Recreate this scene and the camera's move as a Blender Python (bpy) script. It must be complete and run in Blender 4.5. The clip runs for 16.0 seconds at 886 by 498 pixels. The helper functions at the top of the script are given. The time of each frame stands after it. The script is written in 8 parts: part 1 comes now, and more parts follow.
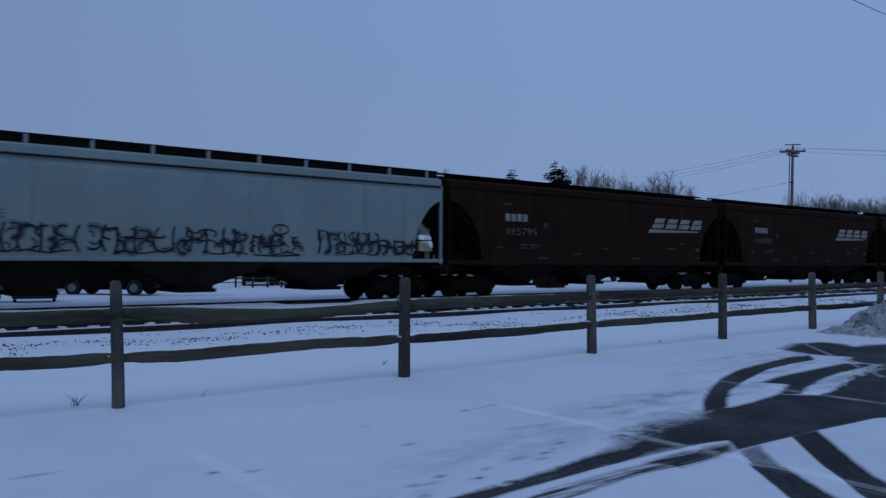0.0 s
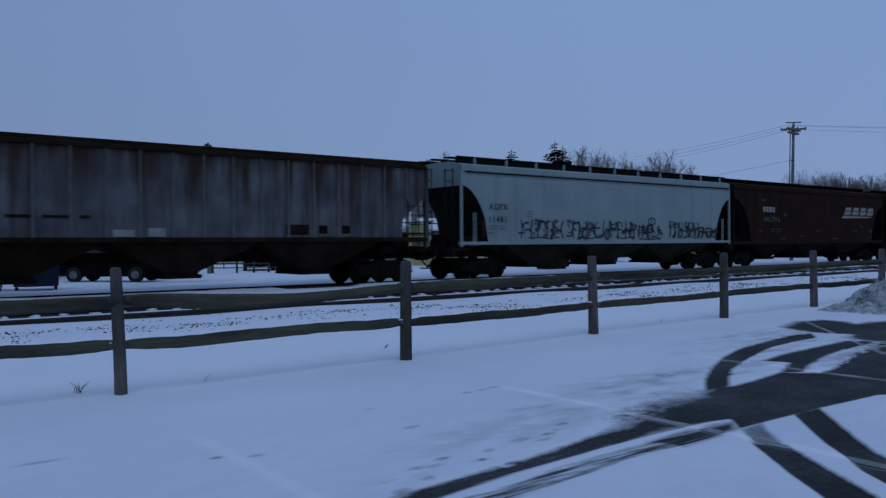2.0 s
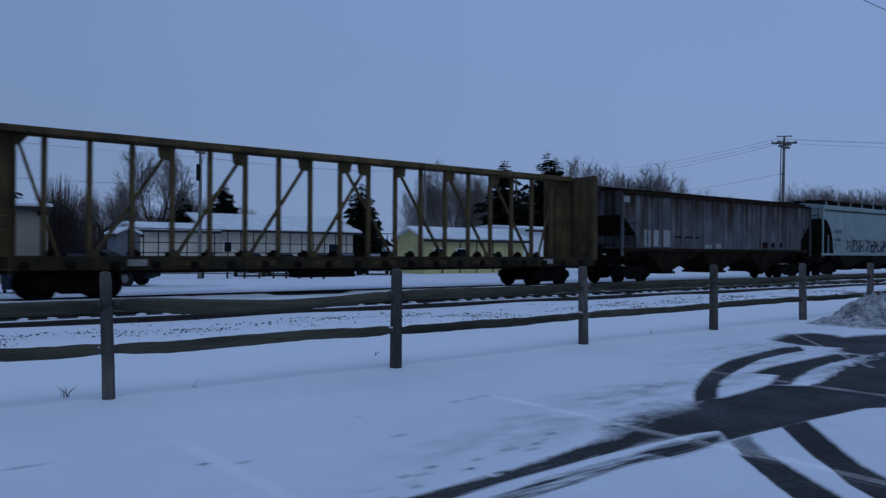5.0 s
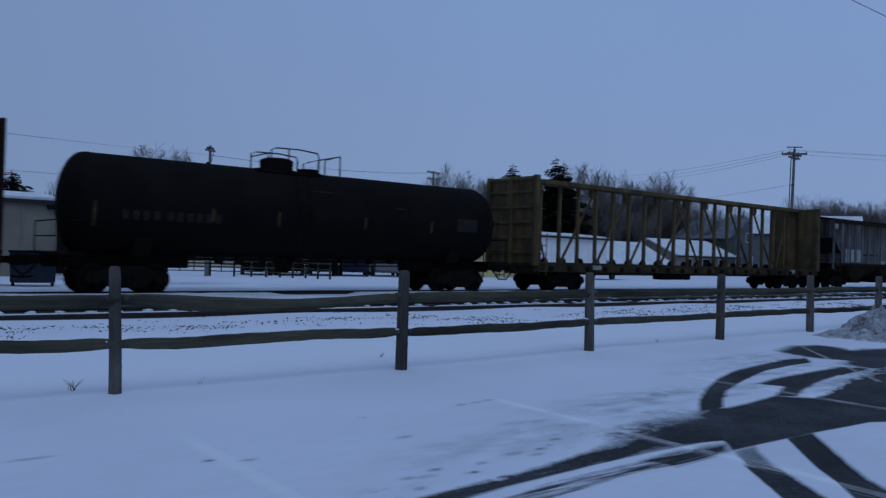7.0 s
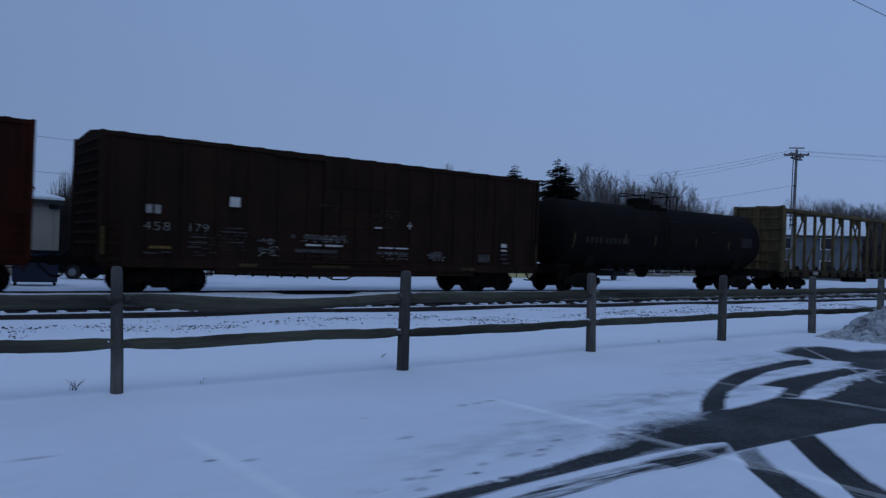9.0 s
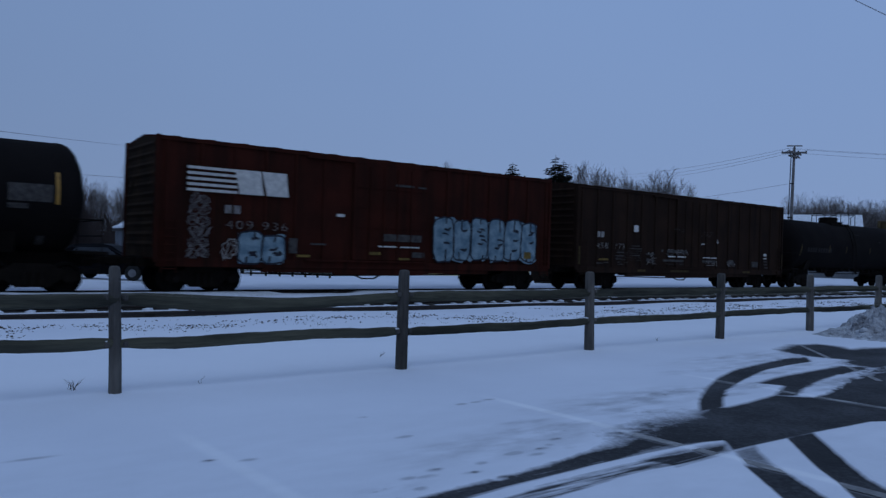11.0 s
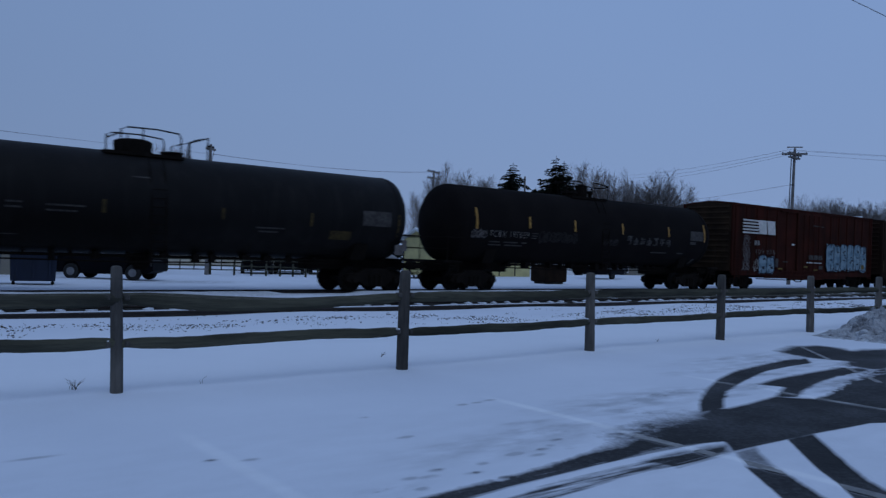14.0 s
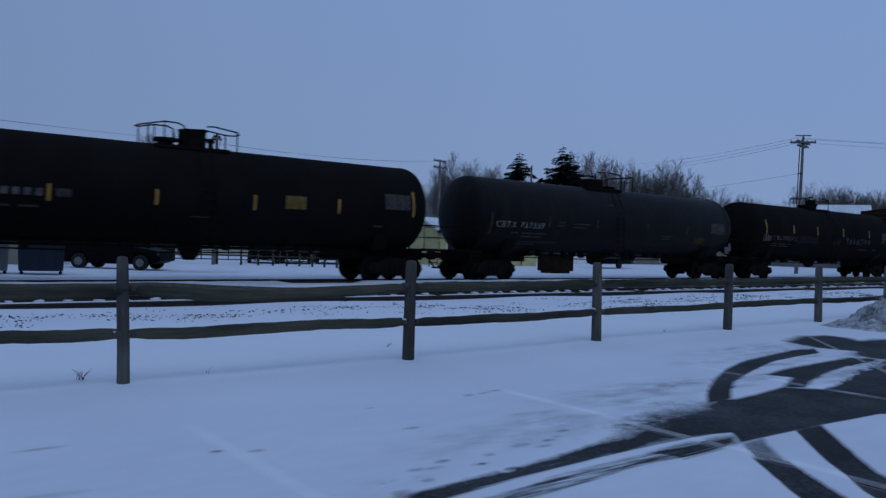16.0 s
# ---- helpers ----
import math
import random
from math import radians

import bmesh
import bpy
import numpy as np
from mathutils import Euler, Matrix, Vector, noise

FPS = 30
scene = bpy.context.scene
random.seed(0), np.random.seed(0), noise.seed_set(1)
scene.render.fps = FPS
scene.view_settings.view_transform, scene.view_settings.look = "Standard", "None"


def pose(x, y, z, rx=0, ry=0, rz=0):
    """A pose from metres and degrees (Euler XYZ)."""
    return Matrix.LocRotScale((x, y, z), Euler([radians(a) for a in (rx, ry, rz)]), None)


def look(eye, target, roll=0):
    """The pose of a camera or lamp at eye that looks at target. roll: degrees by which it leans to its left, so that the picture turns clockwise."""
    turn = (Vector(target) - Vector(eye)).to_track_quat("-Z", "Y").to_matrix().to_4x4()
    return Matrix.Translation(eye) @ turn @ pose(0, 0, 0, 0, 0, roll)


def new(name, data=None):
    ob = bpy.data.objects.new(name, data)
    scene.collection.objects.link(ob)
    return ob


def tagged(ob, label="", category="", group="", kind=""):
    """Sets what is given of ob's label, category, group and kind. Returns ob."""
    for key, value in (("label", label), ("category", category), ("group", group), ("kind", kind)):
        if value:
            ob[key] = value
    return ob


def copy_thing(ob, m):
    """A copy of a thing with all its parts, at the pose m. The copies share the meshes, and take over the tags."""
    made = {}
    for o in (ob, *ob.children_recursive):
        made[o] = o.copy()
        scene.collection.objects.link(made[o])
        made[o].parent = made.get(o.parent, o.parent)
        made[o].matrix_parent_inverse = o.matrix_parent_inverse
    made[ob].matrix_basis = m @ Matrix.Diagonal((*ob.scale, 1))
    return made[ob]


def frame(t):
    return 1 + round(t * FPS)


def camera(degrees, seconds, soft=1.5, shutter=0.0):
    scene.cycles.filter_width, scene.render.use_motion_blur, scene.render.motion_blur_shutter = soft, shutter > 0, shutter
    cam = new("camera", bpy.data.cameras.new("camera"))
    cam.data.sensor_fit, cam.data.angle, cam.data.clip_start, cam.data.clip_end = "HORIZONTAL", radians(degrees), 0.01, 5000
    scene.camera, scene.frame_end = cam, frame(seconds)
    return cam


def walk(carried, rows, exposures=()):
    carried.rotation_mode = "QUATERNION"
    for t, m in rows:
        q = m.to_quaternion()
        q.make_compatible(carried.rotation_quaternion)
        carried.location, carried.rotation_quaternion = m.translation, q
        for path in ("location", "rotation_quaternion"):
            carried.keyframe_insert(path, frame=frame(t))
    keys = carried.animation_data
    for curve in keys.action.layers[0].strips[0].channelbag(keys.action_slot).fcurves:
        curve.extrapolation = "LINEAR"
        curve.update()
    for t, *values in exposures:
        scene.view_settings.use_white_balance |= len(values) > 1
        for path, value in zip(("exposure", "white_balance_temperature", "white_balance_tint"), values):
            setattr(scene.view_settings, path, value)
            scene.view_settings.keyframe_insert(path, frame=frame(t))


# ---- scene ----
# World: x runs along the railway, y away from the camera across it, z up; the car park is z = 0.
cam = camera(58.99, 16.0, soft=1.4, shutter=0.3)
# seconds, x, y, z, yaw, pitch, roll
CAMERA_PATH = [
    (0.0, 0.000, -0.013, 1.222, -38.07, 0.89, -0.30),
    (0.5, 0.009, -0.009, 1.227, -37.77, 0.18, 0.10),
    (1.0, 0.015, -0.004, 1.220, -37.90, -0.19, 0.29),
    (1.5, 0.019, 0.002, 1.219, -38.09, -0.55, 0.41),
    (2.0, 0.016, 0.001, 1.220, -38.01, -0.37, 0.43),
    (2.5, 0.012, 0.004, 1.224, -37.84, -0.43, 0.23),
    (3.0, 0.012, 0.010, 1.220, -38.07, -0.49, -0.11),
    (3.5, 0.024, 0.003, 1.219, -38.00, 1.49, 0.73),
    (4.0, 0.014, -0.000, 1.220, -38.35, 1.17, 0.45),
    (4.2, 0.013, -0.001, 1.220, -38.47, 0.51, 0.25),
    (6.5, 0.003, -0.011, 1.224, -38.53, 0.47, -1.67),
    (7.0, -0.005, -0.003, 1.219, -38.16, 0.46, -1.70),
    (7.5, -0.003, -0.005, 1.223, -38.20, 0.80, -1.75),
    (8.0, -0.010, -0.007, 1.221, -38.30, 0.81, -1.75),
    (8.5, -0.006, -0.006, 1.220, -38.11, 0.55, -1.58),
    (9.0, -0.005, -0.001, 1.222, -38.04, 0.47, -1.82),
    (11.5, -0.004, 0.003, 1.226, -38.19, 0.31, -1.68),
    (12.0, -0.004, 0.005, 1.222, -38.01, -0.05, -1.60),
    (12.5, -0.001, 0.002, 1.220, -37.96, -0.02, -1.37),
    (13.0, -0.006, 0.002, 1.222, -37.92, 0.02, -1.53),
    (13.5, -0.014, -0.001, 1.226, -38.00, 0.46, -1.27),
    (14.0, -0.019, -0.000, 1.228, -38.17, 0.39, -1.84),
    (14.5, -0.018, 0.008, 1.230, -38.09, 0.41, -1.97),
    (15.0, -0.015, 0.010, 1.229, -37.95, 0.03, -1.69),
    (15.5, -0.014, 0.002, 1.225, -38.00, 0.01, -1.78),
    (16.0, 0.000, 0.017, 1.237, -37.69, -0.41, -1.77),
]
walk(cam, [(t, pose(x, y, z, 90 + pitch, roll, yaw)) for t, x, y, z, yaw, pitch, roll in CAMERA_PATH])

# how far the train has rolled, in metres, second by second
TRAIN_ROLL = [
    (0.0, -0.00),
    (0.5, 4.84),
    (1.0, 9.70),
    (1.5, 14.57),
    (2.0, 19.51),
    (2.5, 24.51),
    (3.0, 29.47),
    (3.5, 34.53),
    (4.0, 39.57),
    (6.5, 64.68),
    (7.0, 69.68),
    (7.5, 74.65),
    (8.0, 79.60),
    (8.5, 84.56),
    (9.0, 89.53),
    (11.5, 114.64),
    (12.0, 119.71),
    (12.5, 124.76),
    (13.0, 129.86),
    (13.5, 134.97),
    (14.0, 140.25),
    (14.5, 145.52),
    (15.0, 150.69),
    (15.5, 155.85),
    (16.0, 161.00),
]
RAIL_Z = -0.10          # top of the siding's rails
MAIN_DROP = 0.13        # the main line lies lower
TRACK_Y = 25.1          # middle of the track the train runs on
SIDING_Y = 16.75        # middle of the empty track in front of it
GAUGE = 1.435

# ---------------------------------------------------------------- light
world = bpy.data.worlds.new("overcast_dusk")
scene.world = world
world.use_nodes = True
wn, wl = world.node_tree.nodes, world.node_tree.links
wn.clear()
sky = wn.new("ShaderNodeTexSky")
sky.sky_type, sky.sun_disc = "NISHITA", False
sky.sun_elevation, sky.sun_rotation = radians(9), radians(200)
sky_bg = wn.new("ShaderNodeBackground")
sky_bg.inputs["Strength"].default_value = 0.06
wl.new(sky.outputs["Color"], sky_bg.inputs["Color"])
# the closed layer of cloud over that sky
coord = wn.new("ShaderNodeTexCoord")
cloud = wn.new("ShaderNodeTexNoise")
cloud.inputs["Scale"].default_value, cloud.inputs["Detail"].default_value = 1.6, 3
ramp = wn.new("ShaderNodeValToRGB")
ramp.color_ramp.elements[0].position, ramp.color_ramp.elements[1].position = 0.25, 0.8
ramp.color_ramp.elements[0].color = (0.190, 0.300, 0.555, 1)
ramp.color_ramp.elements[1].color = (0.213, 0.330, 0.592, 1)
cloud_bg = wn.new("ShaderNodeBackground")
wl.new(coord.outputs["Generated"], cloud.inputs["Vector"])
wl.new(cloud.outputs["Fac"], ramp.inputs["Fac"])
# the cloud is a little thicker, and so darker, towards one end of the railway
side = wn.new("ShaderNodeSeparateXYZ")
wl.new(coord.outputs["Generated"], side.inputs["Vector"])
thick = wn.new("ShaderNodeMapRange")
thick.inputs["From Min"].default_value, thick.inputs["From Max"].default_value = 0.1, 0.95
thick.inputs["To Min"].default_value, thick.inputs["To Max"].default_value = 0.83, 1.04
wl.new(side.outputs["X"], thick.inputs["Value"])
wl.new(thick.outputs["Result"], cloud_bg.inputs["Strength"])
haze = wn.new("ShaderNodeMapRange")
haze.inputs["From Min"].default_value, haze.inputs["From Max"].default_value = 0.02, 0.30
haze.inputs["To Min"].default_value, haze.inputs["To Max"].default_value = 0.75, 0.0
wl.new(side.outputs["Z"], haze.inputs["Value"])
low_cloud = wn.new("ShaderNodeMixRGB")
low_cloud.inputs["Color2"].default_value = (0.205, 0.300, 0.522, 1)
wl.new(haze.outputs["Result"], low_cloud.inputs["Fac"])
wl.new(ramp.outputs["Color"], low_cloud.inputs["Color1"])
wl.new(low_cloud.outputs["Color"], cloud_bg.inputs["Color"])
blend = wn.new("ShaderNodeMixShader")
blend.inputs["Fac"].default_value = 0.94
world_out = wn.new("ShaderNodeOutputWorld")
wl.new(sky_bg.outputs[0], blend.inputs[1])
wl.new(cloud_bg.outputs[0], blend.inputs[2])
wl.new(blend.outputs[0], world_out.inputs["Surface"])

sun = new("sun", bpy.data.lights.new("sun", "SUN"))
sun.data.energy, sun.data.angle, sun.data.color = 0.5, radians(40), (0.62, 0.78, 1.0)
sun.matrix_world = look((0, 0, 40), (8, 22, 0))


# ---------------------------------------------------------------- materials
def material(name, colour, second=None, scale=2.0, rough=0.7, metal=0.0, bump=0.1, fine=40.0,
             stretch=(1, 1, 1), streak=None, streak_at=(0.5, 0.7), bump_distance=0.02, spec=0.5, per_object=0.0, drip=None):
    """A surface with stains at one scale, grain at a finer one, and perhaps long streaks of a third colour."""
    m = bpy.data.materials.new(name)
    m.use_nodes = True
    n, l = m.node_tree.nodes, m.node_tree.links
    b = n["Principled BSDF"]
    tc = n.new("ShaderNodeTexCoord")
    big = n.new("ShaderNodeTexNoise")
    big.inputs["Scale"].default_value, big.inputs["Detail"].default_value = scale, 6
    small = n.new("ShaderNodeTexNoise")
    small.inputs["Scale"].default_value, small.inputs["Detail"].default_value = fine, 4
    mp = n.new("ShaderNodeMapping")
    mp.inputs["Scale"].default_value = stretch
    l.new(tc.outputs["Object"], mp.inputs["Vector"])
    l.new(mp.outputs["Vector"], big.inputs["Vector"])
    l.new(mp.outputs["Vector"], small.inputs["Vector"])
    second = second or tuple(c * 0.65 for c in colour)
    r = n.new("ShaderNodeValToRGB")
    r.color_ramp.elements[0].position, r.color_ramp.elements[1].position = 0.32, 0.68
    r.color_ramp.elements[0].color = (*second, 1)
    r.color_ramp.elements[1].color = (*colour, 1)
    l.new(big.outputs["Fac"], r.inputs["Fac"])
    out = r.outputs["Color"]
    if streak:
        sm = n.new("ShaderNodeMapping")
        sm.inputs["Scale"].default_value = (3.0, 3.0, 0.22)
        sn = n.new("ShaderNodeTexNoise")
        sn.inputs["Scale"].default_value, sn.inputs["Detail"].default_value = 1.0, 5
        l.new(tc.outputs["Object"], sm.inputs["Vector"])
        l.new(sm.outputs["Vector"], sn.inputs["Vector"])
        sr = n.new("ShaderNodeValToRGB")
        sr.color_ramp.elements[0].position, sr.color_ramp.elements[1].position = streak_at
        l.new(sn.outputs["Fac"], sr.inputs["Fac"])
        mx = n.new("ShaderNodeMixRGB")
        mx.inputs["Color2"].default_value = (*streak, 1)
        l.new(sr.outputs["Color"], mx.inputs["Fac"])
        l.new(out, mx.inputs["Color1"])
        out = mx.outputs["Color"]
    if drip:
        # rust that has run down from the roof seam: its colour, where it ends and where it is thickest
        dm = n.new("ShaderNodeMapping")
        dm.inputs["Scale"].default_value = (1.5, 1.5, 0.16)
        dn = n.new("ShaderNodeTexNoise")
        dn.inputs["Scale"].default_value, dn.inputs["Detail"].default_value = 1.6, 6
        l.new(tc.outputs["Object"], dm.inputs["Vector"])
        l.new(dm.outputs["Vector"], dn.inputs["Vector"])
        xyz = n.new("ShaderNodeSeparateXYZ")
        l.new(tc.outputs["Object"], xyz.inputs["Vector"])
        hgt = n.new("ShaderNodeMapRange")
        hgt.inputs["From Min"].default_value, hgt.inputs["From Max"].default_value = drip[1], drip[2]
        hgt.inputs["To Min"].default_value, hgt.inputs["To Max"].default_value = -0.22, 0.20
        l.new(xyz.outputs["Z"], hgt.inputs["Value"])
        sm2 = n.new("ShaderNodeMath")
        l.new(dn.outputs["Fac"], sm2.inputs[0])
        l.new(hgt.outputs["Result"], sm2.inputs[1])
        dr = n.new("ShaderNodeValToRGB")
        dr.color_ramp.elements[0].position, dr.color_ramp.elements[1].position = 0.44, 0.70
        l.new(sm2.outputs[0], dr.inputs["Fac"])
        dx = n.new("ShaderNodeMixRGB")
        dx.inputs["Color2"].default_value = (*drip[0], 1)
        l.new(dr.outputs["Color"], dx.inputs["Fac"])
        l.new(out, dx.inputs["Color1"])
        out = dx.outputs["Color"]
    grain = n.new("ShaderNodeMixRGB")
    grain.blend_type = "MULTIPLY"
    grain.inputs["Fac"].default_value = 0.45
    gr = n.new("ShaderNodeValToRGB")
    gr.color_ramp.elements[0].position, gr.color_ramp.elements[1].position = 0.3, 0.65
    gr.color_ramp.elements[0].color = (0.45, 0.45, 0.45, 1)
    l.new(small.outputs["Fac"], gr.inputs["Fac"])
    l.new(out, grain.inputs["Color1"])
    l.new(gr.outputs["Color"], grain.inputs["Color2"])
    out = grain.outputs["Color"]
    if per_object:
        info = n.new("ShaderNodeObjectInfo")
        hsv = n.new("ShaderNodeHueSaturation")
        rng = n.new("ShaderNodeMapRange")
        rng.inputs["To Min"].default_value, rng.inputs["To Max"].default_value = 1 - per_object, 1 + per_object
        l.new(info.outputs["Random"], rng.inputs["Value"])
        l.new(rng.outputs["Result"], hsv.inputs["Value"])
        l.new(out, hsv.inputs["Color"])
        out = hsv.outputs["Color"]
    l.new(out, b.inputs["Base Color"])
    b.inputs["Roughness"].default_value, b.inputs["Metallic"].default_value = rough, metal
    b.inputs["Specular IOR Level"].default_value = spec
    bp = n.new("ShaderNodeBump")
    bp.inputs["Strength"].default_value, bp.inputs["Distance"].default_value = bump, bump_distance
    l.new(small.outputs["Fac"], bp.inputs["Height"])
    l.new(bp.outputs["Normal"], b.inputs["Normal"])
    return m


SNOW_COLOUR = (0.74, 0.766, 0.832)
snow_mat = material("snow", SNOW_COLOUR, (0.60, 0.62, 0.65), 0.6, 0.85, bump=0.35, fine=9, spec=0.2)
roof_snow_mat = material("roof_snow", (0.80, 0.83, 0.86), (0.66, 0.69, 0.73), 0.8, 0.9, bump=0.2, fine=5, spec=0.2)
dirty_snow_mat = material("dirty_snow", (0.60, 0.62, 0.65), (0.20, 0.20, 0.21), 3.4, 0.9, bump=0.9, fine=14, bump_distance=0.06, spec=0.2)
wood_mat = material("weathered_wood", (0.158, 0.146, 0.132), (0.064, 0.060, 0.056), 3.5, 0.95, bump=1.0, fine=26, stretch=(1, 1, 0.25), spec=0.06, per_object=0.22)
rail_wood_mat = material("split_rail_wood", (0.092, 0.090, 0.066), (0.034, 0.034, 0.028), 4.5, 0.95, bump=1.0, fine=28, stretch=(0.15, 1, 1), spec=0.06, per_object=0.2, bump_distance=0.03)
rail_steel_mat = material("rail_steel", (0.045, 0.034, 0.028), (0.025, 0.020, 0.018), 4, 0.7, 0.4, bump=0.2)
gravel_mat = material("gravel_and_dead_grass", (0.155, 0.150, 0.118), (0.050, 0.049, 0.042), 5, 0.95, bump=1.0, fine=22, bump_distance=0.06, spec=0.05)
ballast_mat = material("ballast", (0.072, 0.068, 0.060), (0.026, 0.025, 0.023), 6, 0.95, bump=1.0, fine=30, bump_distance=0.05, spec=0.05)
tie_mat = material("tie_wood", (0.038, 0.033, 0.028), (0.020, 0.018, 0.016), 5, 0.95, bump=0.6, fine=25, spec=0.05)
truck_mat = material("truck_steel", (0.0150, 0.0118, 0.0098), (0.0095, 0.0080, 0.0070), 3, 0.92, bump=0.3, spec=0.03)
wheel_mat = material("wheel_steel", (0.0105, 0.0090, 0.0080), (0.0065, 0.0060, 0.0056), 4, 0.8, 0.1, bump=0.2, spec=0.08)
brown_mat = material("oxide_brown_paint", (0.0300, 0.0150, 0.0100), (0.0200, 0.0110, 0.0078), 0.7, 0.9, bump=0.1, streak=(0.042, 0.022, 0.0145), streak_at=(0.52, 0.85), spec=0.04)
grey_mat = material("light_grey_paint", (0.275, 0.345, 0.345), (0.225, 0.285, 0.288), 0.6, 0.85, bump=0.05, streak=(0.175, 0.210, 0.215), streak_at=(0.55, 0.9), spec=0.12)
# grime, darkened further by the shade under the grey car put into the colour
grey_shade_mat = material("grimy_shaded_grey_paint", (0.028, 0.0225, 0.0180), (0.012, 0.0105, 0.0092), 1.0, 0.95, bump=0.1, spec=0.04)
rust_mat = material("rust_streaked_grey_paint", (0.155, 0.163, 0.175), (0.074, 0.077, 0.085), 0.9, 0.9, bump=0.2, streak=(0.052, 0.036, 0.030), streak_at=(0.48, 0.74), spec=0.06, drip=((0.046, 0.028, 0.021), 1.9, 4.5))
# paler than the sides: highlights on the rib edges put into the paint, under rust
rib_mat = material("highlit_rib_paint", (0.185, 0.190, 0.195), (0.105, 0.105, 0.110), 2.0, 0.9, bump=0.2, streak=(0.080, 0.055, 0.045), streak_at=(0.50, 0.80), spec=0.06, drip=((0.060, 0.036, 0.026), 2.2, 4.7))
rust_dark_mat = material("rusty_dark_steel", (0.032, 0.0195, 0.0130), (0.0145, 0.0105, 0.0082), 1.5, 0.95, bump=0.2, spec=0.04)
patch_mat = material("pale_repaint", (0.34, 0.37, 0.37), (0.24, 0.26, 0.26), 3, 0.85, bump=0.1, spec=0.1)
yellow_mat = material("weathered_yellow_paint", (0.150, 0.108, 0.052), (0.070, 0.055, 0.033), 1.2, 0.9, bump=0.2, streak=(0.046, 0.036, 0.025), streak_at=(0.46, 0.76), spec=0.06)
deck_mat = material("grimy_deck_steel", (0.052, 0.040, 0.024), (0.020, 0.017, 0.013), 1.5, 0.95, bump=0.2, spec=0.05)
tank_mat = material("black_tank_paint", (0.0132, 0.0112, 0.0108), (0.0092, 0.0080, 0.0080), 0.8, 0.9, bump=0.05, spec=0.03)
tank_dusty_mat = material("dusty_black_tank_paint", (0.0092, 0.0080, 0.0079), (0.0056, 0.0051, 0.0051), 0.8, 0.60, bump=0.03, streak=(0.0145, 0.0128, 0.0122), streak_at=(0.5, 0.8), spec=0.11)
box_mat = material("dull_boxcar_brown", (0.031, 0.0172, 0.0116), (0.0198, 0.0122, 0.0090), 0.8, 0.9, bump=0.12, streak=(0.0155, 0.0103, 0.0081), streak_at=(0.5, 0.75), spec=0.04)
red_mat = material("boxcar_red", (0.050, 0.0130, 0.0085), (0.030, 0.0100, 0.0070), 0.8, 0.9, bump=0.12, streak=(0.018, 0.0088, 0.0064), streak_at=(0.46, 0.76), spec=0.04)
olive_mat = material("grimy_boxcar_end", (0.044, 0.028, 0.017), (0.022, 0.015, 0.011), 1.2, 0.95, bump=0.15, spec=0.05)
mark_mat = material("white_marking", (0.66, 0.64, 0.60), (0.46, 0.45, 0.43), 5, 0.85, bump=0.02, spec=0.1)
dim_mark_mat = material("worn_white_marking", (0.36, 0.34, 0.32), (0.20, 0.19, 0.18), 8, 0.85, bump=0.02, spec=0.1)
faint_mark_mat = material("faint_grey_marking", (0.085, 0.079, 0.075), (0.040, 0.037, 0.036), 8, 0.9, bump=0.02, spec=0.05)
grey_mark_mat = material("greyed_white_marking", (0.25, 0.23, 0.22), (0.12, 0.11, 0.105), 7, 0.9, bump=0.02, spec=0.05)
worn_spray_mat = material("worn_white_spray", (0.17, 0.155, 0.15), (0.08, 0.07, 0.068), 6, 0.9, bump=0.02, spec=0.05)
dark_mark_mat = material("black_marking", (0.030, 0.030, 0.032), (0.045, 0.045, 0.048), 6, 0.9, bump=0.02, spec=0.05)
spray_dark_mat = material("black_spray_paint", (0.020, 0.020, 0.026), (0.040, 0.040, 0.05), 4, 0.9, bump=0.02, spec=0.05)
spray_tint_mat = material("violet_spray_paint", (0.105, 0.110, 0.145), (0.21, 0.26, 0.26), 3, 0.9, bump=0.02, spec=0.05)
spray_blue_mat = material("pale_blue_spray_paint", (0.24, 0.33, 0.37), (0.085, 0.15, 0.20), 3.0, 0.85, bump=0.02, spec=0.1)
reflector_mat = material("amber_reflective_tape", (0.42, 0.215, 0.026), (0.27, 0.135, 0.018), 4, 0.6, bump=0.02)
dim_reflector_mat = material("soiled_reflective_tape", (0.20, 0.13, 0.035), (0.10, 0.07, 0.025), 5, 0.8, bump=0.02, spec=0.1)
old_tape_mat = material("blackened_reflective_tape", (0.085, 0.062, 0.026), (0.040, 0.030, 0.018), 5, 0.9, bump=0.02, spec=0.05)
ghost_mark_mat = material("nearly_worn_off_marking", (0.036, 0.033, 0.032), (0.020, 0.018, 0.018), 8, 0.9, bump=0.02, spec=0.05)
bark_mat = material("bark", (0.082, 0.070, 0.064), (0.045, 0.039, 0.037), 3, 0.95, bump=0.5, spec=0.05)
twig_mat = material("twigs", (0.20, 0.178, 0.168), (0.13, 0.115, 0.110), 2, 0.95, bump=0.1, spec=0.05)
thicket_mat = material("thicket_twigs", (0.082, 0.064, 0.060), (0.044, 0.035, 0.034), 0.5, 0.95, bump=0.1, spec=0.05)
shingle_mat = material("thinly_snowed_shingles", (0.19, 0.205, 0.23), (0.105, 0.115, 0.13), 1.2, 0.9, bump=0.2, spec=0.1)
grey_siding_mat = material("blue_grey_siding", (0.155, 0.167, 0.18), (0.11, 0.118, 0.13), 1.0, 0.85, bump=0.1, spec=0.1)
needle_mat = material("fir_needles", (0.018, 0.021, 0.015), (0.009, 0.011, 0.009), 3, 0.95, bump=0.2, spec=0.05)
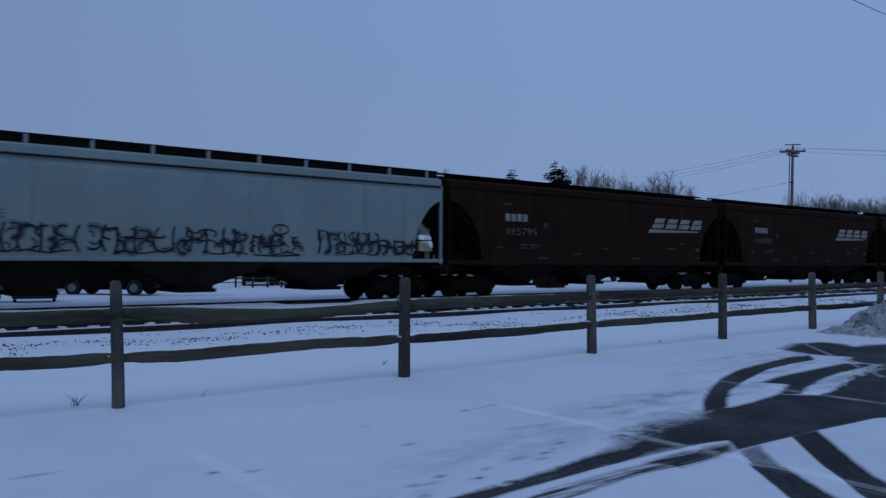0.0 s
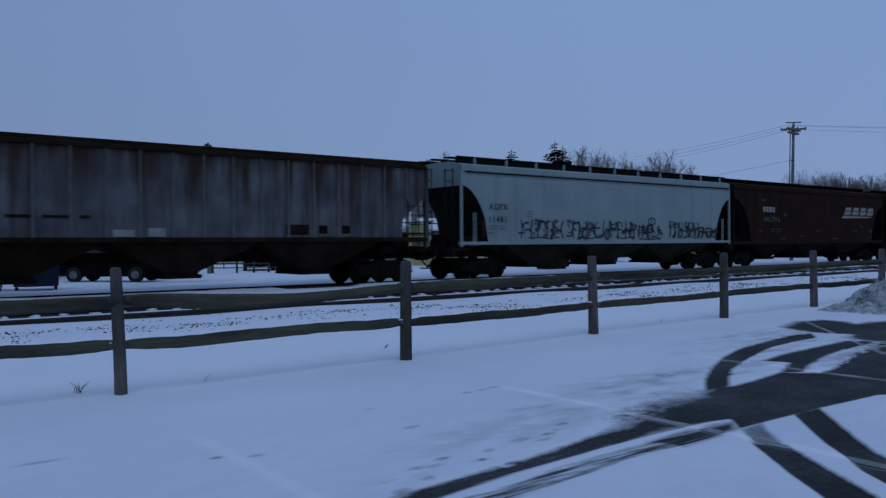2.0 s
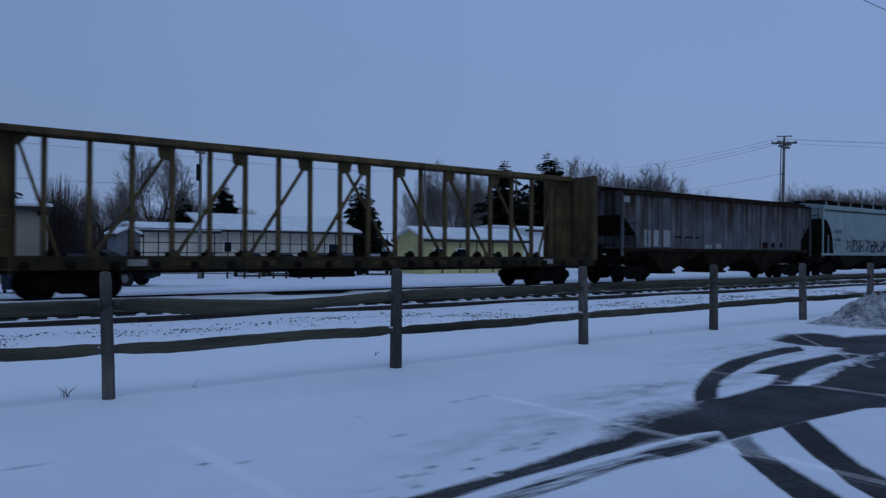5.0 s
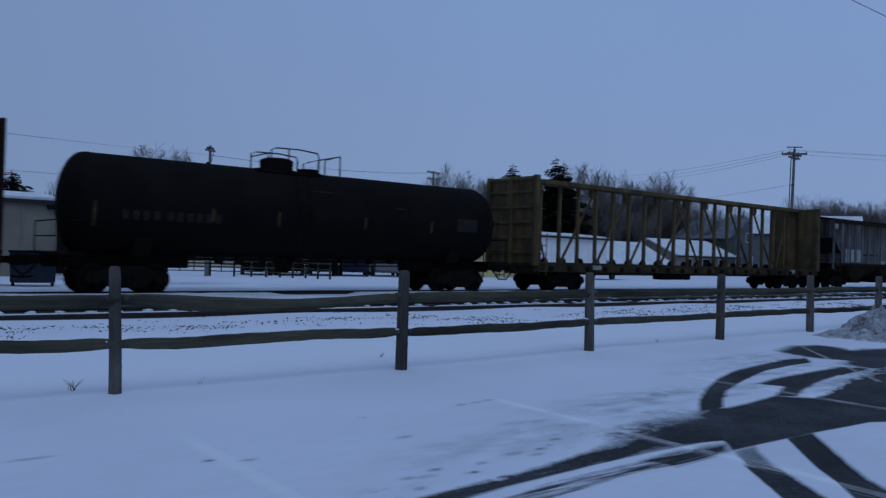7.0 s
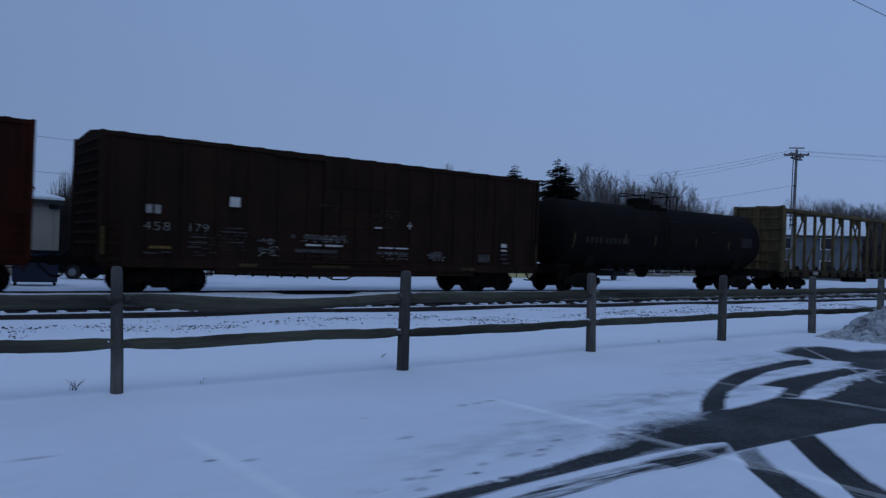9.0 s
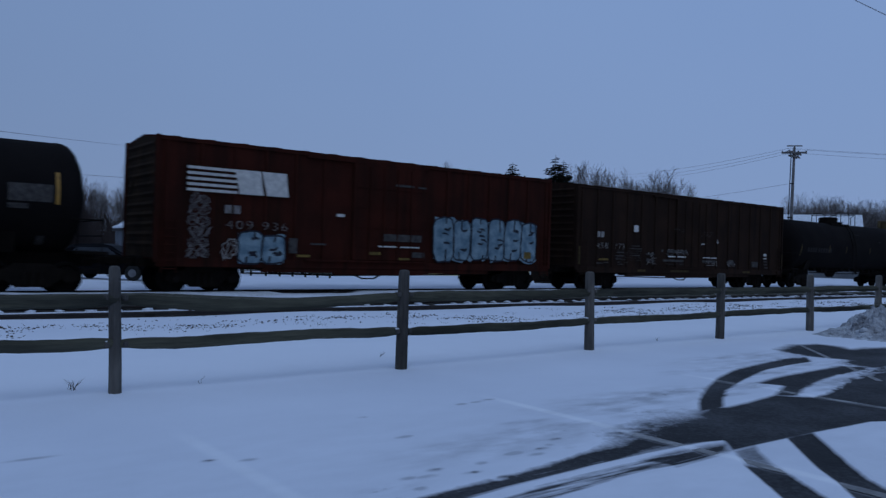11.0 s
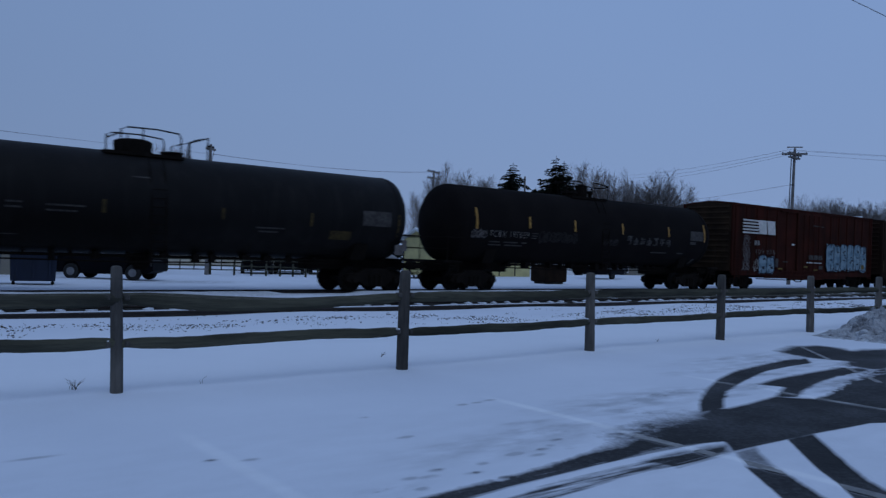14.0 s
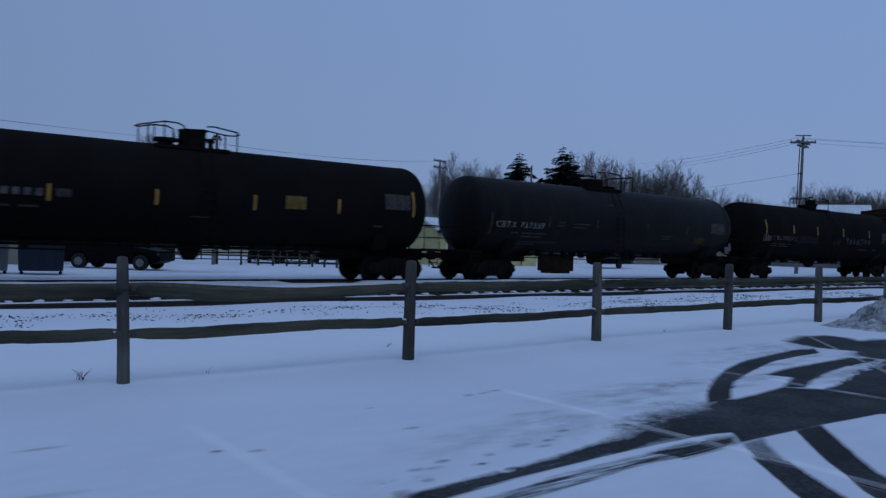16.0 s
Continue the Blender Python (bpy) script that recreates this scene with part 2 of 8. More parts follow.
weed_mat = material("dry_weeds", (0.105, 0.085, 0.066), (0.050, 0.041, 0.033), 5, 0.95, bump=0.2, spec=0.05)
cream_mat = material("cream_siding", (0.66, 0.58, 0.27), (0.50, 0.44, 0.22), 1.5, 0.85, bump=0.1, spec=0.2)
beige_mat = material("beige_siding", (0.285, 0.26, 0.21), (0.225, 0.205, 0.172), 0.8, 0.85, bump=0.1, spec=0.2)
white_wall_mat = material("white_metal_siding", (0.88, 0.88, 0.88), (0.78, 0.78, 0.79), 0.8, 0.8, bump=0.1, spec=0.2)
house_mat = material("pale_house_siding", (0.60, 0.55, 0.44), (0.46, 0.42, 0.35), 1.0, 0.85, bump=0.1, spec=0.2)
roof_dark_mat = material("dark_roof_edge", (0.030, 0.028, 0.028), None, 3, 0.9, bump=0.2)
pole_mat = material("pole_wood", (0.24, 0.225, 0.215), (0.145, 0.135, 0.13), 3, 0.9, bump=0.4, spec=0.05)
iron_mat = material("black_iron", (0.016, 0.016, 0.018), None, 4, 0.7, bump=0.1, spec=0.05)
wire_mat = material("wire", (0.16, 0.16, 0.165), None, 4, 0.7, bump=0.0, spec=0.05)
blue_paint_mat = material("blue_container_paint", (0.010, 0.021, 0.054), (0.007, 0.014, 0.036), 1.5, 0.7, bump=0.1)
car_dark_mat = material("dark_car_paint", (0.005, 0.005, 0.007), None, 2, 0.55, bump=0.0, spec=0.04)
alloy_mat = material("alloy_wheel", (0.20, 0.205, 0.215), (0.13, 0.13, 0.14), 6, 0.5, 0.2, bump=0.02)
car_blue_mat = material("blue_car_paint", (0.008, 0.014, 0.045), None, 2, 0.45, bump=0.0, spec=0.2)
tyre_mat = material("tyre_rubber", (0.008, 0.008, 0.008), None, 6, 0.9, bump=0.2)
hub_mat = material("wheel_hub", (0.032, 0.033, 0.035), None, 6, 0.6, 0.3, bump=0.05)
window_mat = material("dark_window_glass", (0.012, 0.014, 0.018), None, 2, 0.12, bump=0.0)
stripe_mat = material("worn_road_paint", (0.33, 0.33, 0.33), (0.15, 0.15, 0.15), 5, 0.85, bump=0.2, fine=25)


def ground_material():
    """Snow that wears through to asphalt where wheels have run."""
    m = bpy.data.materials.new("snow_over_asphalt")
    m.use_nodes = True
    n, l = m.node_tree.nodes, m.node_tree.links
    b = n["Principled BSDF"]
    tc = n.new("ShaderNodeTexCoord")

    def noise_at(scale, detail=5, stretch=(1, 1, 1)):
        mp = n.new("ShaderNodeMapping")
        mp.inputs["Scale"].default_value = stretch
        t = n.new("ShaderNodeTexNoise")
        t.inputs["Scale"].default_value, t.inputs["Detail"].default_value = scale, detail
        l.new(tc.outputs["Object"], mp.inputs["Vector"])
        l.new(mp.outputs["Vector"], t.inputs["Vector"])
        return t.outputs["Fac"]

    def maths(kind, a, c):
        x = n.new("ShaderNodeMath")
        x.operation = kind
        for i, v in enumerate((a, c)):
            if isinstance(v, (int, float)):
                x.inputs[i].default_value = v
            else:
                l.new(v, x.inputs[i])
        return x.outputs[0]

    def ramp_of(v, p0, c0, p1, c1):
        r = n.new("ShaderNodeValToRGB")
        r.color_ramp.elements[0].position, r.color_ramp.elements[1].position = p0, p1
        r.color_ramp.elements[0].color, r.color_ramp.elements[1].color = (*c0, 1), (*c1, 1)
        l.new(v, r.inputs["Fac"])
        return r.outputs["Color"]

    attr = n.new("ShaderNodeAttribute")
    attr.attribute_name = "bare"
    swept = n.new("ShaderNodeAttribute")
    swept.attribute_name = "swept"
    thin = n.new("ShaderNodeAttribute")
    thin.attribute_name = "thin"
    crisp = n.new("ShaderNodeAttribute")
    crisp.attribute_name = "crisp"
    ragged = maths("ADD", maths("MULTIPLY", noise_at(5, 6), 0.6), maths("MULTIPLY", noise_at(34, 4), 0.4))
    lines = maths("MULTIPLY", maths("SUBTRACT", noise_at(2.2, 6, (0.8, 11.0, 1)), 0.5), maths("MULTIPLY", swept.outputs["Fac"], 1.9))
    brushed = maths("MULTIPLY", maths("SUBTRACT", noise_at(11, 7, (0.7, 1.3, 1)), 0.40), maths("MULTIPLY", thin.outputs["Fac"], 2.3))
    worn = maths("ADD", attr.outputs["Fac"], maths("MULTIPLY", maths("SUBTRACT", ragged, 0.5), maths("SUBTRACT", 0.80, maths("MULTIPLY", crisp.outputs["Fac"], 0.50))))
    worn = maths("ADD", maths("ADD", worn, lines), brushed)
    mask = ramp_of(worn, 0.30, (0, 0, 0), 0.84, (1, 1, 1))
    dust = ramp_of(maths("ADD", maths("MULTIPLY", noise_at(1.3, 6, (0.8, 1.1, 1)), 0.6), maths("MULTIPLY", noise_at(30, 5), 0.4)), 0.45, (1, 1, 1), 0.72, (0.925, 0.925, 0.925))
    mask = maths("MULTIPLY", mask, dust)
    snow_c = ramp_of(noise_at(0.55, 4), 0.3, (0.675, 0.703, 0.772), 0.7, SNOW_COLOUR)
    painted = n.new("ShaderNodeAttribute")
    painted.attribute_name = "painted"
    bright = n.new("ShaderNodeMixRGB")
    bright.inputs["Color2"].default_value = (0.84, 0.86, 0.90, 1)
    l.new(painted.outputs["Fac"], bright.inputs["Fac"])
    l.new(snow_c, bright.inputs["Color1"])
    snow_c = bright.outputs["Color"]
    # thin slush greys the snow where it has been brushed
    slush = maths("MINIMUM", maths("MULTIPLY", thin.outputs["Fac"], maths("MULTIPLY", maths("MAXIMUM", maths("SUBTRACT", noise_at(4.5, 6, (0.6, 1.3, 1)), 0.34), 0.0), 3.2)), 0.55)
    grey = n.new("ShaderNodeMixRGB")
    grey.inputs["Color2"].default_value = (0.24, 0.25, 0.275, 1)
    l.new(slush, grey.inputs["Fac"])
    l.new(snow_c, grey.inputs["Color1"])
    snow_c = grey.outputs["Color"]
    mask = maths("MULTIPLY", mask, maths("SUBTRACT", 1.0, maths("MULTIPLY", painted.outputs["Fac"], 0.6)))
    asphalt = ramp_of(noise_at(2.5, 6), 0.3, (0.0105, 0.0108, 0.0125), 0.7, (0.022, 0.0218, 0.0232))
    grit = ramp_of(noise_at(140, 2), 0.64, (0, 0, 0), 0.74, (0.09, 0.09, 0.09))
    add = n.new("ShaderNodeMixRGB")
    add.blend_type = "ADD"
    add.inputs["Fac"].default_value = 0.5
    l.new(asphalt, add.inputs["Color1"])
    l.new(grit, add.inputs["Color2"])
    mix = n.new("ShaderNodeMixRGB")
    l.new(mask, mix.inputs["Fac"])
    l.new(snow_c, mix.inputs["Color1"])
    l.new(add.outputs["Color"], mix.inputs["Color2"])
    l.new(mix.outputs["Color"], b.inputs["Base Color"])
    b.inputs["Roughness"].default_value = 0.85
    b.inputs["Specular IOR Level"].default_value = 0.25
    bp = n.new("ShaderNodeBump")
    bp.inputs["Strength"].default_value, bp.inputs["Distance"].default_value = 0.3, 0.03
    l.new(maths("ADD", noise_at(3.5, 5), maths("MULTIPLY", noise_at(30, 3), 0.3)), bp.inputs["Height"])
    l.new(bp.outputs["Normal"], b.inputs["Normal"])
    return m


ground_mat = ground_material()


# ---------------------------------------------------------------- builders
def thing(name, label, category, m=None, group="", kind=""):
    ob = new(name)
    ob.matrix_world = m or Matrix()
    return tagged(ob, label, category, group, kind)


def mesh_of(name, bm, mat, smooth=False):
    me = bpy.data.meshes.new(name)
    bm.to_mesh(me)
    bm.free()
    me.materials.append(mat)
    if smooth:
        me.polygons.foreach_set("use_smooth", [True] * len(me.polygons))
    return me


def part(name, bm, mat, parent, label="", smooth=False, m=None):
    ob = new(name, mesh_of(name, bm, mat, smooth))
    ob.parent = parent
    if m is not None:
        ob.matrix_basis = m
    if label:
        ob["label"] = label
    return ob


def shared(name, me, parent, m, label=""):
    ob = new(name, me)
    ob.parent = parent
    ob.matrix_basis = m
    if label:
        ob["label"] = label
    return ob


def solid(name, bm, mat, label, category, group="", kind="", smooth=False, m=None):
    ob = new(name, mesh_of(name, bm, mat, smooth))
    if m is not None:
        ob.matrix_world = m
    return tagged(ob, label, category, group, kind)


def box(bm, x0, x1, y0, y1, z0, z1, bevel=0.0):
    """A box, with its edges cut off by bevel."""
    c = Vector(((x0 + x1) / 2, (y0 + y1) / 2, (z0 + z1) / 2))
    r = bmesh.ops.create_cube(bm, size=1, matrix=Matrix.Translation(c) @ Matrix.Diagonal((x1 - x0, y1 - y0, z1 - z0, 1)))
    if bevel:
        edges = {e for v in r["verts"] for e in v.link_edges}
        bmesh.ops.bevel(bm, geom=list(edges), offset=bevel, segments=1, affect="EDGES")
    return bm


def boxes(*args, bevel=0.0):
    bm = bmesh.new()
    for a in args:
        box(bm, *a, bevel=bevel)
    return bm


def tube(bm, points, radius, sides=6, ends=True):
    """A round bar along a line of points; radius is one number, or one for each point."""
    pts = [Vector(p) for p in points]
    radii = radius if isinstance(radius, (list, tuple)) else [radius] * len(pts)
    rings = []
    for i, p in enumerate(pts):
        d = (pts[min(i + 1, len(pts) - 1)] - pts[max(i - 1, 0)]).normalized()
        a = d.cross(Vector((0, 0, 1)) if abs(d.z) < 0.9 else Vector((1, 0, 0))).normalized()
        b = d.cross(a)
        rings.append([bm.verts.new(p + radii[i] * (math.cos(2 * math.pi * k / sides) * a + math.sin(2 * math.pi * k / sides) * b)) for k in range(sides)])
    for r0, r1 in zip(rings, rings[1:]):
        for k in range(sides):
            bm.faces.new((r0[k], r0[(k + 1) % sides], r1[(k + 1) % sides], r1[k]))
    if ends:
        bm.faces.new(list(reversed(rings[0])))
        bm.faces.new(rings[-1])
    return bm


def tubes(*runs, sides=6):
    bm = bmesh.new()
    for pts, r in runs:
        tube(bm, pts, r, sides)
    return bm


def loft(bm, rings, close=True, caps=True):
    vs = [[bm.verts.new(p) for p in r] for r in rings]
    n = len(vs[0])
    for r0, r1 in zip(vs, vs[1:]):
        for k in range(n if close else n - 1):
            bm.faces.new((r0[k], r0[(k + 1) % n], r1[(k + 1) % n], r1[k]))
    if caps:
        bm.faces.new(list(reversed(vs[0])))
        bm.faces.new(vs[-1])
    bmesh.ops.recalc_face_normals(bm, faces=bm.faces[:])
    return bm


def text_mesh(body, height, x, z, on, shear=0.0, width=None, thin=0.010):
    """Lettering on a side: capitals of that height from x, z; on(x, z) is the side's y there."""
    cu = bpy.data.curves.new("lettering", "FONT")
    cu.body, cu.size, cu.shear, cu.offset, cu.space_character = body, height / 0.7, shear, -thin * height / 0.27, 1.15
    tmp = bpy.data.objects.new("lettering", cu)
    scene.collection.objects.link(tmp)
    me = bpy.data.meshes.new_from_object(tmp.evaluated_get(bpy.context.evaluated_depsgraph_get()))
    bpy.data.objects.remove(tmp)
    bm = bmesh.new()
    bm.from_mesh(me)
    right = max(v.co.x for v in bm.verts)
    k = width / right if width else 1.0
    for v in bm.verts:
        px, pz = x + v.co.x * k, z + v.co.y
        v.co = (px, on(px, pz) - 0.012, pz)
    return bm


def lettering(parent, body, height, x, z, on, mat, label="", shear=0.0, width=None, thin=0.010):
    return part("lettering", text_mesh(body, height, x, z, on, shear, width, thin), mat, parent, label)


def bars(parent, rows, on, mat, label="", name="small_lettering"):
    """Writing too small to read: bars of its size, each x0, x1, z0, z1."""
    bm = bmesh.new()
    for x0, x1, z0, z1 in rows:
        n, m = max(1, round((x1 - x0) / 0.5)), max(1, round((z1 - z0) / 0.12))
        for i in range(n):
            a, c = x0 + (x1 - x0) * i / n, x0 + (x1 - x0) * (i + 1) / n
            for j in range(m):
                lo, hi = z0 + (z1 - z0) * j / m, z0 + (z1 - z0) * (j + 1) / m
                bm.faces.new([bm.verts.new((px, on(px, pz) - 0.011, pz)) for px, pz in ((a, lo), (c, lo), (c, hi), (a, hi))])
    return tagged(part(name, bm, mat, parent, label), kind="stuff" if len(rows) > 1 else "")


def ribbon(bm, pts, width, on, lift):
    """A sprayed or painted stroke on a side."""
    ps = [Vector((p[0], 0, p[1])) for p in pts]
    prev = None
    for i, p in enumerate(ps):
        d = (ps[min(i + 1, len(ps) - 1)] - ps[max(i - 1, 0)])
        if d.length < 1e-6:
            continue
        d.normalize()
        s = Vector((-d.z, 0, d.x)) * width / 2
        pair = []
        for q in (p + s, p - s):
            pair.append(bm.verts.new((q.x, on(q.x, q.z) - lift, q.z)))
        if prev:
            bm.faces.new((prev[0], prev[1], pair[1], pair[0]))
        prev = pair


def arc_points(cx, cz, rx, rz, a0, a1, n=9):
    return [(cx + rx * math.cos(a0 + (a1 - a0) * i / n), cz + rz * math.sin(a0 + (a1 - a0) * i / n)) for i in range(n + 1)]


def scrawl(parent, x0, x1, z0, z1, letters, on, line_mat, fill_mat, seed, label, line=0.06, fill_on=True):
    """A sprayed tag: fat letter shapes that overlap, with dark outlines."""
    rng = random.Random(seed)
    fill, ink = bmesh.new(), bmesh.new()
    w = (x1 - x0) / letters
    for i in range(letters):
        cx = x0 + w * (i + 0.5)
        h = (z1 - z0)
        base = z0 + rng.uniform(0, 0.10) * h
        top = z1 - rng.uniform(0, 0.25) * h
        lean = rng.uniform(-0.15, 0.15) * h
        n = 16
        pts = []
        for k in range(n):
            a = 2 * math.pi * k / n
            r = 1.0 + (0.30 if k % 2 else -0.18) * rng.uniform(0.2, 1.0)
            pts.append((cx + 0.46 * w * math.cos(a) * r + lean * math.sin(a), (base + top) / 2 + (top - base) / 2 * math.sin(a) * min(r, 1.12)))
        if fill_on:
            vs = [fill.verts.new((px, on(px, pz) - 0.009, pz)) for px, pz in pts]
            fill.faces.new(vs)
        ribbon(ink, pts + pts[:1], line, on, 0.013)
        for _ in range(9 if fill_on else 5):
            sx, sz = cx + rng.uniform(-0.4, 0.4) * w, base + rng.uniform(0.1, 0.9) * (top - base)
            kind = rng.random()
            if kind < 0.35:
                a = rng.uniform(0, 6)
                ribbon(ink, arc_points(sx, sz, w * rng.uniform(0.10, 0.28), h * rng.uniform(0.10, 0.3), a, a + rng.uniform(2.5, 5)), line * rng.uniform(0.6, 1), on, 0.013)
            else:
                up = rng.uniform(0.75, 1.12)
                ribbon(ink, [(sx - 0.25 * w, base + rng.uniform(-0.05, 0.2) * h), (sx + rng.uniform(-0.1, 0.2) * w, (base + top) / 2), (sx + rng.uniform(0.0, 0.4) * w, base + up * (top - base))], line * rng.uniform(0.6, 1.1), on, 0.013)
    g = tagged(part("graffiti", ink, line_mat, parent, label), kind="stuff")
    if fill_on:
        tagged(part("graffiti_fill", fill, fill_mat, g), kind="stuff")
    else:
        fill.free()
    return g


def open_tag(parent, x0, x1, z0, z1, signs, on, line_mat, fill_mat, seed, label, line):
    """A wild sprayed tag: hooks, loops and slashes that overlap and spell nothing, over a mist of paint."""
    rng = random.Random(seed)
    ink, mist = bmesh.new(), bmesh.new()
    w, h = (x1 - x0) / signs, z1 - z0
    for i in range(signs):
        cx, mid = x0 + w * (i + 0.5), (z0 + z1) / 2 + rng.uniform(-0.05, 0.05) * h
        # one tall bent slash
        lean, bend = rng.uniform(-0.25, 0.45) * w, rng.uniform(-0.3, 0.3) * w
        slash = [(cx - 0.3 * w - lean + bend * math.sin(k * 0.8), z0 + h * rng.uniform(0.98, 1.06) * k / 4) for k in range(5)]
        ribbon(ink, slash, line * rng.uniform(0.8, 1.4), on, 0.013)
        # two hooks that reach over the neighbours
        for k in range(2):
            a0 = rng.uniform(0, 6.28)
            hook = arc_points(cx + rng.uniform(-0.3, 0.3) * w, mid + (0.24 if k else -0.24) * h, w * rng.uniform(0.35, 0.72), h * rng.uniform(0.16, 0.30), a0, a0 + rng.uniform(2.4, 4.4), 10)
            ribbon(ink, hook, line * rng.uniform(0.7, 1.3), on, 0.0135)
            if rng.random() < 0.6:
                ribbon(mist, hook, line * 3.4, on, 0.009)
        # short barbs
        for _ in range(2):
            bx, bz, a = cx + rng.uniform(-0.5, 0.5) * w, z0 + rng.uniform(0.05, 0.95) * h, rng.uniform(0, 6.28)
            ribbon(ink, [(bx, bz), (bx + 0.16 * math.cos(a), bz + 0.12 * math.sin(a)), (bx + 0.26 * math.cos(a + 0.5), bz + 0.2 * math.sin(a + 0.5))], line * 0.7, on, 0.014)
    # the tag's foot line
    ribbon(ink, [(x0 + (x1 - x0) * k / 8, z0 + 0.04 * math.sin(k * 1.7 + seed)) for k in range(3, 9)], line * 0.7, on, 0.0125)
    g = tagged(part("graffiti", ink, line_mat, parent, label), kind="stuff")
    tagged(part("graffiti_fill", mist, fill_mat, g), kind="stuff")
    return g


def block_tag(parent, x0, x1, z0, z1, letters, on, line_mat, fill_mat, seed, label, line):
    """Fat sprayed block letters that touch: filled panels with dark outlines and bars cut into them."""
    rng = random.Random(seed)
    fill, ink = bmesh.new(), bmesh.new()
    w = (x1 - x0) / letters
    # a sprayed ground colour under the letters, ragged above and below
    n = letters * 4
    edge = [(x0 + (x1 - x0) * k / n, z0 + rng.uniform(0.0, 0.14) * (z1 - z0), z1 - rng.uniform(0.02, 0.22) * (z1 - z0)) for k in range(n + 1)]
    for (xa, la, ha), (xb, lb, hb) in zip(edge, edge[1:]):
        fill.faces.new([fill.verts.new((px, on(px, pz) - 0.006, pz)) for px, pz in ((xa, la), (xb, lb), (xb, hb), (xa, ha))])
    for i in range(letters):
        cx, lean = x0 + w * (i + 0.5), rng.uniform(-0.06, 0.06)
        lo, hi = z0 + rng.uniform(0, 0.08) * (z1 - z0), z1 - rng.uniform(0, 0.16) * (z1 - z0)
        mid, hz, hx = (lo + hi) / 2, (hi - lo) / 2, w * rng.uniform(0.46, 0.56)
        pts = []
        for k in range(20):
            a = 2 * math.pi * k / 20
            c, s = math.cos(a), math.sin(a)
            px = cx + hx * math.copysign(abs(c) ** 0.45, c) * rng.uniform(0.93, 1.05)
            pz = mid + hz * math.copysign(abs(s) ** 0.45, s) * rng.uniform(0.94, 1.04)
            pts.append((px + lean * (pz - mid), pz))
        fill.faces.new([fill.verts.new((px, on(px, pz) - 0.008 - 0.0012 * (i % 2), pz)) for px, pz in pts])
        ribbon(ink, pts + pts[:1], line, on, 0.013)
        # the counters and strokes inside a letter
        for _ in range(rng.choice((3, 4, 5))):
            bz = mid + rng.uniform(-0.55, 0.55) * hz
            bx = cx + rng.uniform(-0.35, 0.2) * hx
            ribbon(ink, [(bx, bz), (bx + 0.45 * hx, bz + rng.uniform(-0.05, 0.05)), (bx + 0.6 * hx, bz + rng.uniform(-0.1, 0.1))], line * rng.uniform(0.9, 1.6), on, 0.014)
        bx = cx + rng.uniform(-0.4, 0.4) * hx
        ribbon(ink, [(bx, lo), (bx + rng.uniform(-0.05, 0.05), lo + rng.uniform(0.25, 0.6) * hz)], line * 1.2, on, 0.014)
        bx = cx + rng.uniform(-0.4, 0.4) * hx
        ribbon(ink, [(bx, hi), (bx + rng.uniform(-0.05, 0.05), hi - rng.uniform(0.25, 0.6) * hz)], line * 1.2, on, 0.014)
    g = tagged(part("graffiti", ink, line_mat, parent, label), kind="stuff")
    tagged(part("graffiti_fill", fill, fill_mat, g), kind="stuff")
    return g


def glyph_row(parent, x0, x1, z0, z1, signs, on, mat, seed, label, line):
    """A row of separate scrawled signs that spell nothing, each a few strokes."""
    rng = random.Random(seed)
    bm = bmesh.new()
    w, h = (x1 - x0) / signs, z1 - z0
    for i in range(signs):
        a, b = x0 + w * (i + 0.15), x0 + w * (i + 0.85)
        base = z0 + rng.uniform(-0.1, 0.1) * h
        steps = 5
        for _ in range(2):
            fx = rng.uniform(0.1, 0.9)
            ribbon(bm, [(a + (b - a) * (fx + 0.15 * math.sin(k)), base + h * k / steps) for k in range(steps + 1)], line, on, 0.012)
        for f in rng.sample((0.05, 0.35, 0.55, 0.8, 1.0), 3):
            ribbon(bm, [(a, base + f * h), ((a + b) / 2, base + (f + rng.uniform(-0.12, 0.12)) * h), (b, base + (f + rng.uniform(-0.1, 0.1)) * h)], line, on, 0.013)
    return tagged(part("graffiti", bm, mat, parent, label), kind="stuff")


# ---------------------------------------------------------------- ground
STRIPE_X = (1.84, 4.525, 7.32)
# where wheels have worn the snow away: outlines on the car park
TURNED_PATCH = [(-7.0, 1.35), (-3.0, 2.35), (0.6, 2.98), (2.37, 3.17), (3.02, 3.22), (3.54, 3.29), (4.12, 3.40), (4.39, 3.54), (4.74, 3.66), (5.08, 3.74), (5.69, 3.78), (5.95, 3.82), (6.07, 3.74), (6.49, 3.78), (7.05, 3.85), (7.17, 3.69), (7.28, 3.60), (7.55, 3.62), (7.94, 3.70), (8.41, 3.82), (8.86, 3.93),
                (10.5, 4.1), (10.5, 1.4), (8.6, 1.9), (7.6, 2.3), (6.56, 2.78), (6.18, 2.80), (5.76, 2.83), (5.02, 2.85), (4.69, 2.85), (4.91, 3.05), (4.74, 3.09), (4.16, 3.12), (3.60, 3.10), (2.88, 3.06), (2.40, 3.00), (0.6, 2.80), (-3.0, 2.18), (-7.0, 1.18)]
TYRE_BAND = [(-7.0, 1.10), (-3.0, 2.10), (0.6, 2.72), (2.68, 2.96), (3.25, 3.00), (3.76, 3.02), (4.35, 3.04), (4.69, 2.85), (4.34, 2.82), (4.03, 2.81), (3.56, 2.83), (2.97, 2.78), (0.6, 2.50), (-3.0, 1.88), (-7.0, 0.90)]
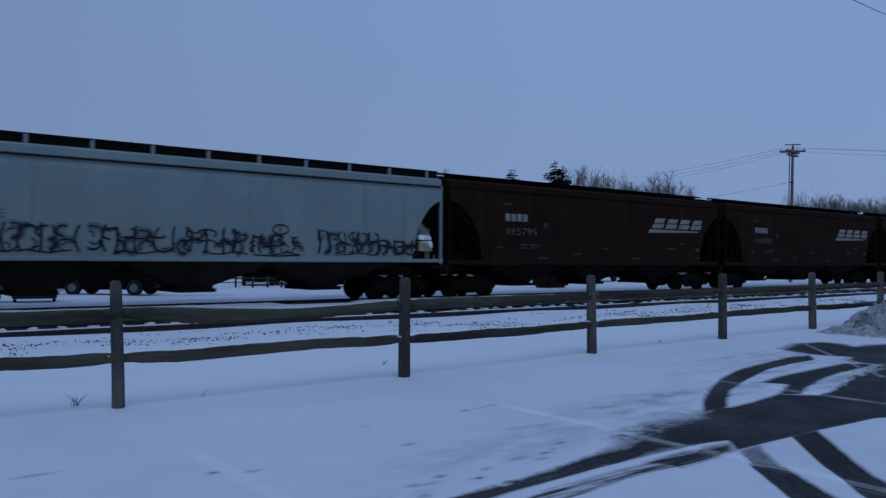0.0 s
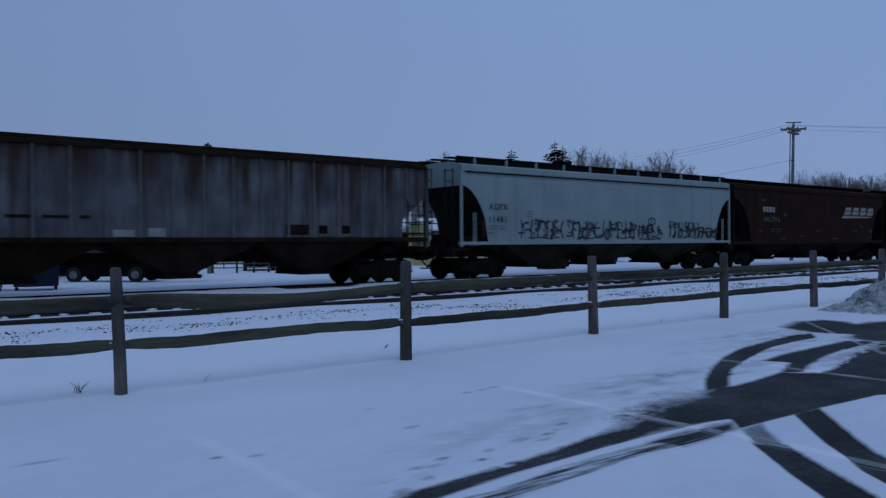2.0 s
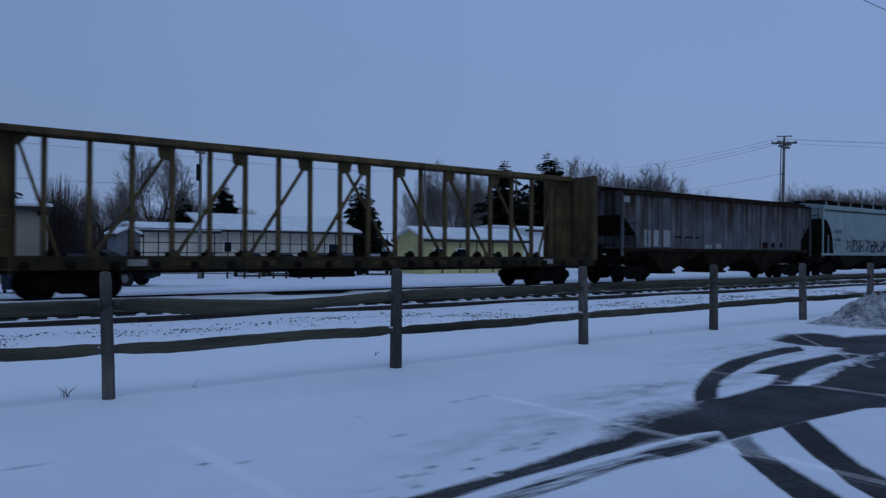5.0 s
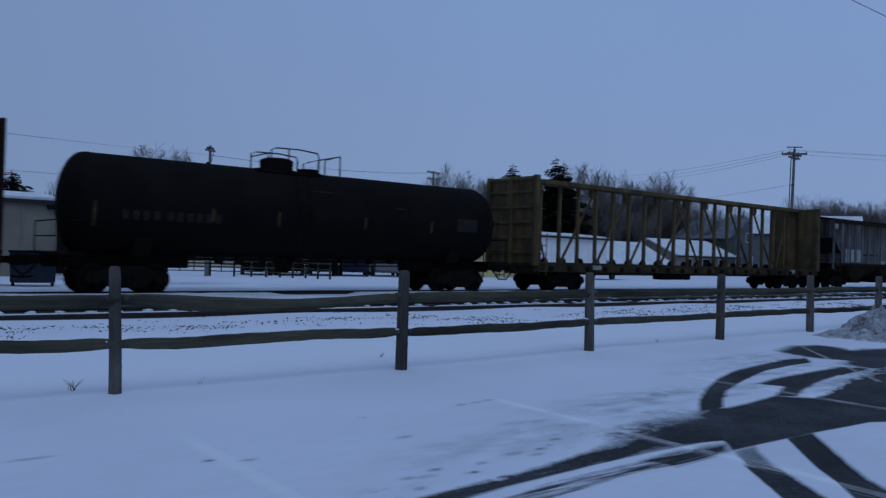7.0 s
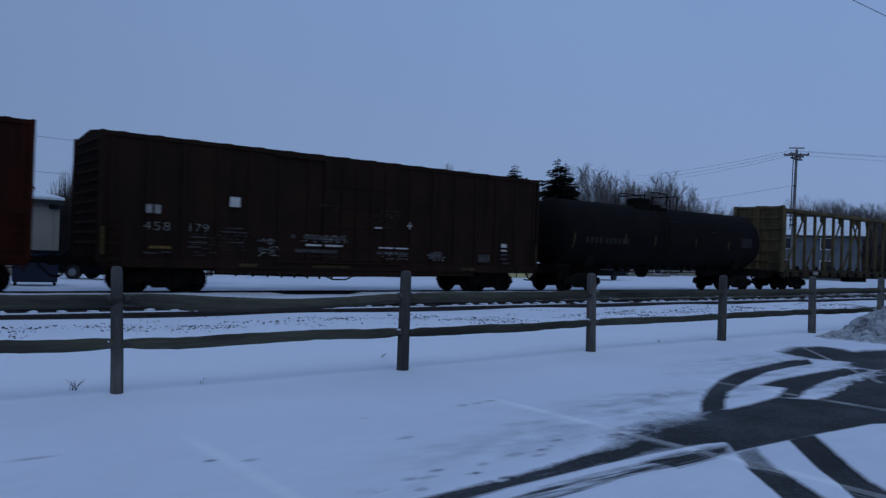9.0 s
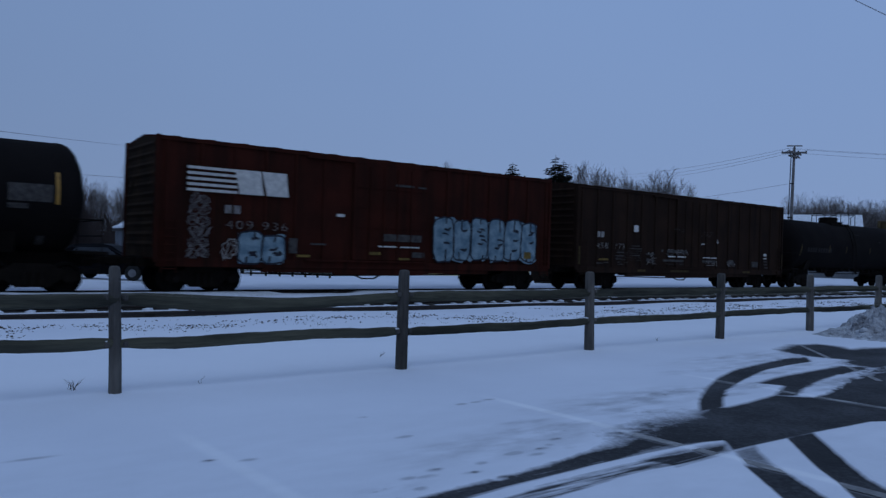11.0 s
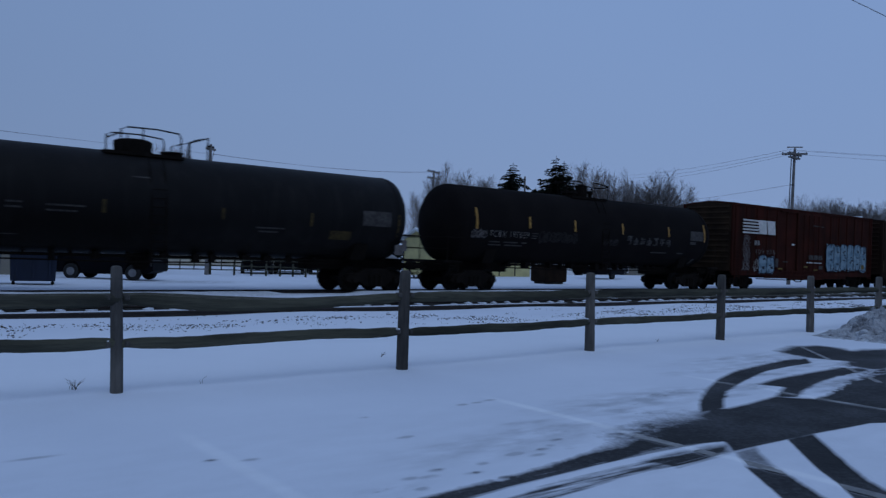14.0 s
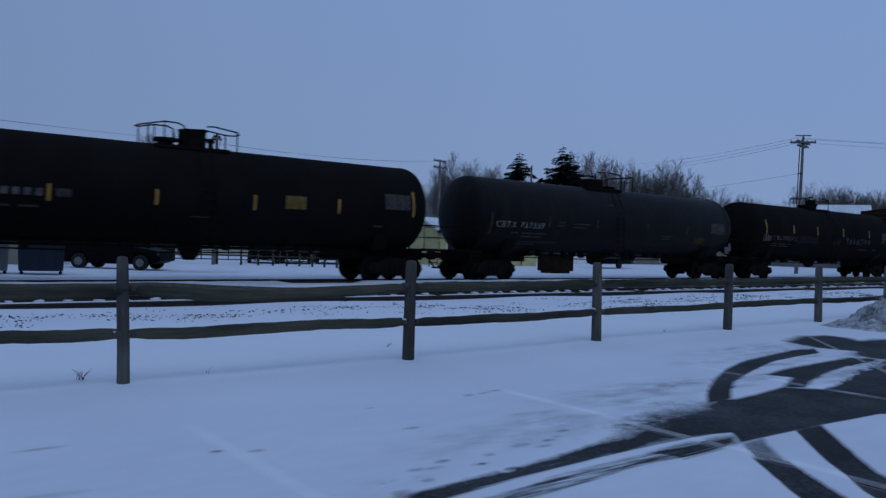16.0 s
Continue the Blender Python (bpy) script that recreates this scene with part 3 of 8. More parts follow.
BAND_END = [(3.95, 3.02), (4.35, 3.04), (4.66, 3.03), (4.89, 3.00), (4.69, 2.85), (4.34, 2.82), (4.03, 2.81)]
FAR_ARC = [(5.65, 3.74), (6.01, 3.98), (6.42, 4.22), (6.92, 4.48), (7.54, 4.76), (8.18, 4.98), (9.08, 5.15), (9.96, 5.26), (10.25, 5.18), (9.90, 4.93), (9.28, 4.90), (8.62, 4.82), (7.91, 4.62), (7.39, 4.43), (6.88, 4.25), (6.48, 4.03), (6.05, 3.76)]
NEAR_ARC = [(7.02, 3.84), (7.66, 4.10), (7.55, 4.33), (8.04, 4.43), (8.47, 4.47), (9.22, 4.52), (9.82, 4.54), (10.05, 4.35), (9.81, 4.24), (9.43, 4.23), (8.89, 4.17), (8.17, 4.03), (7.69, 3.90), (7.20, 3.71)]
OPEN_PATCH = [(8.6, 3.85), (9.3, 4.00), (11.0, 4.3), (14.5, 4.0), (14.5, 0.8), (10.5, 1.4), (8.6, 2.1)]
LANE_PATCH = [(10.73, 5.88), (11.64, 6.15), (12.21, 6.00), (12.25, 5.67), (12.0, 5.40), (12.46, 5.38), (12.9, 5.22), (14.5, 5.0), (14.5, 4.3), (11.0, 4.15), (10.10, 4.20), (10.04, 4.49), (10.55, 4.81), (10.48, 4.96), (10.46, 5.21), (10.53, 5.56)]
TRACK_TOP = [(4.69, 2.85), (4.42, 2.60), (4.22, 2.38), (4.48, 2.35), (4.64, 2.54), (4.85, 2.74), (5.02, 2.87)]
TRACK_ONE = [(4.42, 2.60), (4.22, 2.38), (4.00, 2.14), (3.35, 1.35), (2.5, 0.2), (1.3, -1.0), (-0.5, -2.1), (-4.0, -2.9), (-4.0, -3.15), (-0.4, -2.4), (1.5, -1.2), (2.75, 0.05), (3.6, 1.20), (4.21, 2.00), (4.34, 2.17), (4.48, 2.35), (4.56, 2.45)]
TRACK_TWO = [(5.40, 2.86), (5.03, 2.55), (4.76, 2.32), (4.58, 2.13), (4.34, 1.92), (3.9, 1.35), (3.1, 0.2), (1.9, -1.2), (0.0, -2.5), (-4.0, -3.5), (-4.0, -3.8), (0.1, -2.8), (2.15, -1.45), (3.4, 0.05), (4.2, 1.25), (4.66, 1.88), (4.78, 2.03), (5.02, 2.24), (5.36, 2.52), (5.76, 2.85)]
# outline, width of its ragged edge, how much tyre ribs show in it, how bare it is
BARE_PATCHES = [(TURNED_PATCH, 0.08, 0.7, 0.96), (TYRE_BAND, 0.08, 1.0, 0.62), (BAND_END, 0.16, 0.6, 0.95), (FAR_ARC, 0.09, 0.08, 1.0), (NEAR_ARC, 0.12, 0.08, 1.0), (OPEN_PATCH, 0.30, 0.15, 1.0),
                (LANE_PATCH, 0.35, 0.15, 1.0), (TRACK_TOP, 0.07, 0.25, 0.66), (TRACK_ONE, 0.06, 0.25, 1.0), (TRACK_TWO, 0.06, 0.25, 1.0)]
# snow brushed thin: middle, half sizes, how thin
THIN_PATCHES = [((11.9, 32.2), 2.3, 1.5, 0.95), ((9.8, 31.0), 1.8, 0.8, 0.8), ((4.02, 3.85), 0.75, 0.34, 0.60), ((6.13, 4.42), 0.75, 0.22, 0.85), ((4.53, 3.62), 0.6, 0.24, 0.45), ((3.7, 3.78), 1.3, 0.36, 0.50), ((5.6, 4.35), 1.3, 0.40, 0.6), ((9.4, 5.55), 1.8, 0.35, 0.5), ((3.21, 3.93), 0.30, 0.10, 0.55), ((4.08, 4.16), 0.35, 0.10, 0.5),
                ((9.39, 5.27), 1.0, 0.16, 0.6), ((8.79, 4.33), 0.7, 0.15, 0.5), ((2.33, 3.35), 0.30, 0.09, 0.55), ((0.9, 3.35), 0.4, 0.10, 0.6), ((5.2, 4.05), 0.7, 0.26, 0.6), ((7.3, 4.25), 0.6, 0.14, 0.7), ((10.3, 5.3), 1.0, 0.4, 0.6), ((10.2, 4.62), 0.8, 0.2, 0.8), ((8.2, 5.15), 1.2, 0.2, 0.45), ((9.9, 4.0), 0.8, 0.2, 0.6), ((0.72, 4.0), 0.30, 0.06, 0.7), ((8.6, 3.92), 1.1, 0.18, 0.95), ((9.7, 4.2), 1.0, 0.25, 1.0), ((6.7, 4.05), 0.35, 0.10, 0.7), ((8.3, 4.62), 1.0, 0.14, 0.75), ((9.4, 4.78), 0.9, 0.12, 0.6), ((8.2, 3.75), 0.9, 0.14, 0.8), ((7.0, 4.22), 0.5, 0.08, 0.5), ((0.93, 4.90), 0.16, 0.035, 0.9)]
# single dark flecks
FLECKS = [(3.15, 4.91), (4.11, 4.94), (4.29, 4.95), (4.43, 4.98), (3.74, 3.58), (3.81, 3.47), (3.49, 3.45), (3.38, 3.54), (3.06, 3.48), (2.74, 3.51), (2.62, 3.42), (2.33, 3.36), (2.22, 3.34), (2.23, 3.18),
          (2.89, 3.35), (2.97, 3.20), (2.46, 3.27), (2.51, 3.45), (3.63, 3.54), (3.89, 3.67), (1.75, 4.35), (1.95, 4.25), (3.05, 4.25)]


def spaced(lo, fine_lo, fine_hi, hi, step, grow=1.22):
    """Coordinates that are close together over one stretch and grow apart outside it."""
    out = list(np.arange(fine_lo, fine_hi, step))
    s, v = step, out[-1]
    while v < hi:
        s = min(s * grow, 120)
        v += s
        out.append(v)
    s, v = step, out[0]
    while v > lo:
        s = min(s * grow, 120)
        v -= s
        out.insert(0, v)
    return np.array(out)


def line_distance(px, py, pts):
    best = np.full(px.shape, 1e9)
    for (x0, y0), (x1, y1) in zip(pts, pts[1:]):
        dx, dy = x1 - x0, y1 - y0
        k = np.clip(((px - x0) * dx + (py - y0) * dy) / (dx * dx + dy * dy), 0, 1)
        best = np.minimum(best, np.hypot(px - x0 - k * dx, py - y0 - k * dy))
    return best


def inside(px, py, pts):
    r = np.zeros(px.shape, bool)
    for (x0, y0), (x1, y1) in zip(pts, pts[1:] + pts[:1]):
        cross = ((y0 > py) != (y1 > py)) & (px < (x1 - x0) * (py - y0) / (y1 - y0 + 1e-12) + x0)
        r ^= cross
    return r


def rounded(pts, below, turns=2):
    """The outline with its corners cut where y is under a limit."""
    for _ in range(turns):
        out = []
        for k, (x, y) in enumerate(pts):
            (ax, ay), (bx, by) = pts[k - 1], pts[(k + 1) % len(pts)]
            if y < below:
                out += [(x + 0.25 * (ax - x), y + 0.25 * (ay - y)), (x + 0.25 * (bx - x), y + 0.25 * (by - y))]
            else:
                out.append((x, y))
        pts = out
    return pts


def ground_height(x, y):
    """Level car park, a gentle fall to the railway, flat fields beyond."""
    k = np.clip((y - 8.5) / 5.0, 0, 1)
    z = -0.26 * k * k * (3 - 2 * k)
    b = np.clip((y - 6.28 - 0.035 * (x - 5) - 0.07 * np.sin(x * 0.8)) / 0.34, 0, 1)
    z = z + (0.009 + 0.004 * np.sin(x * 1.7)) * b * b * (3 - 2 * b)
    z = z + 0.05 * np.exp(-((y - 17.2) / 3.0) ** 4)
    z = z - 0.13 * np.exp(-((y - TRACK_Y) / 1.5) ** 4)
    z = z + 0.020 * np.sin(x * 0.9 + y * 0.4) * np.clip((y - 7.5) / 2, 0, 1) * np.clip((45 - y) / 10, 0, 1)
    return z


def build_ground():
    xs = np.array(sorted({*spaced(-2500, 0.9, 13.0, 3500, 0.020, 1.10), *(-7.01 + 0.09 * k for k in range(87)), *(13.05 + 0.09 * k for k in range(22))}))
    ys = np.array(sorted({*spaced(-1500, 1.3, 6.2, 3500, 0.020, 1.10), *(29.55 + 0.35 * k for k in range(24)), *(-4.51 + 0.07 * k for k in range(82))}))
    gx, gy = np.meshgrid(xs, ys)
    crisp = np.zeros(gx.shape)
    bare, swept, thin = np.zeros(gx.shape), np.full(gx.shape, 0.10), np.zeros(gx.shape)
    for pts, soft, lines, much in BARE_PATCHES:
        if pts in (TRACK_ONE, TRACK_TWO):
            pts = rounded(pts, 1.0)
        edge = line_distance(gx, gy, pts + pts[:1])
        signed = np.where(inside(gx, gy, pts), edge, -edge)
        wide = soft
        if pts is TURNED_PATCH:
            # the side away from the tyre tracks fades out slowly
            wide = soft + 0.46 * np.clip((gy - 3.1) / 0.3, 0, 1) * np.clip((5.9 - gx) / 0.5, 0, 1) * np.clip((gx - 3.9) / 0.4, 0, 1)
        bare = np.maximum(bare, much * np.clip(0.5 + signed / wide, 0, 1))
        if pts not in (LANE_PATCH, OPEN_PATCH):
            firm = np.clip(1.6 + signed / 0.12, 0, 1)
            if pts is TURNED_PATCH:
                firm = firm * (1 - np.clip((gy - 3.1) / 0.2, 0, 1) * np.clip((6.0 - gx) / 0.3, 0, 1))
            crisp = np.maximum(crisp, firm)
        swept = np.maximum(swept, lines * np.clip(0.6 + signed / 0.1, 0, 1))
    # fresh snow has filled the oldest end of the tracks
    bare = bare * np.clip((gx + 3.6 + 5.0 * np.clip(gy + 1.0, 0, 9)) / 2.2, 0, 1)
    # ribs show only where the tyres rolled straight
    swept = swept * np.clip((3.40 - gy) / 0.25, 0.15, 1)
    swept = swept * np.clip((4.9 - gx) / 0.9, 0.16, 1)
    # the car park's snow is thin everywhere
    thin = np.maximum(thin, 0.08 * np.clip((5.6 - gy) / 1.5, 0, 1))
    for (cx, cy), rx, ry, k in THIN_PATCHES:
        thin = np.maximum(thin, k * np.clip(1.2 - np.hypot((gx - cx) / rx, (gy - cy) / ry), 0, 1))
    for i, (cx, cy) in enumerate(FLECKS):
        thin = np.maximum(thin, 1.05 * np.clip(1.4 - np.hypot((gx - cx) / (0.045 + 0.012 * (i % 4)), (gy - cy) / 0.028), 0, 1))
    # painted bay lines show through thin snow
    painted = np.zeros(gx.shape)
    for x, much in zip(STRIPE_X, (0.5, 0.85, 0.7)):
        painted = np.maximum(painted, much * np.clip(1.6 - np.abs(gx - x) / 0.045, 0, 1) * np.clip((5.2 - gy) / 0.5, 0, 1))
    # untrodden snow past the fence lies cleaner
    painted = np.maximum(painted, 0.45 * np.clip((gy - 6.5) / 0.5, 0, 1) * np.clip((14.0 - gy) / 1.0, 0, 1))
    z = ground_height(gx, gy) - 0.016 * np.clip(bare, 0, 1)
    ny, nx = gx.shape
    verts = np.stack([gx.ravel(), gy.ravel(), z.ravel()], 1)
    i = np.arange(nx * (ny - 1)).reshape(ny - 1, nx)[:, :-1].ravel()
    faces = np.stack([i, i + 1, i + 1 + nx, i + nx], 1)
    me = bpy.data.meshes.new("ground")
    me.from_pydata(verts.tolist(), [], faces.tolist())
    for key, values in (("bare", bare), ("swept", swept), ("thin", thin), ("painted", painted), ("crisp", crisp)):
        at = me.attributes.new(key, "FLOAT", "POINT")
        at.data.foreach_set("value", values.ravel().astype(np.float32))
    me.polygons.foreach_set("use_smooth", [True] * len(me.polygons))
    me.materials.append(ground_mat)
    tagged(new("ground", me), "snow-covered car park and fields with bare asphalt wheel tracks", "ground", kind="structure")


build_ground()


def height_at(x, y):
    return float(ground_height(np.array(float(x)), np.array(float(y))))


def build_stripes():
    for x in STRIPE_X:
        bm = bmesh.new()
        n = 40
        for k in range(n):
            y0, y1 = 0.6 + 4.6 * k / n, 0.6 + 4.6 * (k + 1) / n
            j = 0.004 * math.sin(k * 2.3)
            bm.faces.new([bm.verts.new(p) for p in ((x - 0.05 + j, y0, -0.0095), (x + 0.05 + j, y0, -0.0095), (x + 0.05 + j, y1, -0.0095), (x - 0.05 + j, y1, -0.0095))])
        solid("parking_stripe", bm, stripe_mat, "worn white parking bay line on asphalt under snow", "road marking", "parking bay lines", "structure")
    # a slanting line closes the row of bays
    bm = bmesh.new()
    bm.faces.new([bm.verts.new(p) for p in ((8.96, 3.75, -0.0095), (9.03, 3.71, -0.0095), (11.78, 6.01, -0.0095), (11.73, 6.05, -0.0095))])
    solid("parking_stripe", bm, stripe_mat, "worn slanting white line on asphalt", "road marking", "parking bay lines", "structure")


build_stripes()


# ---------------------------------------------------------------- railway
def rail_profile(y, top):
    """A flat-bottomed rail's section."""
    half = [(0.037, 0.0), (0.037, -0.035), (0.010, -0.050), (0.010, -0.130), (0.075, -0.150), (0.075, -0.172)]
    return [(y + a, top + b) for a, b in half] + [(y - a, top + b) for a, b in reversed(half)]


def build_track(y, ties, name, label, top=RAIL_Z):
    track = thing(name, label, "railway track", kind="structure")
    for side in (-1, 1):
        bm = bmesh.new()
        prof = rail_profile(y + side * (GAUGE / 2 + 0.037), top)
        loft(bm, [[(x, a, b) for a, b in prof] for x in (-150, 0, 60, 150, 400)])
        part("rail", bm, rail_steel_mat, track)
    if ties:
        bed = bmesh.new()
        rings, strip = [], []
        for x in [-150, -40] + [-20 + 0.7 * k for k in range(200)] + [160, 400]:
            far = float(np.interp(x, (7.3, 8.5, 9.8, 12.0, 14.0, 16.0, 20.0, 25.0, 30.0), (6.3, 5.2, 3.9, 3.8, 4.6, 5.3, 4.6, 3.4, 2.8))) + 0.30 * noise.noise(Vector((x * 0.35, 2, 5))) + 0.25 * noise.noise(Vector((x * 1.1, 7, 1)))
            sect = [(-0.80, -0.32), (-0.72, -0.075), (0.9, -0.06), (2.0, -0.06), (2.4, -0.32)]
            rings.append([(x, y + a, RAIL_Z + b) for a, b in sect])
            far += 0.22 * noise.noise(Vector((x * 3.1, 3, 3)))
            strip.append([(x, y + a, RAIL_Z + b) for a, b in ((1.7, -0.32), (1.75, -0.054), (far * 0.7, -0.05 + 0.05 * noise.noise(Vector((x * 1.7, 9, 4)))), (far, -0.06 + 0.03 * noise.noise(Vector((x * 0.9, 4, 4)))), (far + 0.5, -0.32))])
        loft(bed, rings)
        part("gravel_strip", loft(bmesh.new(), strip), gravel_mat, track, "bare gravel and dead grass between the tracks")
        part("ballast_bed", bed, ballast_mat, track, "dark stone ballast")
        lumps, shoulder = bmesh.new(), bmesh.new()
        rng = random.Random(5)
        tie_bm = boxes((-0.11, 0.11, -0.74, 1.1, -0.11, -0.048), bevel=0.012)
        tie_me = mesh_of("tie", tie_bm, tie_mat)
        x = -10.0
        while x < 140:
            if x < 110:
                shared("tie", tie_me, track, pose(x, y + rng.uniform(-0.03, 0.03), RAIL_Z, 0, 0, rng.uniform(-1, 1)))
            for lane, often in ((-0.36, 0.2), (0.34, 0.92)):
                if rng.random() < often:
                    cx, cy = x + 0.28 + rng.uniform(-0.05, 0.05), y + lane + rng.uniform(-0.1, 0.1)
                    s = rng.uniform(0.6, 1.1)
                    m = Matrix.Translation((cx, cy, RAIL_Z - 0.06)) @ Matrix.Diagonal((0.13 * s, 0.17 * s, 0.05 * s, 1))
                    r = bmesh.ops.create_icosphere(lumps, subdivisions=1, radius=1, matrix=m)
                    for v in r["verts"]:
                        v.co += Vector((rng.uniform(-1, 1), rng.uniform(-1, 1), rng.uniform(-1, 1))) * 0.016
            x += 0.56
        tagged(part("snow_between_ties", lumps, snow_mat, track, "lumps of snow between the ties", True), kind="stuff")
        for _ in range(45):
            cx, cy, s = rng.uniform(16, 70), y + rng.uniform(1.25, 2.8), rng.uniform(0.5, 1.4)
            m = Matrix.Translation((cx, cy, RAIL_Z - 0.06)) @ Matrix.Diagonal((0.20 * s, 0.12 * s, 0.018, 1))
            bmesh.ops.create_icosphere(shoulder, subdivisions=1, radius=1, matrix=m)
        tagged(part("snow_on_shoulder", shoulder, snow_mat, track, "thin patches of snow on the ballast shoulder", True), kind="stuff")
        cap = bmesh.new()
        x = -12.0
        while x < 130:
            n = rng.uniform(1.5, 6)
            yy = y - GAUGE / 2 - 0.037
            loft(cap, [[(px, yy - 0.034, RAIL_Z + 0.001), (px, yy + 0.034, RAIL_Z + 0.001), (px, yy + 0.024, RAIL_Z + hh), (px, yy - 0.020, RAIL_Z + hh)] for px, hh in ((x, 0.004), (x + 0.2, 0.022), (x + n - 0.2, 0.020), (x + n, 0.004))])
            x += n + rng.uniform(0.02, 0.5)
        tagged(part("snow_on_rail", cap, snow_mat, track, "thin snow on the rail head"), kind="stuff")
    else:
        # ploughed snow lies against the near rail
        bank, rings = bmesh.new(), []
        for x in [-150, -60] + [-20 + 0.45 * k for k in range(330)] + [160, 400]:
            dip = 0.12 if 11.6 < x < 14.8 else 0.0
            h = 0.022 * noise.noise(Vector((x * 0.7, 1, 8))) + 0.014 * noise.noise(Vector((x * 2.1, 5, 2)))
            edge = -1.30 - 0.9 * dip
            sect = [(-2.3, -0.20), (-1.75, -0.02 + h), (edge, 0.050 + 1.3 * h - 0.55 * dip), (-0.86, 0.040 + h - 0.75 * dip), (-0.815, -0.20)]
            rings.append([(x, y + a, top + b) for a, b in sect])
        loft(bank, rings)
        tagged(part("snow_along_rail", bank, snow_mat, track, "ploughed snow lying against the rail", True), kind="stuff")
    return track


build_track(SIDING_Y, True, "siding_track", "empty rusty railway track with dark ties and snow")
build_track(TRACK_Y, False, "main_track", "railway track under the train, ties buried in snow", RAIL_Z - MAIN_DROP)


def build_verge():
    """Dry stalks, clods and stones that show through the snow in front of the siding."""
    rng = random.Random(11)
    bm = bmesh.new()
    clumps = 0
    while clumps < 1300:
        cx = -5 + 70 * rng.random() ** 1.1
        cy = 13.9 + 0.30 * math.sin(cx * 0.31) + rng.gauss(0, 0.60)
        if noise.noise(Vector((cx * 0.55, cy * 1.6, 3))) < rng.uniform(-0.35, 0.35):
            continue
        clumps += 1
        big = rng.random() ** 2
        for _ in range(int(2 + 9 * big)):
            x, y = cx + rng.gauss(0, 0.06 + 0.16 * big), cy + rng.gauss(0, 0.04 + 0.05 * big)
            z = height_at(x, y)
            s = rng.uniform(0.18, 0.60) * (0.55 + 0.45 * big)
            if rng.random() < 0.65:
                m = Matrix.Translation((x, y, z)) @ Matrix.Rotation(rng.uniform(0, 3.1), 4, "Z") @ Matrix.Rotation(rng.uniform(-0.5, 0.5), 4, "Y") @ Matrix.Diagonal((0.085 * s, 0.06 * s, 0.05 * s, 1))
                bmesh.ops.create_cube(bm, size=1, matrix=m)
            else:
                h, a, w = rng.uniform(0.015, 0.05), rng.uniform(0, 6.28), 0.007
                tip = (x + 0.07 * math.cos(a), y + 0.07 * math.sin(a), z + h)
                bm.faces.new([bm.verts.new(q) for q in ((x - w, y, z - 0.01), (x + w, y, z - 0.01), tip)])
                bm.faces.new([bm.verts.new(q) for q in ((x, y - w, z - 0.01), (x, y + w, z - 0.01), tip)])
    solid("verge_stubble", bm, weed_mat, "dark dry grass stubble and stones poking through snow", "grass", kind="stuff")


build_verge()


def build_weeds():
    rng = random.Random(3)
    for cx, cy, n, h in ((1.63, 6.98, 14, 0.10), (2.63, 6.83, 2, 0.07), (0.55, 8.35, 6, 0.07), (5.1, 7.6, 5, 0.06), (9.9, 7.3, 4, 0.07)):
        bm = bmesh.new()
        z = height_at(cx, cy)
        for _ in range(n):
            a, l = rng.uniform(0, 6.28), rng.uniform(0.4, 1.0) * h
            tube(bm, [(cx + rng.gauss(0, 0.02), cy + rng.gauss(0, 0.02), z - 0.02), (cx + 0.4 * l * math.cos(a), cy + 0.4 * l * math.sin(a), z + 0.6 * l), (cx + 1.0 * l * math.cos(a), cy + 1.0 * l * math.sin(a), z + l)], [0.0022, 0.0018, 0.001], 4)
        solid("weed", bm, weed_mat, "dry weed stalks standing in the snow by the fence", "plant", "weeds")


build_weeds()


# ---------------------------------------------------------------- fence
POSTS = [(-4.30, 6.42), (-1.22, 6.55), (1.88, 6.68), (4.74, 6.69), (7.98, 6.96), (11.21, 7.07), (14.34, 7.19), (17.45, 7.31), (20.55, 7.43), (23.65, 7.55)]


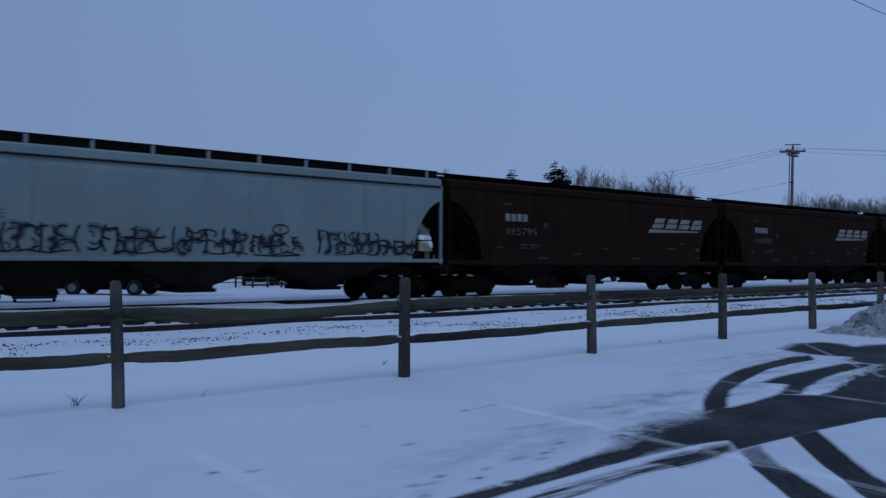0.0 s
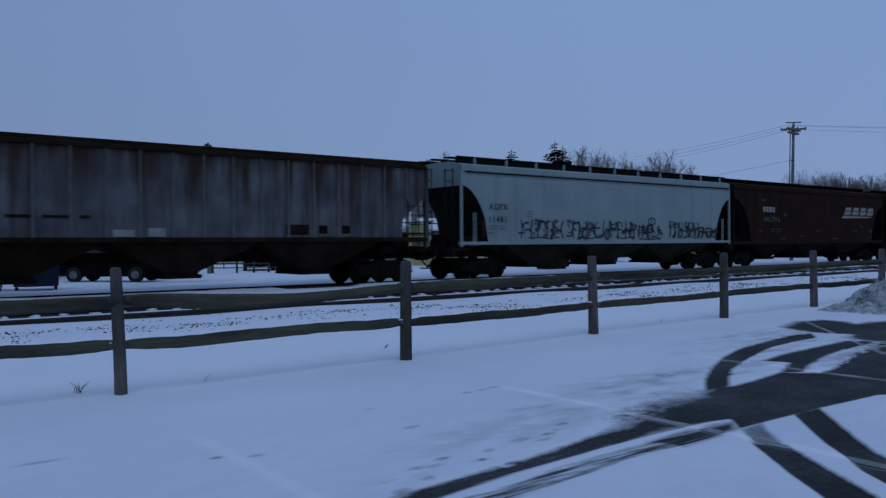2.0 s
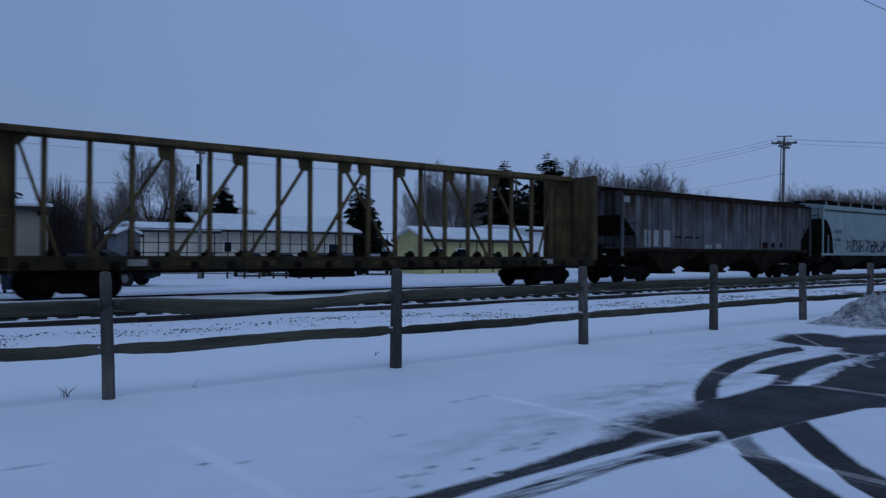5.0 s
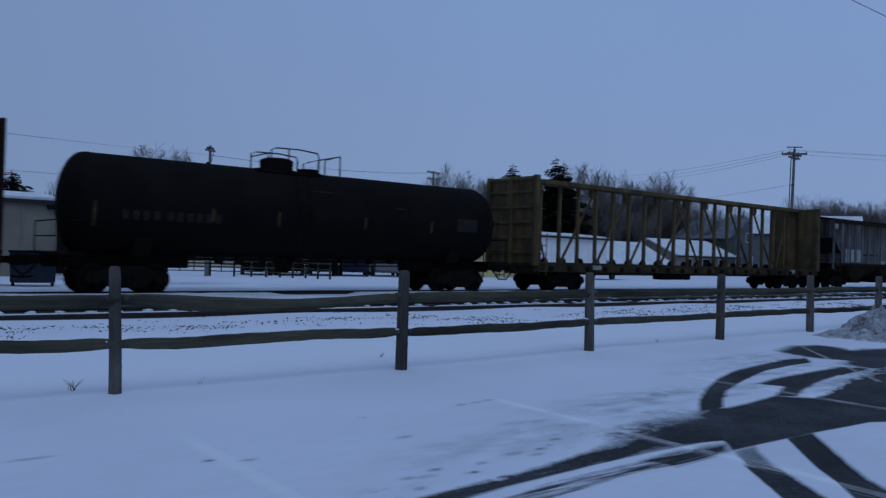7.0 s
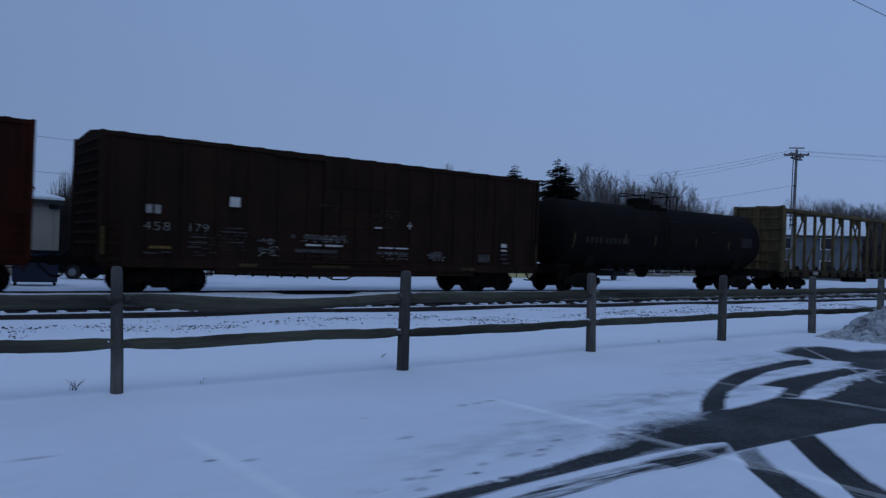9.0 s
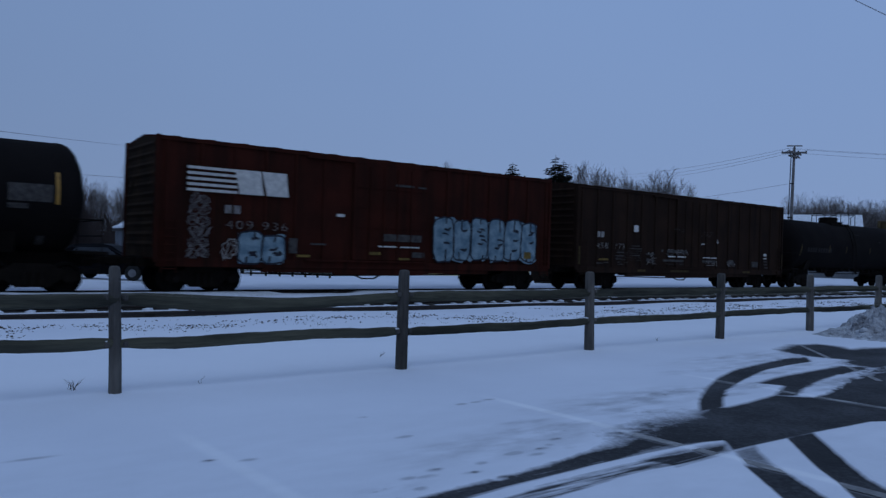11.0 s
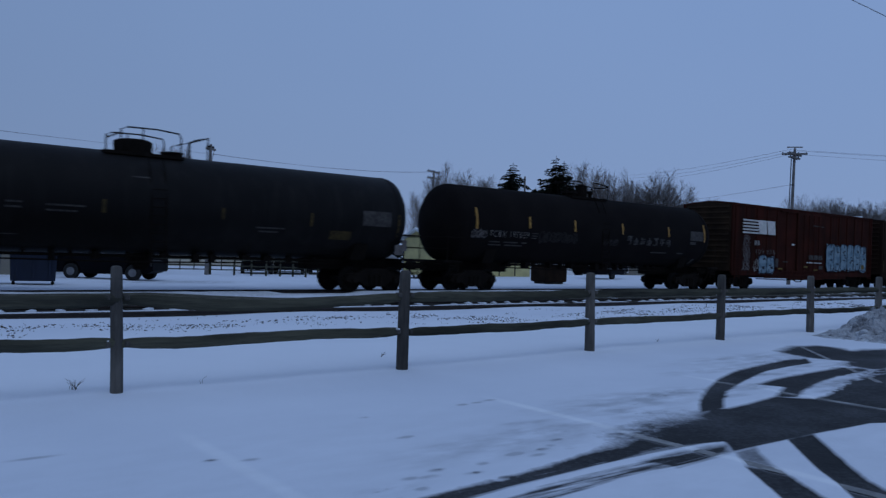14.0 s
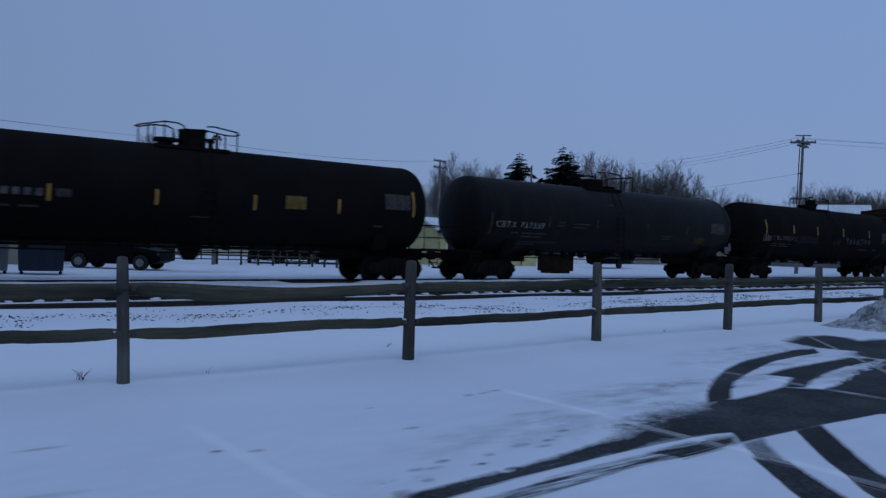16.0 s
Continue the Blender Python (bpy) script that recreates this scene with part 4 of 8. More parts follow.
def build_fence():
    fence = thing("split_rail_fence", "weathered grey-brown two-rail split rail fence standing in snow", "fence")
    rng = random.Random(21)
    for i, (x, y) in enumerate(POSTS):
        bm = bmesh.new()
        z0 = height_at(x, y) - 0.12
        rings = []
        w, lx, ly = (0.044 if i < 3 else 0.056 if i == 3 else 0.063), rng.uniform(-0.02, 0.02), rng.uniform(-0.01, 0.01)
        if i == 2:
            lx = -0.035
        for z, k in ((z0, 1.08), (0.3, 1.04), (0.7, 1.0), (0.98, 0.98), (1.028, 0.93), (1.044, 0.76), (1.050, 0.35)):
            f = max(z, 0)
            ring = []
            for a in range(8):
                ang = math.pi / 4 * a + math.pi / 8
                r = w * k * (1.08 if a % 2 else 1.04) * rng.uniform(0.96, 1.04)
                ring.append((x + lx * f + r * math.cos(ang), y + ly * f + r * math.sin(ang), z))
            rings.append(ring)
        loft(bm, rings)
        post = part("post", bm, wood_mat, fence)
        for z in (0.405, 0.785):
            for sx in (-1, 1):
                bm = boxes((x + lx * z + sx * 0.075 - 0.022, x + lx * z + sx * 0.075 + 0.022, y - 0.05, y + 0.05, z - 0.02, z + 0.03), bevel=0.012)
                part("rail_end", bm, wood_mat, post)
                if z < 0.6 and sx < 0 and i in (2, 3, 4):
                    lump = bmesh.new()
                    cx = x + lx * z + sx * 0.082
                    bmesh.ops.create_icosphere(lump, subdivisions=2, radius=1, matrix=Matrix.Translation((cx, y - 0.01, z + 0.032)) @ Matrix.Diagonal((0.024, 0.040, 0.011, 1)))
                    for v in lump.verts:
                        v.co += Vector((rng.uniform(-1, 1), rng.uniform(-1, 1), rng.uniform(-1, 1))) * 0.003
                    part("snow_cap", lump, snow_mat, post, "lump of snow on the rail end", True)
    for (x0, y0), (x1, y1) in zip(POSTS, POSTS[1:]):
        for z, th in ((0.413 if x1 < 5 else 0.397, 0.047), (0.772, 0.050)):
            bm = bmesh.new()
            rings, n = [], 30
            b1, b2 = rng.uniform(-0.016, 0.010), rng.uniform(-0.006, 0.006)
            if 1.5 < x0 < 2.5:
                b1, b2 = (-0.066, 0.008) if z > 0.6 else (-0.012, 0.014)
            ph = rng.uniform(0, 6)
            offs = [rng.uniform(0.82, 1.15) for _ in range(7)]
            for k in range(n + 1):
                f = k / n
                taper = min(1.0, 0.66 + 5.0 * min(f, 1 - f))
                cx, cy = x0 + (x1 - x0) * f, y0 + (y1 - y0) * f + 0.012 * math.sin(5 * f + ph)
                # the lower rail beside the first post comes down towards it
                cz = z + (0.085 * (1 - f) if -2 < x0 < 0 and z < 0.6 else 0.0) + b1 * math.sin(math.pi * f) + b2 * math.sin(7 * f + ph) * 0.6 + rng.uniform(-0.003, 0.003) + 0.003 * math.sin(19 * f + 2 * ph)
                ring = []
                for a in range(7):
                    ang = 2 * math.pi * a / 7 + 0.3 * ph
                    r = th * taper * (offs[a] + 0.05 * math.sin(9 * f + a * 2 + ph)) * rng.uniform(0.965, 1.035)
                    ring.append((cx, cy + 0.85 * r * math.cos(ang), cz + 1.12 * r * math.sin(ang)))
                rings.append(ring)
            loft(bm, rings)
            part("rail", bm, rail_wood_mat, fence)


build_fence()


def build_snow_mound():
    rng = random.Random(8)
    bm = bmesh.new()

    def heap(u, v):
        x, y = 13.4 + 11.5 * u, 5.45 + 1.45 * v + 0.9 * u * v
        env = max(0.0, math.sin(math.pi * v)) ** 0.7 * min(1, u * 7.0) * min(1, (1 - u) * 5)
        h = env * (0.36 + 0.24 * u) * (0.8 + 0.5 * noise.noise(Vector((x * 0.9, y * 1.1, 0))))
        h += env * (0.24 * abs(noise.noise(Vector((x * 2.6, y * 2.6, 4)))) + 0.22 * noise.noise(Vector((x * 6, y * 6, 9))) + 0.14 * noise.noise(Vector((x * 13, y * 13, 3))) + 0.06 * noise.noise(Vector((x * 29, y * 29, 6))))
        return Vector((x, y, height_at(x, y) - 0.03 + max(h, 0)))

    nx, ny = 240, 56
    grid = [[bm.verts.new(heap(i / nx, j / ny)) for i in range(nx + 1)] for j in range(ny + 1)]
    for j in range(ny):
        for i in range(nx):
            bm.faces.new((grid[j][i], grid[j][i + 1], grid[j + 1][i + 1], grid[j + 1][i]))
    # broken clods of packed snow
    for _ in range(420):
        p = heap(rng.uniform(0.03, 0.7), rng.uniform(0.04, 0.75))
        s = rng.uniform(0.02, 0.07)
        r = bmesh.ops.create_icosphere(bm, subdivisions=1, radius=1, matrix=Matrix.Translation(p) @ Matrix.Diagonal((s, s, s * 0.8, 1)))
        for q in r["verts"]:
            q.co += Vector((rng.uniform(-1, 1), rng.uniform(-1, 1), rng.uniform(-1, 1))) * 0.3 * s
    solid("snow_mound", bm, dirty_snow_mat, "lumpy ploughed heap of dirty snow beside the car park", "snow pile")


build_snow_mound()


# ---------------------------------------------------------------- train parts
NEAR = -1.58                     # the side of a car that faces the camera
WHEEL_R = 0.457
moving_cars = []                 # (car, its middle when the clip starts, its wheelsets)


def wheelset_mesh():
    bm = bmesh.new()
    for side in (-1, 1):
        y = side * 0.76
        prof = [(y - side * 0.075, WHEEL_R + 0.025), (y - side * 0.045, WHEEL_R + 0.025), (y - side * 0.04, WHEEL_R), (y + side * 0.065, WHEEL_R - 0.008), (y + side * 0.065, 0.37), (y + side * 0.02, 0.33), (y + side * 0.02, 0.16), (y + side * 0.07, 0.13), (y + side * 0.07, 0.09), (y - side * 0.075, 0.09)]
        n = 18
        loft(bm, [[(r * math.sin(2 * math.pi * k / n), yy, r * math.cos(2 * math.pi * k / n)) for yy, r in prof] for k in range(n + 1)], close=True, caps=False)
    tube(bm, [(0, -1.05, 0), (0, 1.05, 0)], 0.085, 8)
    return mesh_of("wheelset", bm, wheel_mat)


def truck_mesh():
    bm = bmesh.new()
    for side in (-1, 1):
        y0, y1 = side * 1.00 - 0.09, side * 1.00 + 0.09
        outer = [(-1.20, 0.42), (-1.13, 0.66), (-0.72, 0.70), (-0.45, 0.86), (0.45, 0.86), (0.72, 0.70), (1.13, 0.66), (1.20, 0.42), (0.98, 0.30), (0.72, 0.42), (0.42, 0.20), (-0.42, 0.20), (-0.72, 0.42), (-0.98, 0.30)]
        loft(bm, [[(x, y, z) for x, z in outer] for y in (y0, y1)])
        for sx in (-1, 1):
            tube(bm, [(sx * 0.89, side * 1.08, WHEEL_R), (sx * 0.89, side * 1.20, WHEEL_R)], 0.13, 10)
        for k in (-0.22, 0, 0.22):
            tube(bm, [(k, side * 1.11, 0.27), (k, side * 1.11, 0.62)], 0.085, 8)
    box(bm, -0.20, 0.20, -1.05, 1.05, 0.52, 0.80, 0.02)
    for sx in (-0.55, 0.55):
        box(bm, sx - 0.05, sx + 0.05, -0.85, 0.85, 0.36, 0.48, 0.01)
    return mesh_of("truck", bm, truck_mat)


wheelset_me, truck_me = wheelset_mesh(), truck_mesh()


def coupler_mesh():
    bm = bmesh.new()
    box(bm, 0, 0.62, -0.09, 0.09, 0.74, 0.94, 0.02)
    box(bm, 0.55, 0.82, -0.17, 0.15, 0.68, 1.0, 0.05)
    box(bm, 0.72, 0.93, 0.02, 0.16, 0.72, 0.96, 0.04)
    return mesh_of("coupler", bm, truck_mat)


coupler_me = coupler_mesh()


def running_gear(car, centre, half, trucks, mid=0.0):
    """Trucks with their wheelsets, the couplers and the brake hoses that every car has."""
    wheels = []
    for side in (-1, 1):
        truck = shared("truck", truck_me, car, pose(mid + side * trucks, 0, -MAIN_DROP), "dark three-piece freight truck")
        for a in (-0.89, 0.89):
            wheels.append((shared("wheelset", wheelset_me, truck, pose(a, 0, WHEEL_R)), a))
        shared("coupler", coupler_me, car, pose(mid + side * (half - 0.15), 0, 0, 0, 0, 0 if side > 0 else 180))
        e = mid + side * half
        part("brake_hose", tubes(([(e, -0.35, 0.85), (e + side * 0.22, -0.38, 0.58), (e + side * 0.45, -0.36, 0.36), (e + side * 0.68, -0.3, 0.38)], 0.035)), truck_mat, car)
        part("uncoupling_lever", tubes(([(e, -1.4, 0.95), (e + side * 0.12, -0.6, 0.98), (e + side * 0.4, -0.12, 0.9)], 0.02)), truck_mat, car)
    moving_cars.append((car, centre, wheels))


def ladder_mesh(x, y, z0, z1, w, rungs, r=0.022):
    """A ladder flat against a side, seen from the side."""
    bm = bmesh.new()
    tube(bm, [(x - w / 2, y, z0), (x - w / 2, y, z1)], r, 5)
    tube(bm, [(x + w / 2, y, z0), (x + w / 2, y, z1)], r, 5)
    for k in range(rungs):
        z = z0 + (z1 - z0) * (k + 0.5) / rungs
        tube(bm, [(x - w / 2, y, z), (x + w / 2, y, z)], r * 0.8, 5)
    return bm


def end_ladder(car, e, side, mat, z0, z1):
    """Ladder and rails across a car's open end."""
    bm = bmesh.new()
    for y in (-1.35, -0.85):
        tube(bm, [(e, y, z0), (e, y, z1)], 0.025, 5)
    for k in range(8):
        z = z0 + 0.15 + (z1 - z0 - 0.2) * k / 7
        tube(bm, [(e, -1.35, z), (e, -0.85, z)], 0.018, 5)
    for y in (0.3, 0.9, 1.35):
        tube(bm, [(e, y, z0), (e, y, z0 + (z1 - z0) * 0.62)], 0.03, 5)
    for z in (z0 + 0.55, z0 + 1.0):
        tube(bm, [(e, -1.5, z), (e, 1.5, z)], 0.025, 5)
    part("end_ladder", bm, mat, car)


# ---------------------------------------------------------------- covered hoppers
def end_webs(car, side, half, mat):
    """Upright plates that carry a slope sheet on the centre sill."""
    for y in (-0.55, 0.55):
        bm = bmesh.new()
        loft(bm, [[(side * (half - a), yy, z) for a, z in ((1.55, 1.12), (1.55, 1.6), (1.0, 2.7), (0.75, 3.1), (2.5, 1.4), (2.5, 1.12))] for yy in (y - 0.02, y + 0.02)])
        part("end_web", bm, mat, car)
    part("brake_stand", boxes((side * (half - 0.05) - 0.14, side * (half - 0.05) + 0.14, -0.3, 0.3, 1.12, 1.72), bevel=0.04), mat, car)


def hopper_shell(half, top, roof, foot, cut_z, cut_x, power, side_w):
    """A hopper's body: full-height sides whose lower corners are cut away over the trucks."""
    xs = [-half, -half + 0.05]
    xs += [-half + cut_x * k / 8 for k in range(1, 9)] + [-half + cut_x + 0.03, half - cut_x - 0.03]
    xs += [-half + cut_x + (2 * half - 2 * cut_x) * k / 10 for k in range(1, 10)]
    xs += [half - cut_x * k / 8 for k in range(8, 0, -1)] + [half - 0.05, half]
    rings = []
    for x in sorted(set(round(v, 4) for v in xs)):
        into = min(x + half, half - x)
        if into >= cut_x - 1e-4 and power > 1.01 or into > cut_x + 0.02:
            low = foot
        elif power < 1.01:
            low = cut_z + (2.2 - cut_z) * into / cut_x
        else:
            f = into / cut_x
            low = foot + (cut_z - foot) * (1 - f ** power) ** (1 / power)
        zs = [low + (top - low) * k / 6 for k in range(7)]
        near = [(x, -side_w(z), z) for z in zs]
        over = [(x, side_w(top) * -math.cos(math.pi * k / 8), top + (roof - top) * math.sin(math.pi * k / 8)) for k in range(1, 8)]
        rings.append(near + over + [(x, side_w(z), z) for z in reversed(zs)])
    return loft(bmesh.new(), rings)


def grime_and_shade_below(body, mat):
    """Gives faces that look downward a dark material: road grime and shade in one colour."""
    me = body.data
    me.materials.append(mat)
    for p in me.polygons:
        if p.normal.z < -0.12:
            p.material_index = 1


def hopper_bays(car, xs, foot, mat, width, reach):
    for x in xs:
        bm = bmesh.new()
        loft(bm, [[(x - a, -b, z), (x + a, -b, z), (x + a, b, z), (x - a, b, z)] for a, b, z in ((reach, width, foot + 0.02), (reach * 0.94, width * 0.97, foot - 0.22), (0.55, 0.95, 0.52), (0.50, 0.90, 0.42))])
        bay = part("hopper_bay", bm, mat, car)
        part("outlet_gate", boxes((x - 0.62, x + 0.62, -1.0, 1.0, 0.30, 0.42), bevel=0.015), truck_mat, bay)


def running_board(car, half, z, mat, post_z, step, post_mat):
    for y in (-0.46, 0.46):
        bm = boxes((-half, half, y - 0.16, y + 0.16, z, z + 0.05))
        n = int(2 * half / 2.4)
        for k in range(n):
            x = -half + 0.6 + (2 * half - 1.2) * k / (n - 1)
            box(bm, x - 0.04, x + 0.04, y - 0.16, y + 0.16, post_z - 0.03, z)
        part("running_board", bm, mat, car, "dark steel roof walkway")
    hatch = mesh_of("roof_hatch", boxes((0, 1.9, -0.26, 0.26, post_z - 0.02, z + 0.03), bevel=0.02), mat)
    k = -half + 1.0
    while k < half - 1.9:
        shared("roof_hatch", hatch, car, pose(k, 0, 0))
        k += 2.05


def smooth_hopper(name_label, centre, mat, under_mat, ladder_mat, grey):
    car = thing("covered_hopper_car", name_label, "freight car", group="freight cars")
    half = 9.0 if not grey else 9.25
    wide = lambda z: 1.58 - 0.10 * max(0, (z - 3.6) / 0.75) ** 2 - 0.04 * max(0, (2.0 - z))
    on = lambda x, z: -wide(z)
    top, foot = 4.40 if grey else 4.42, 1.33
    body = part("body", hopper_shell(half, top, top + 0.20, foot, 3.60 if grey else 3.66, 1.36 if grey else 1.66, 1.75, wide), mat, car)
    grime_and_shade_below(body, under_mat)
    for side in (-1, 1):
        # rim under the roof, and the sill that carries the body
        part("side_plate", boxes((-half, half, side * 1.50 - 0.08, side * 1.50 + 0.08, 4.16 if grey else 4.18, top + 0.03), bevel=0.03), mat, car)
        part("side_sill", boxes((-half - 0.1, half + 0.1, side * 1.50 - 0.07, side * 1.50 + 0.07, 1.27 if grey else 1.18, 1.40 if grey else 1.36), bevel=0.02), mat, car)
        part("end_platform", boxes((side * half - 0.4, side * half + 0.45, -1.45, 1.45, 1.06, 1.14), (side * (half + 0.35) - 0.06, side * (half + 0.35) + 0.06, -1.5, 1.5, 0.85, 1.20)), under_mat, car)
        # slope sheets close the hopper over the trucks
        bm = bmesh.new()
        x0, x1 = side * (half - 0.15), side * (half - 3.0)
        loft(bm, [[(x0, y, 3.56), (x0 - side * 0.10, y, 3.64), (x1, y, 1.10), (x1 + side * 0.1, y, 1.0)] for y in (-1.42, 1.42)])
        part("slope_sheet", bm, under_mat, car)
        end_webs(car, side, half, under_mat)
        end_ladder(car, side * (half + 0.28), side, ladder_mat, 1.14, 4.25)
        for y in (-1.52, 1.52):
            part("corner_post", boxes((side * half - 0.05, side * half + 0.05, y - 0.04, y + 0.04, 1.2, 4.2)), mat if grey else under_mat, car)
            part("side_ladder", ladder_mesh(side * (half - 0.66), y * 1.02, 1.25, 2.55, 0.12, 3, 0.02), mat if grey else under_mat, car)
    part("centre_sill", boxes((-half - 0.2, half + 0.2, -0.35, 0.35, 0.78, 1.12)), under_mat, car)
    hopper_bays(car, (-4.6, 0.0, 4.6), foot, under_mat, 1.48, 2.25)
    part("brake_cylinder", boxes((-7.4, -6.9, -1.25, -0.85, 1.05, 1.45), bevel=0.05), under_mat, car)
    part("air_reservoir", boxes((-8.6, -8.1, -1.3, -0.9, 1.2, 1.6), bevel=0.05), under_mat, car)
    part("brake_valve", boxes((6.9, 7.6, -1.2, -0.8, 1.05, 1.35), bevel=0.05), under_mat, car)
    running_board(car, half - 0.1, top + 0.36, under_mat if not grey else truck_mat, top + 0.16, 2.4, mat)
    if grey:
        part("valve_cabinet", boxes((-half + 0.25, -half + 1.0, -0.9, 0.9, 1.12, 1.52), bevel=0.05), truck_mat, car, "dark grimy equipment box under the slope sheet")
        # thin dark strips imitate the shade that the rim's ledge throws on the side
        for y in (-1.585, 1.585):
            part("rim_shade_strip", boxes((-half + 0.2, half - 0.05, y - 0.008, y + 0.008, 4.11, 4.165)), grey_shade_mat, car, "dark strip standing in for the shade below the roof rim")
        # stanchions that hold the walkway show pale against its dark edge
        stanchion = mesh_of("stanchion", boxes((-0.05, 0.05, -0.05, 0.05, 4.38, 4.74), bevel=0.01), mat)
        for k in range(11):
            for y in (-1.27, 1.27):
                shared("stanchion", stanchion, car, pose(-8.35 + 1.71 * k, y, 0))
        for y in (-1.24, 1.24):
            part("roof_edge", boxes((-half, half, y - 0.06, y + 0.06, 4.72, 4.78), (-half, half, y - 0.01, y + 0.02, 4.48, 4.73)), truck_mat, car, "dark roof edge")
    running_gear(car, centre, half + 0.42, half - 1.55)
    return car, on


def build_hoppers():
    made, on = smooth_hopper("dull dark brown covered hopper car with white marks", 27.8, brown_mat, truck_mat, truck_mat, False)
    cars = [(made, 27.8), (None, 46.6), (None, 65.4), (None, 84.2)]
    for i, (car, centre) in enumerate(cars):
        if car is None:
            car, on = smooth_hopper("dull dark brown covered hopper car with white marks", centre, brown_mat, truck_mat, truck_mat, False)
        # the maker's mark and the owner's initials are plain blocks
        bm = bmesh.new()
        for k in range(4):
            x0 = 3.42 + 1.04 * k
            for a, b, lo, hi in ((0.0, 0.84, 2.98, 3.20), (0.16, 0.90, 3.245, 3.46)):
                bm.faces.new([bm.verts.new((x, on(x, z) - 0.012, z)) for x, z in ((x0 + a, lo), (x0 + b, lo), (x0 + b + 0.16, hi), (x0 + a + 0.16, hi))])
        vs = [bm.verts.new((x, on(x, z) - 0.012, z)) for x, z in ((3.12, 2.74), (7.2, 2.84), (7.3, 2.90), (3.28, 2.92))]
        bm.faces.new(vs)
        part("painted_mark", bm, dim_mark_mat, car, "worn white slanted mark over a wedge")
        bars(car, [(-6.15 + 0.33 * k, -5.9 + 0.33 * k, 2.98, 3.28) for k in range(4)], on, dim_mark_mat)
        if i == 0:
            lettering(car, "495795", 0.29, -6.15, 2.42, on, dim_mark_mat, "worn white car number", width=1.75)
        else:
            bars(car, [(-6.15 + 0.3 * k, -5.93 + 0.3 * k, 2.42, 2.70) for k in range(6)], on, faint_mark_mat)
        bars(car, [(-5.3, -4.9, 1.98, 2.05), (-4.75, -4.2, 1.98, 2.05), (-5.3, -4.9, 1.86, 1.92), (-4.75, -4.3, 1.86, 1.92), (-3.95, -3.7, 2.75, 2.95), (-6.2, -5.8, 3.62, 3.70)], on, faint_mark_mat)
        bars(car, [(x, x + w, z, z + 0.07) for x, w, z in ((-6.6, 0.35, 1.86), (-2.1, 0.5, 1.62), (-0.2, 0.5, 1.9), (2.0, 0.6, 1.45), (4.6, 0.7, 1.95), (5.6, 0.5, 2.2), (-4.2, 0.5, 1.45), (6.9, 0.5, 1.5))], on, faint_mark_mat)
        part("tally_sticker", boxes((7.0, 7.3, NEAR - 0.015, NEAR + 0.02, 1.85, 2.05)), faint_mark_mat, car)

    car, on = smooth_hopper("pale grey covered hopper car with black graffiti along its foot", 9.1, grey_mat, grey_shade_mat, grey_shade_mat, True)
    lettering(car, "AGPX", 0.25, -7.86, 2.68, on, dark_mark_mat, "black reporting mark", width=1.0, thin=-0.004)
    lettering(car, "11481", 0.25, -7.92, 2.17, on, dark_mark_mat, "black car number", width=0.98, thin=-0.004)
    bars(car, [(-7.9, -7.45, 2.0, 2.05), (-7.35, -6.95, 2.0, 2.05), (-7.9, -7.5, 1.88, 1.93), (-7.3, -7.0, 1.88, 1.93), (-7.9, -7.6, 1.72, 1.77)], on, spray_tint_mat)
    bars(car, [(-5.75, -5.45, 2.62, 2.66), (-5.75, -5.45, 2.52, 2.56), (-5.75, -5.45, 2.42, 2.46)], on, spray_tint_mat)
    part("route_board", boxes((-8.22, -8.08, NEAR - 0.02, NEAR + 0.05, 1.55, 2.25)), rust_dark_mat, car, "rusty upright plate")
    for x0, x1, z0, z1, n, seed in ((-6.05, -3.80, 1.54, 2.28, 5, 1), (-3.5, -1.1, 1.54, 2.28, 5, 2), (-0.98, 1.42, 1.54, 2.30, 5, 3), (1.46, 3.25, 1.55, 2.12, 5, 4), (3.99, 6.40, 1.56, 2.32, 6, 5), (6.42, 8.15, 1.57, 2.08, 5, 6)):
        open_tag(car, x0, x1, z0, z1, n, on, spray_dark_mat, spray_tint_mat, seed, "black and violet sprayed tag", 0.062)
    bm = bmesh.new()
    ribbon(bm, arc_points(2.55, 2.33, 0.28, 0.16, 0, 6.28, 14), 0.06, on, 0.014)
    ribbon(bm, [(2.5, 2.42), (2.55, 2.25)], 0.06, on, 0.014)
    ribbon(bm, [(1.6, 1.50), (2.4, 1.46), (3.3, 1.50)], 0.05, on, 0.014)
    part("graffiti", bm, spray_dark_mat, car, "small sprayed face-like ring")


build_hoppers()


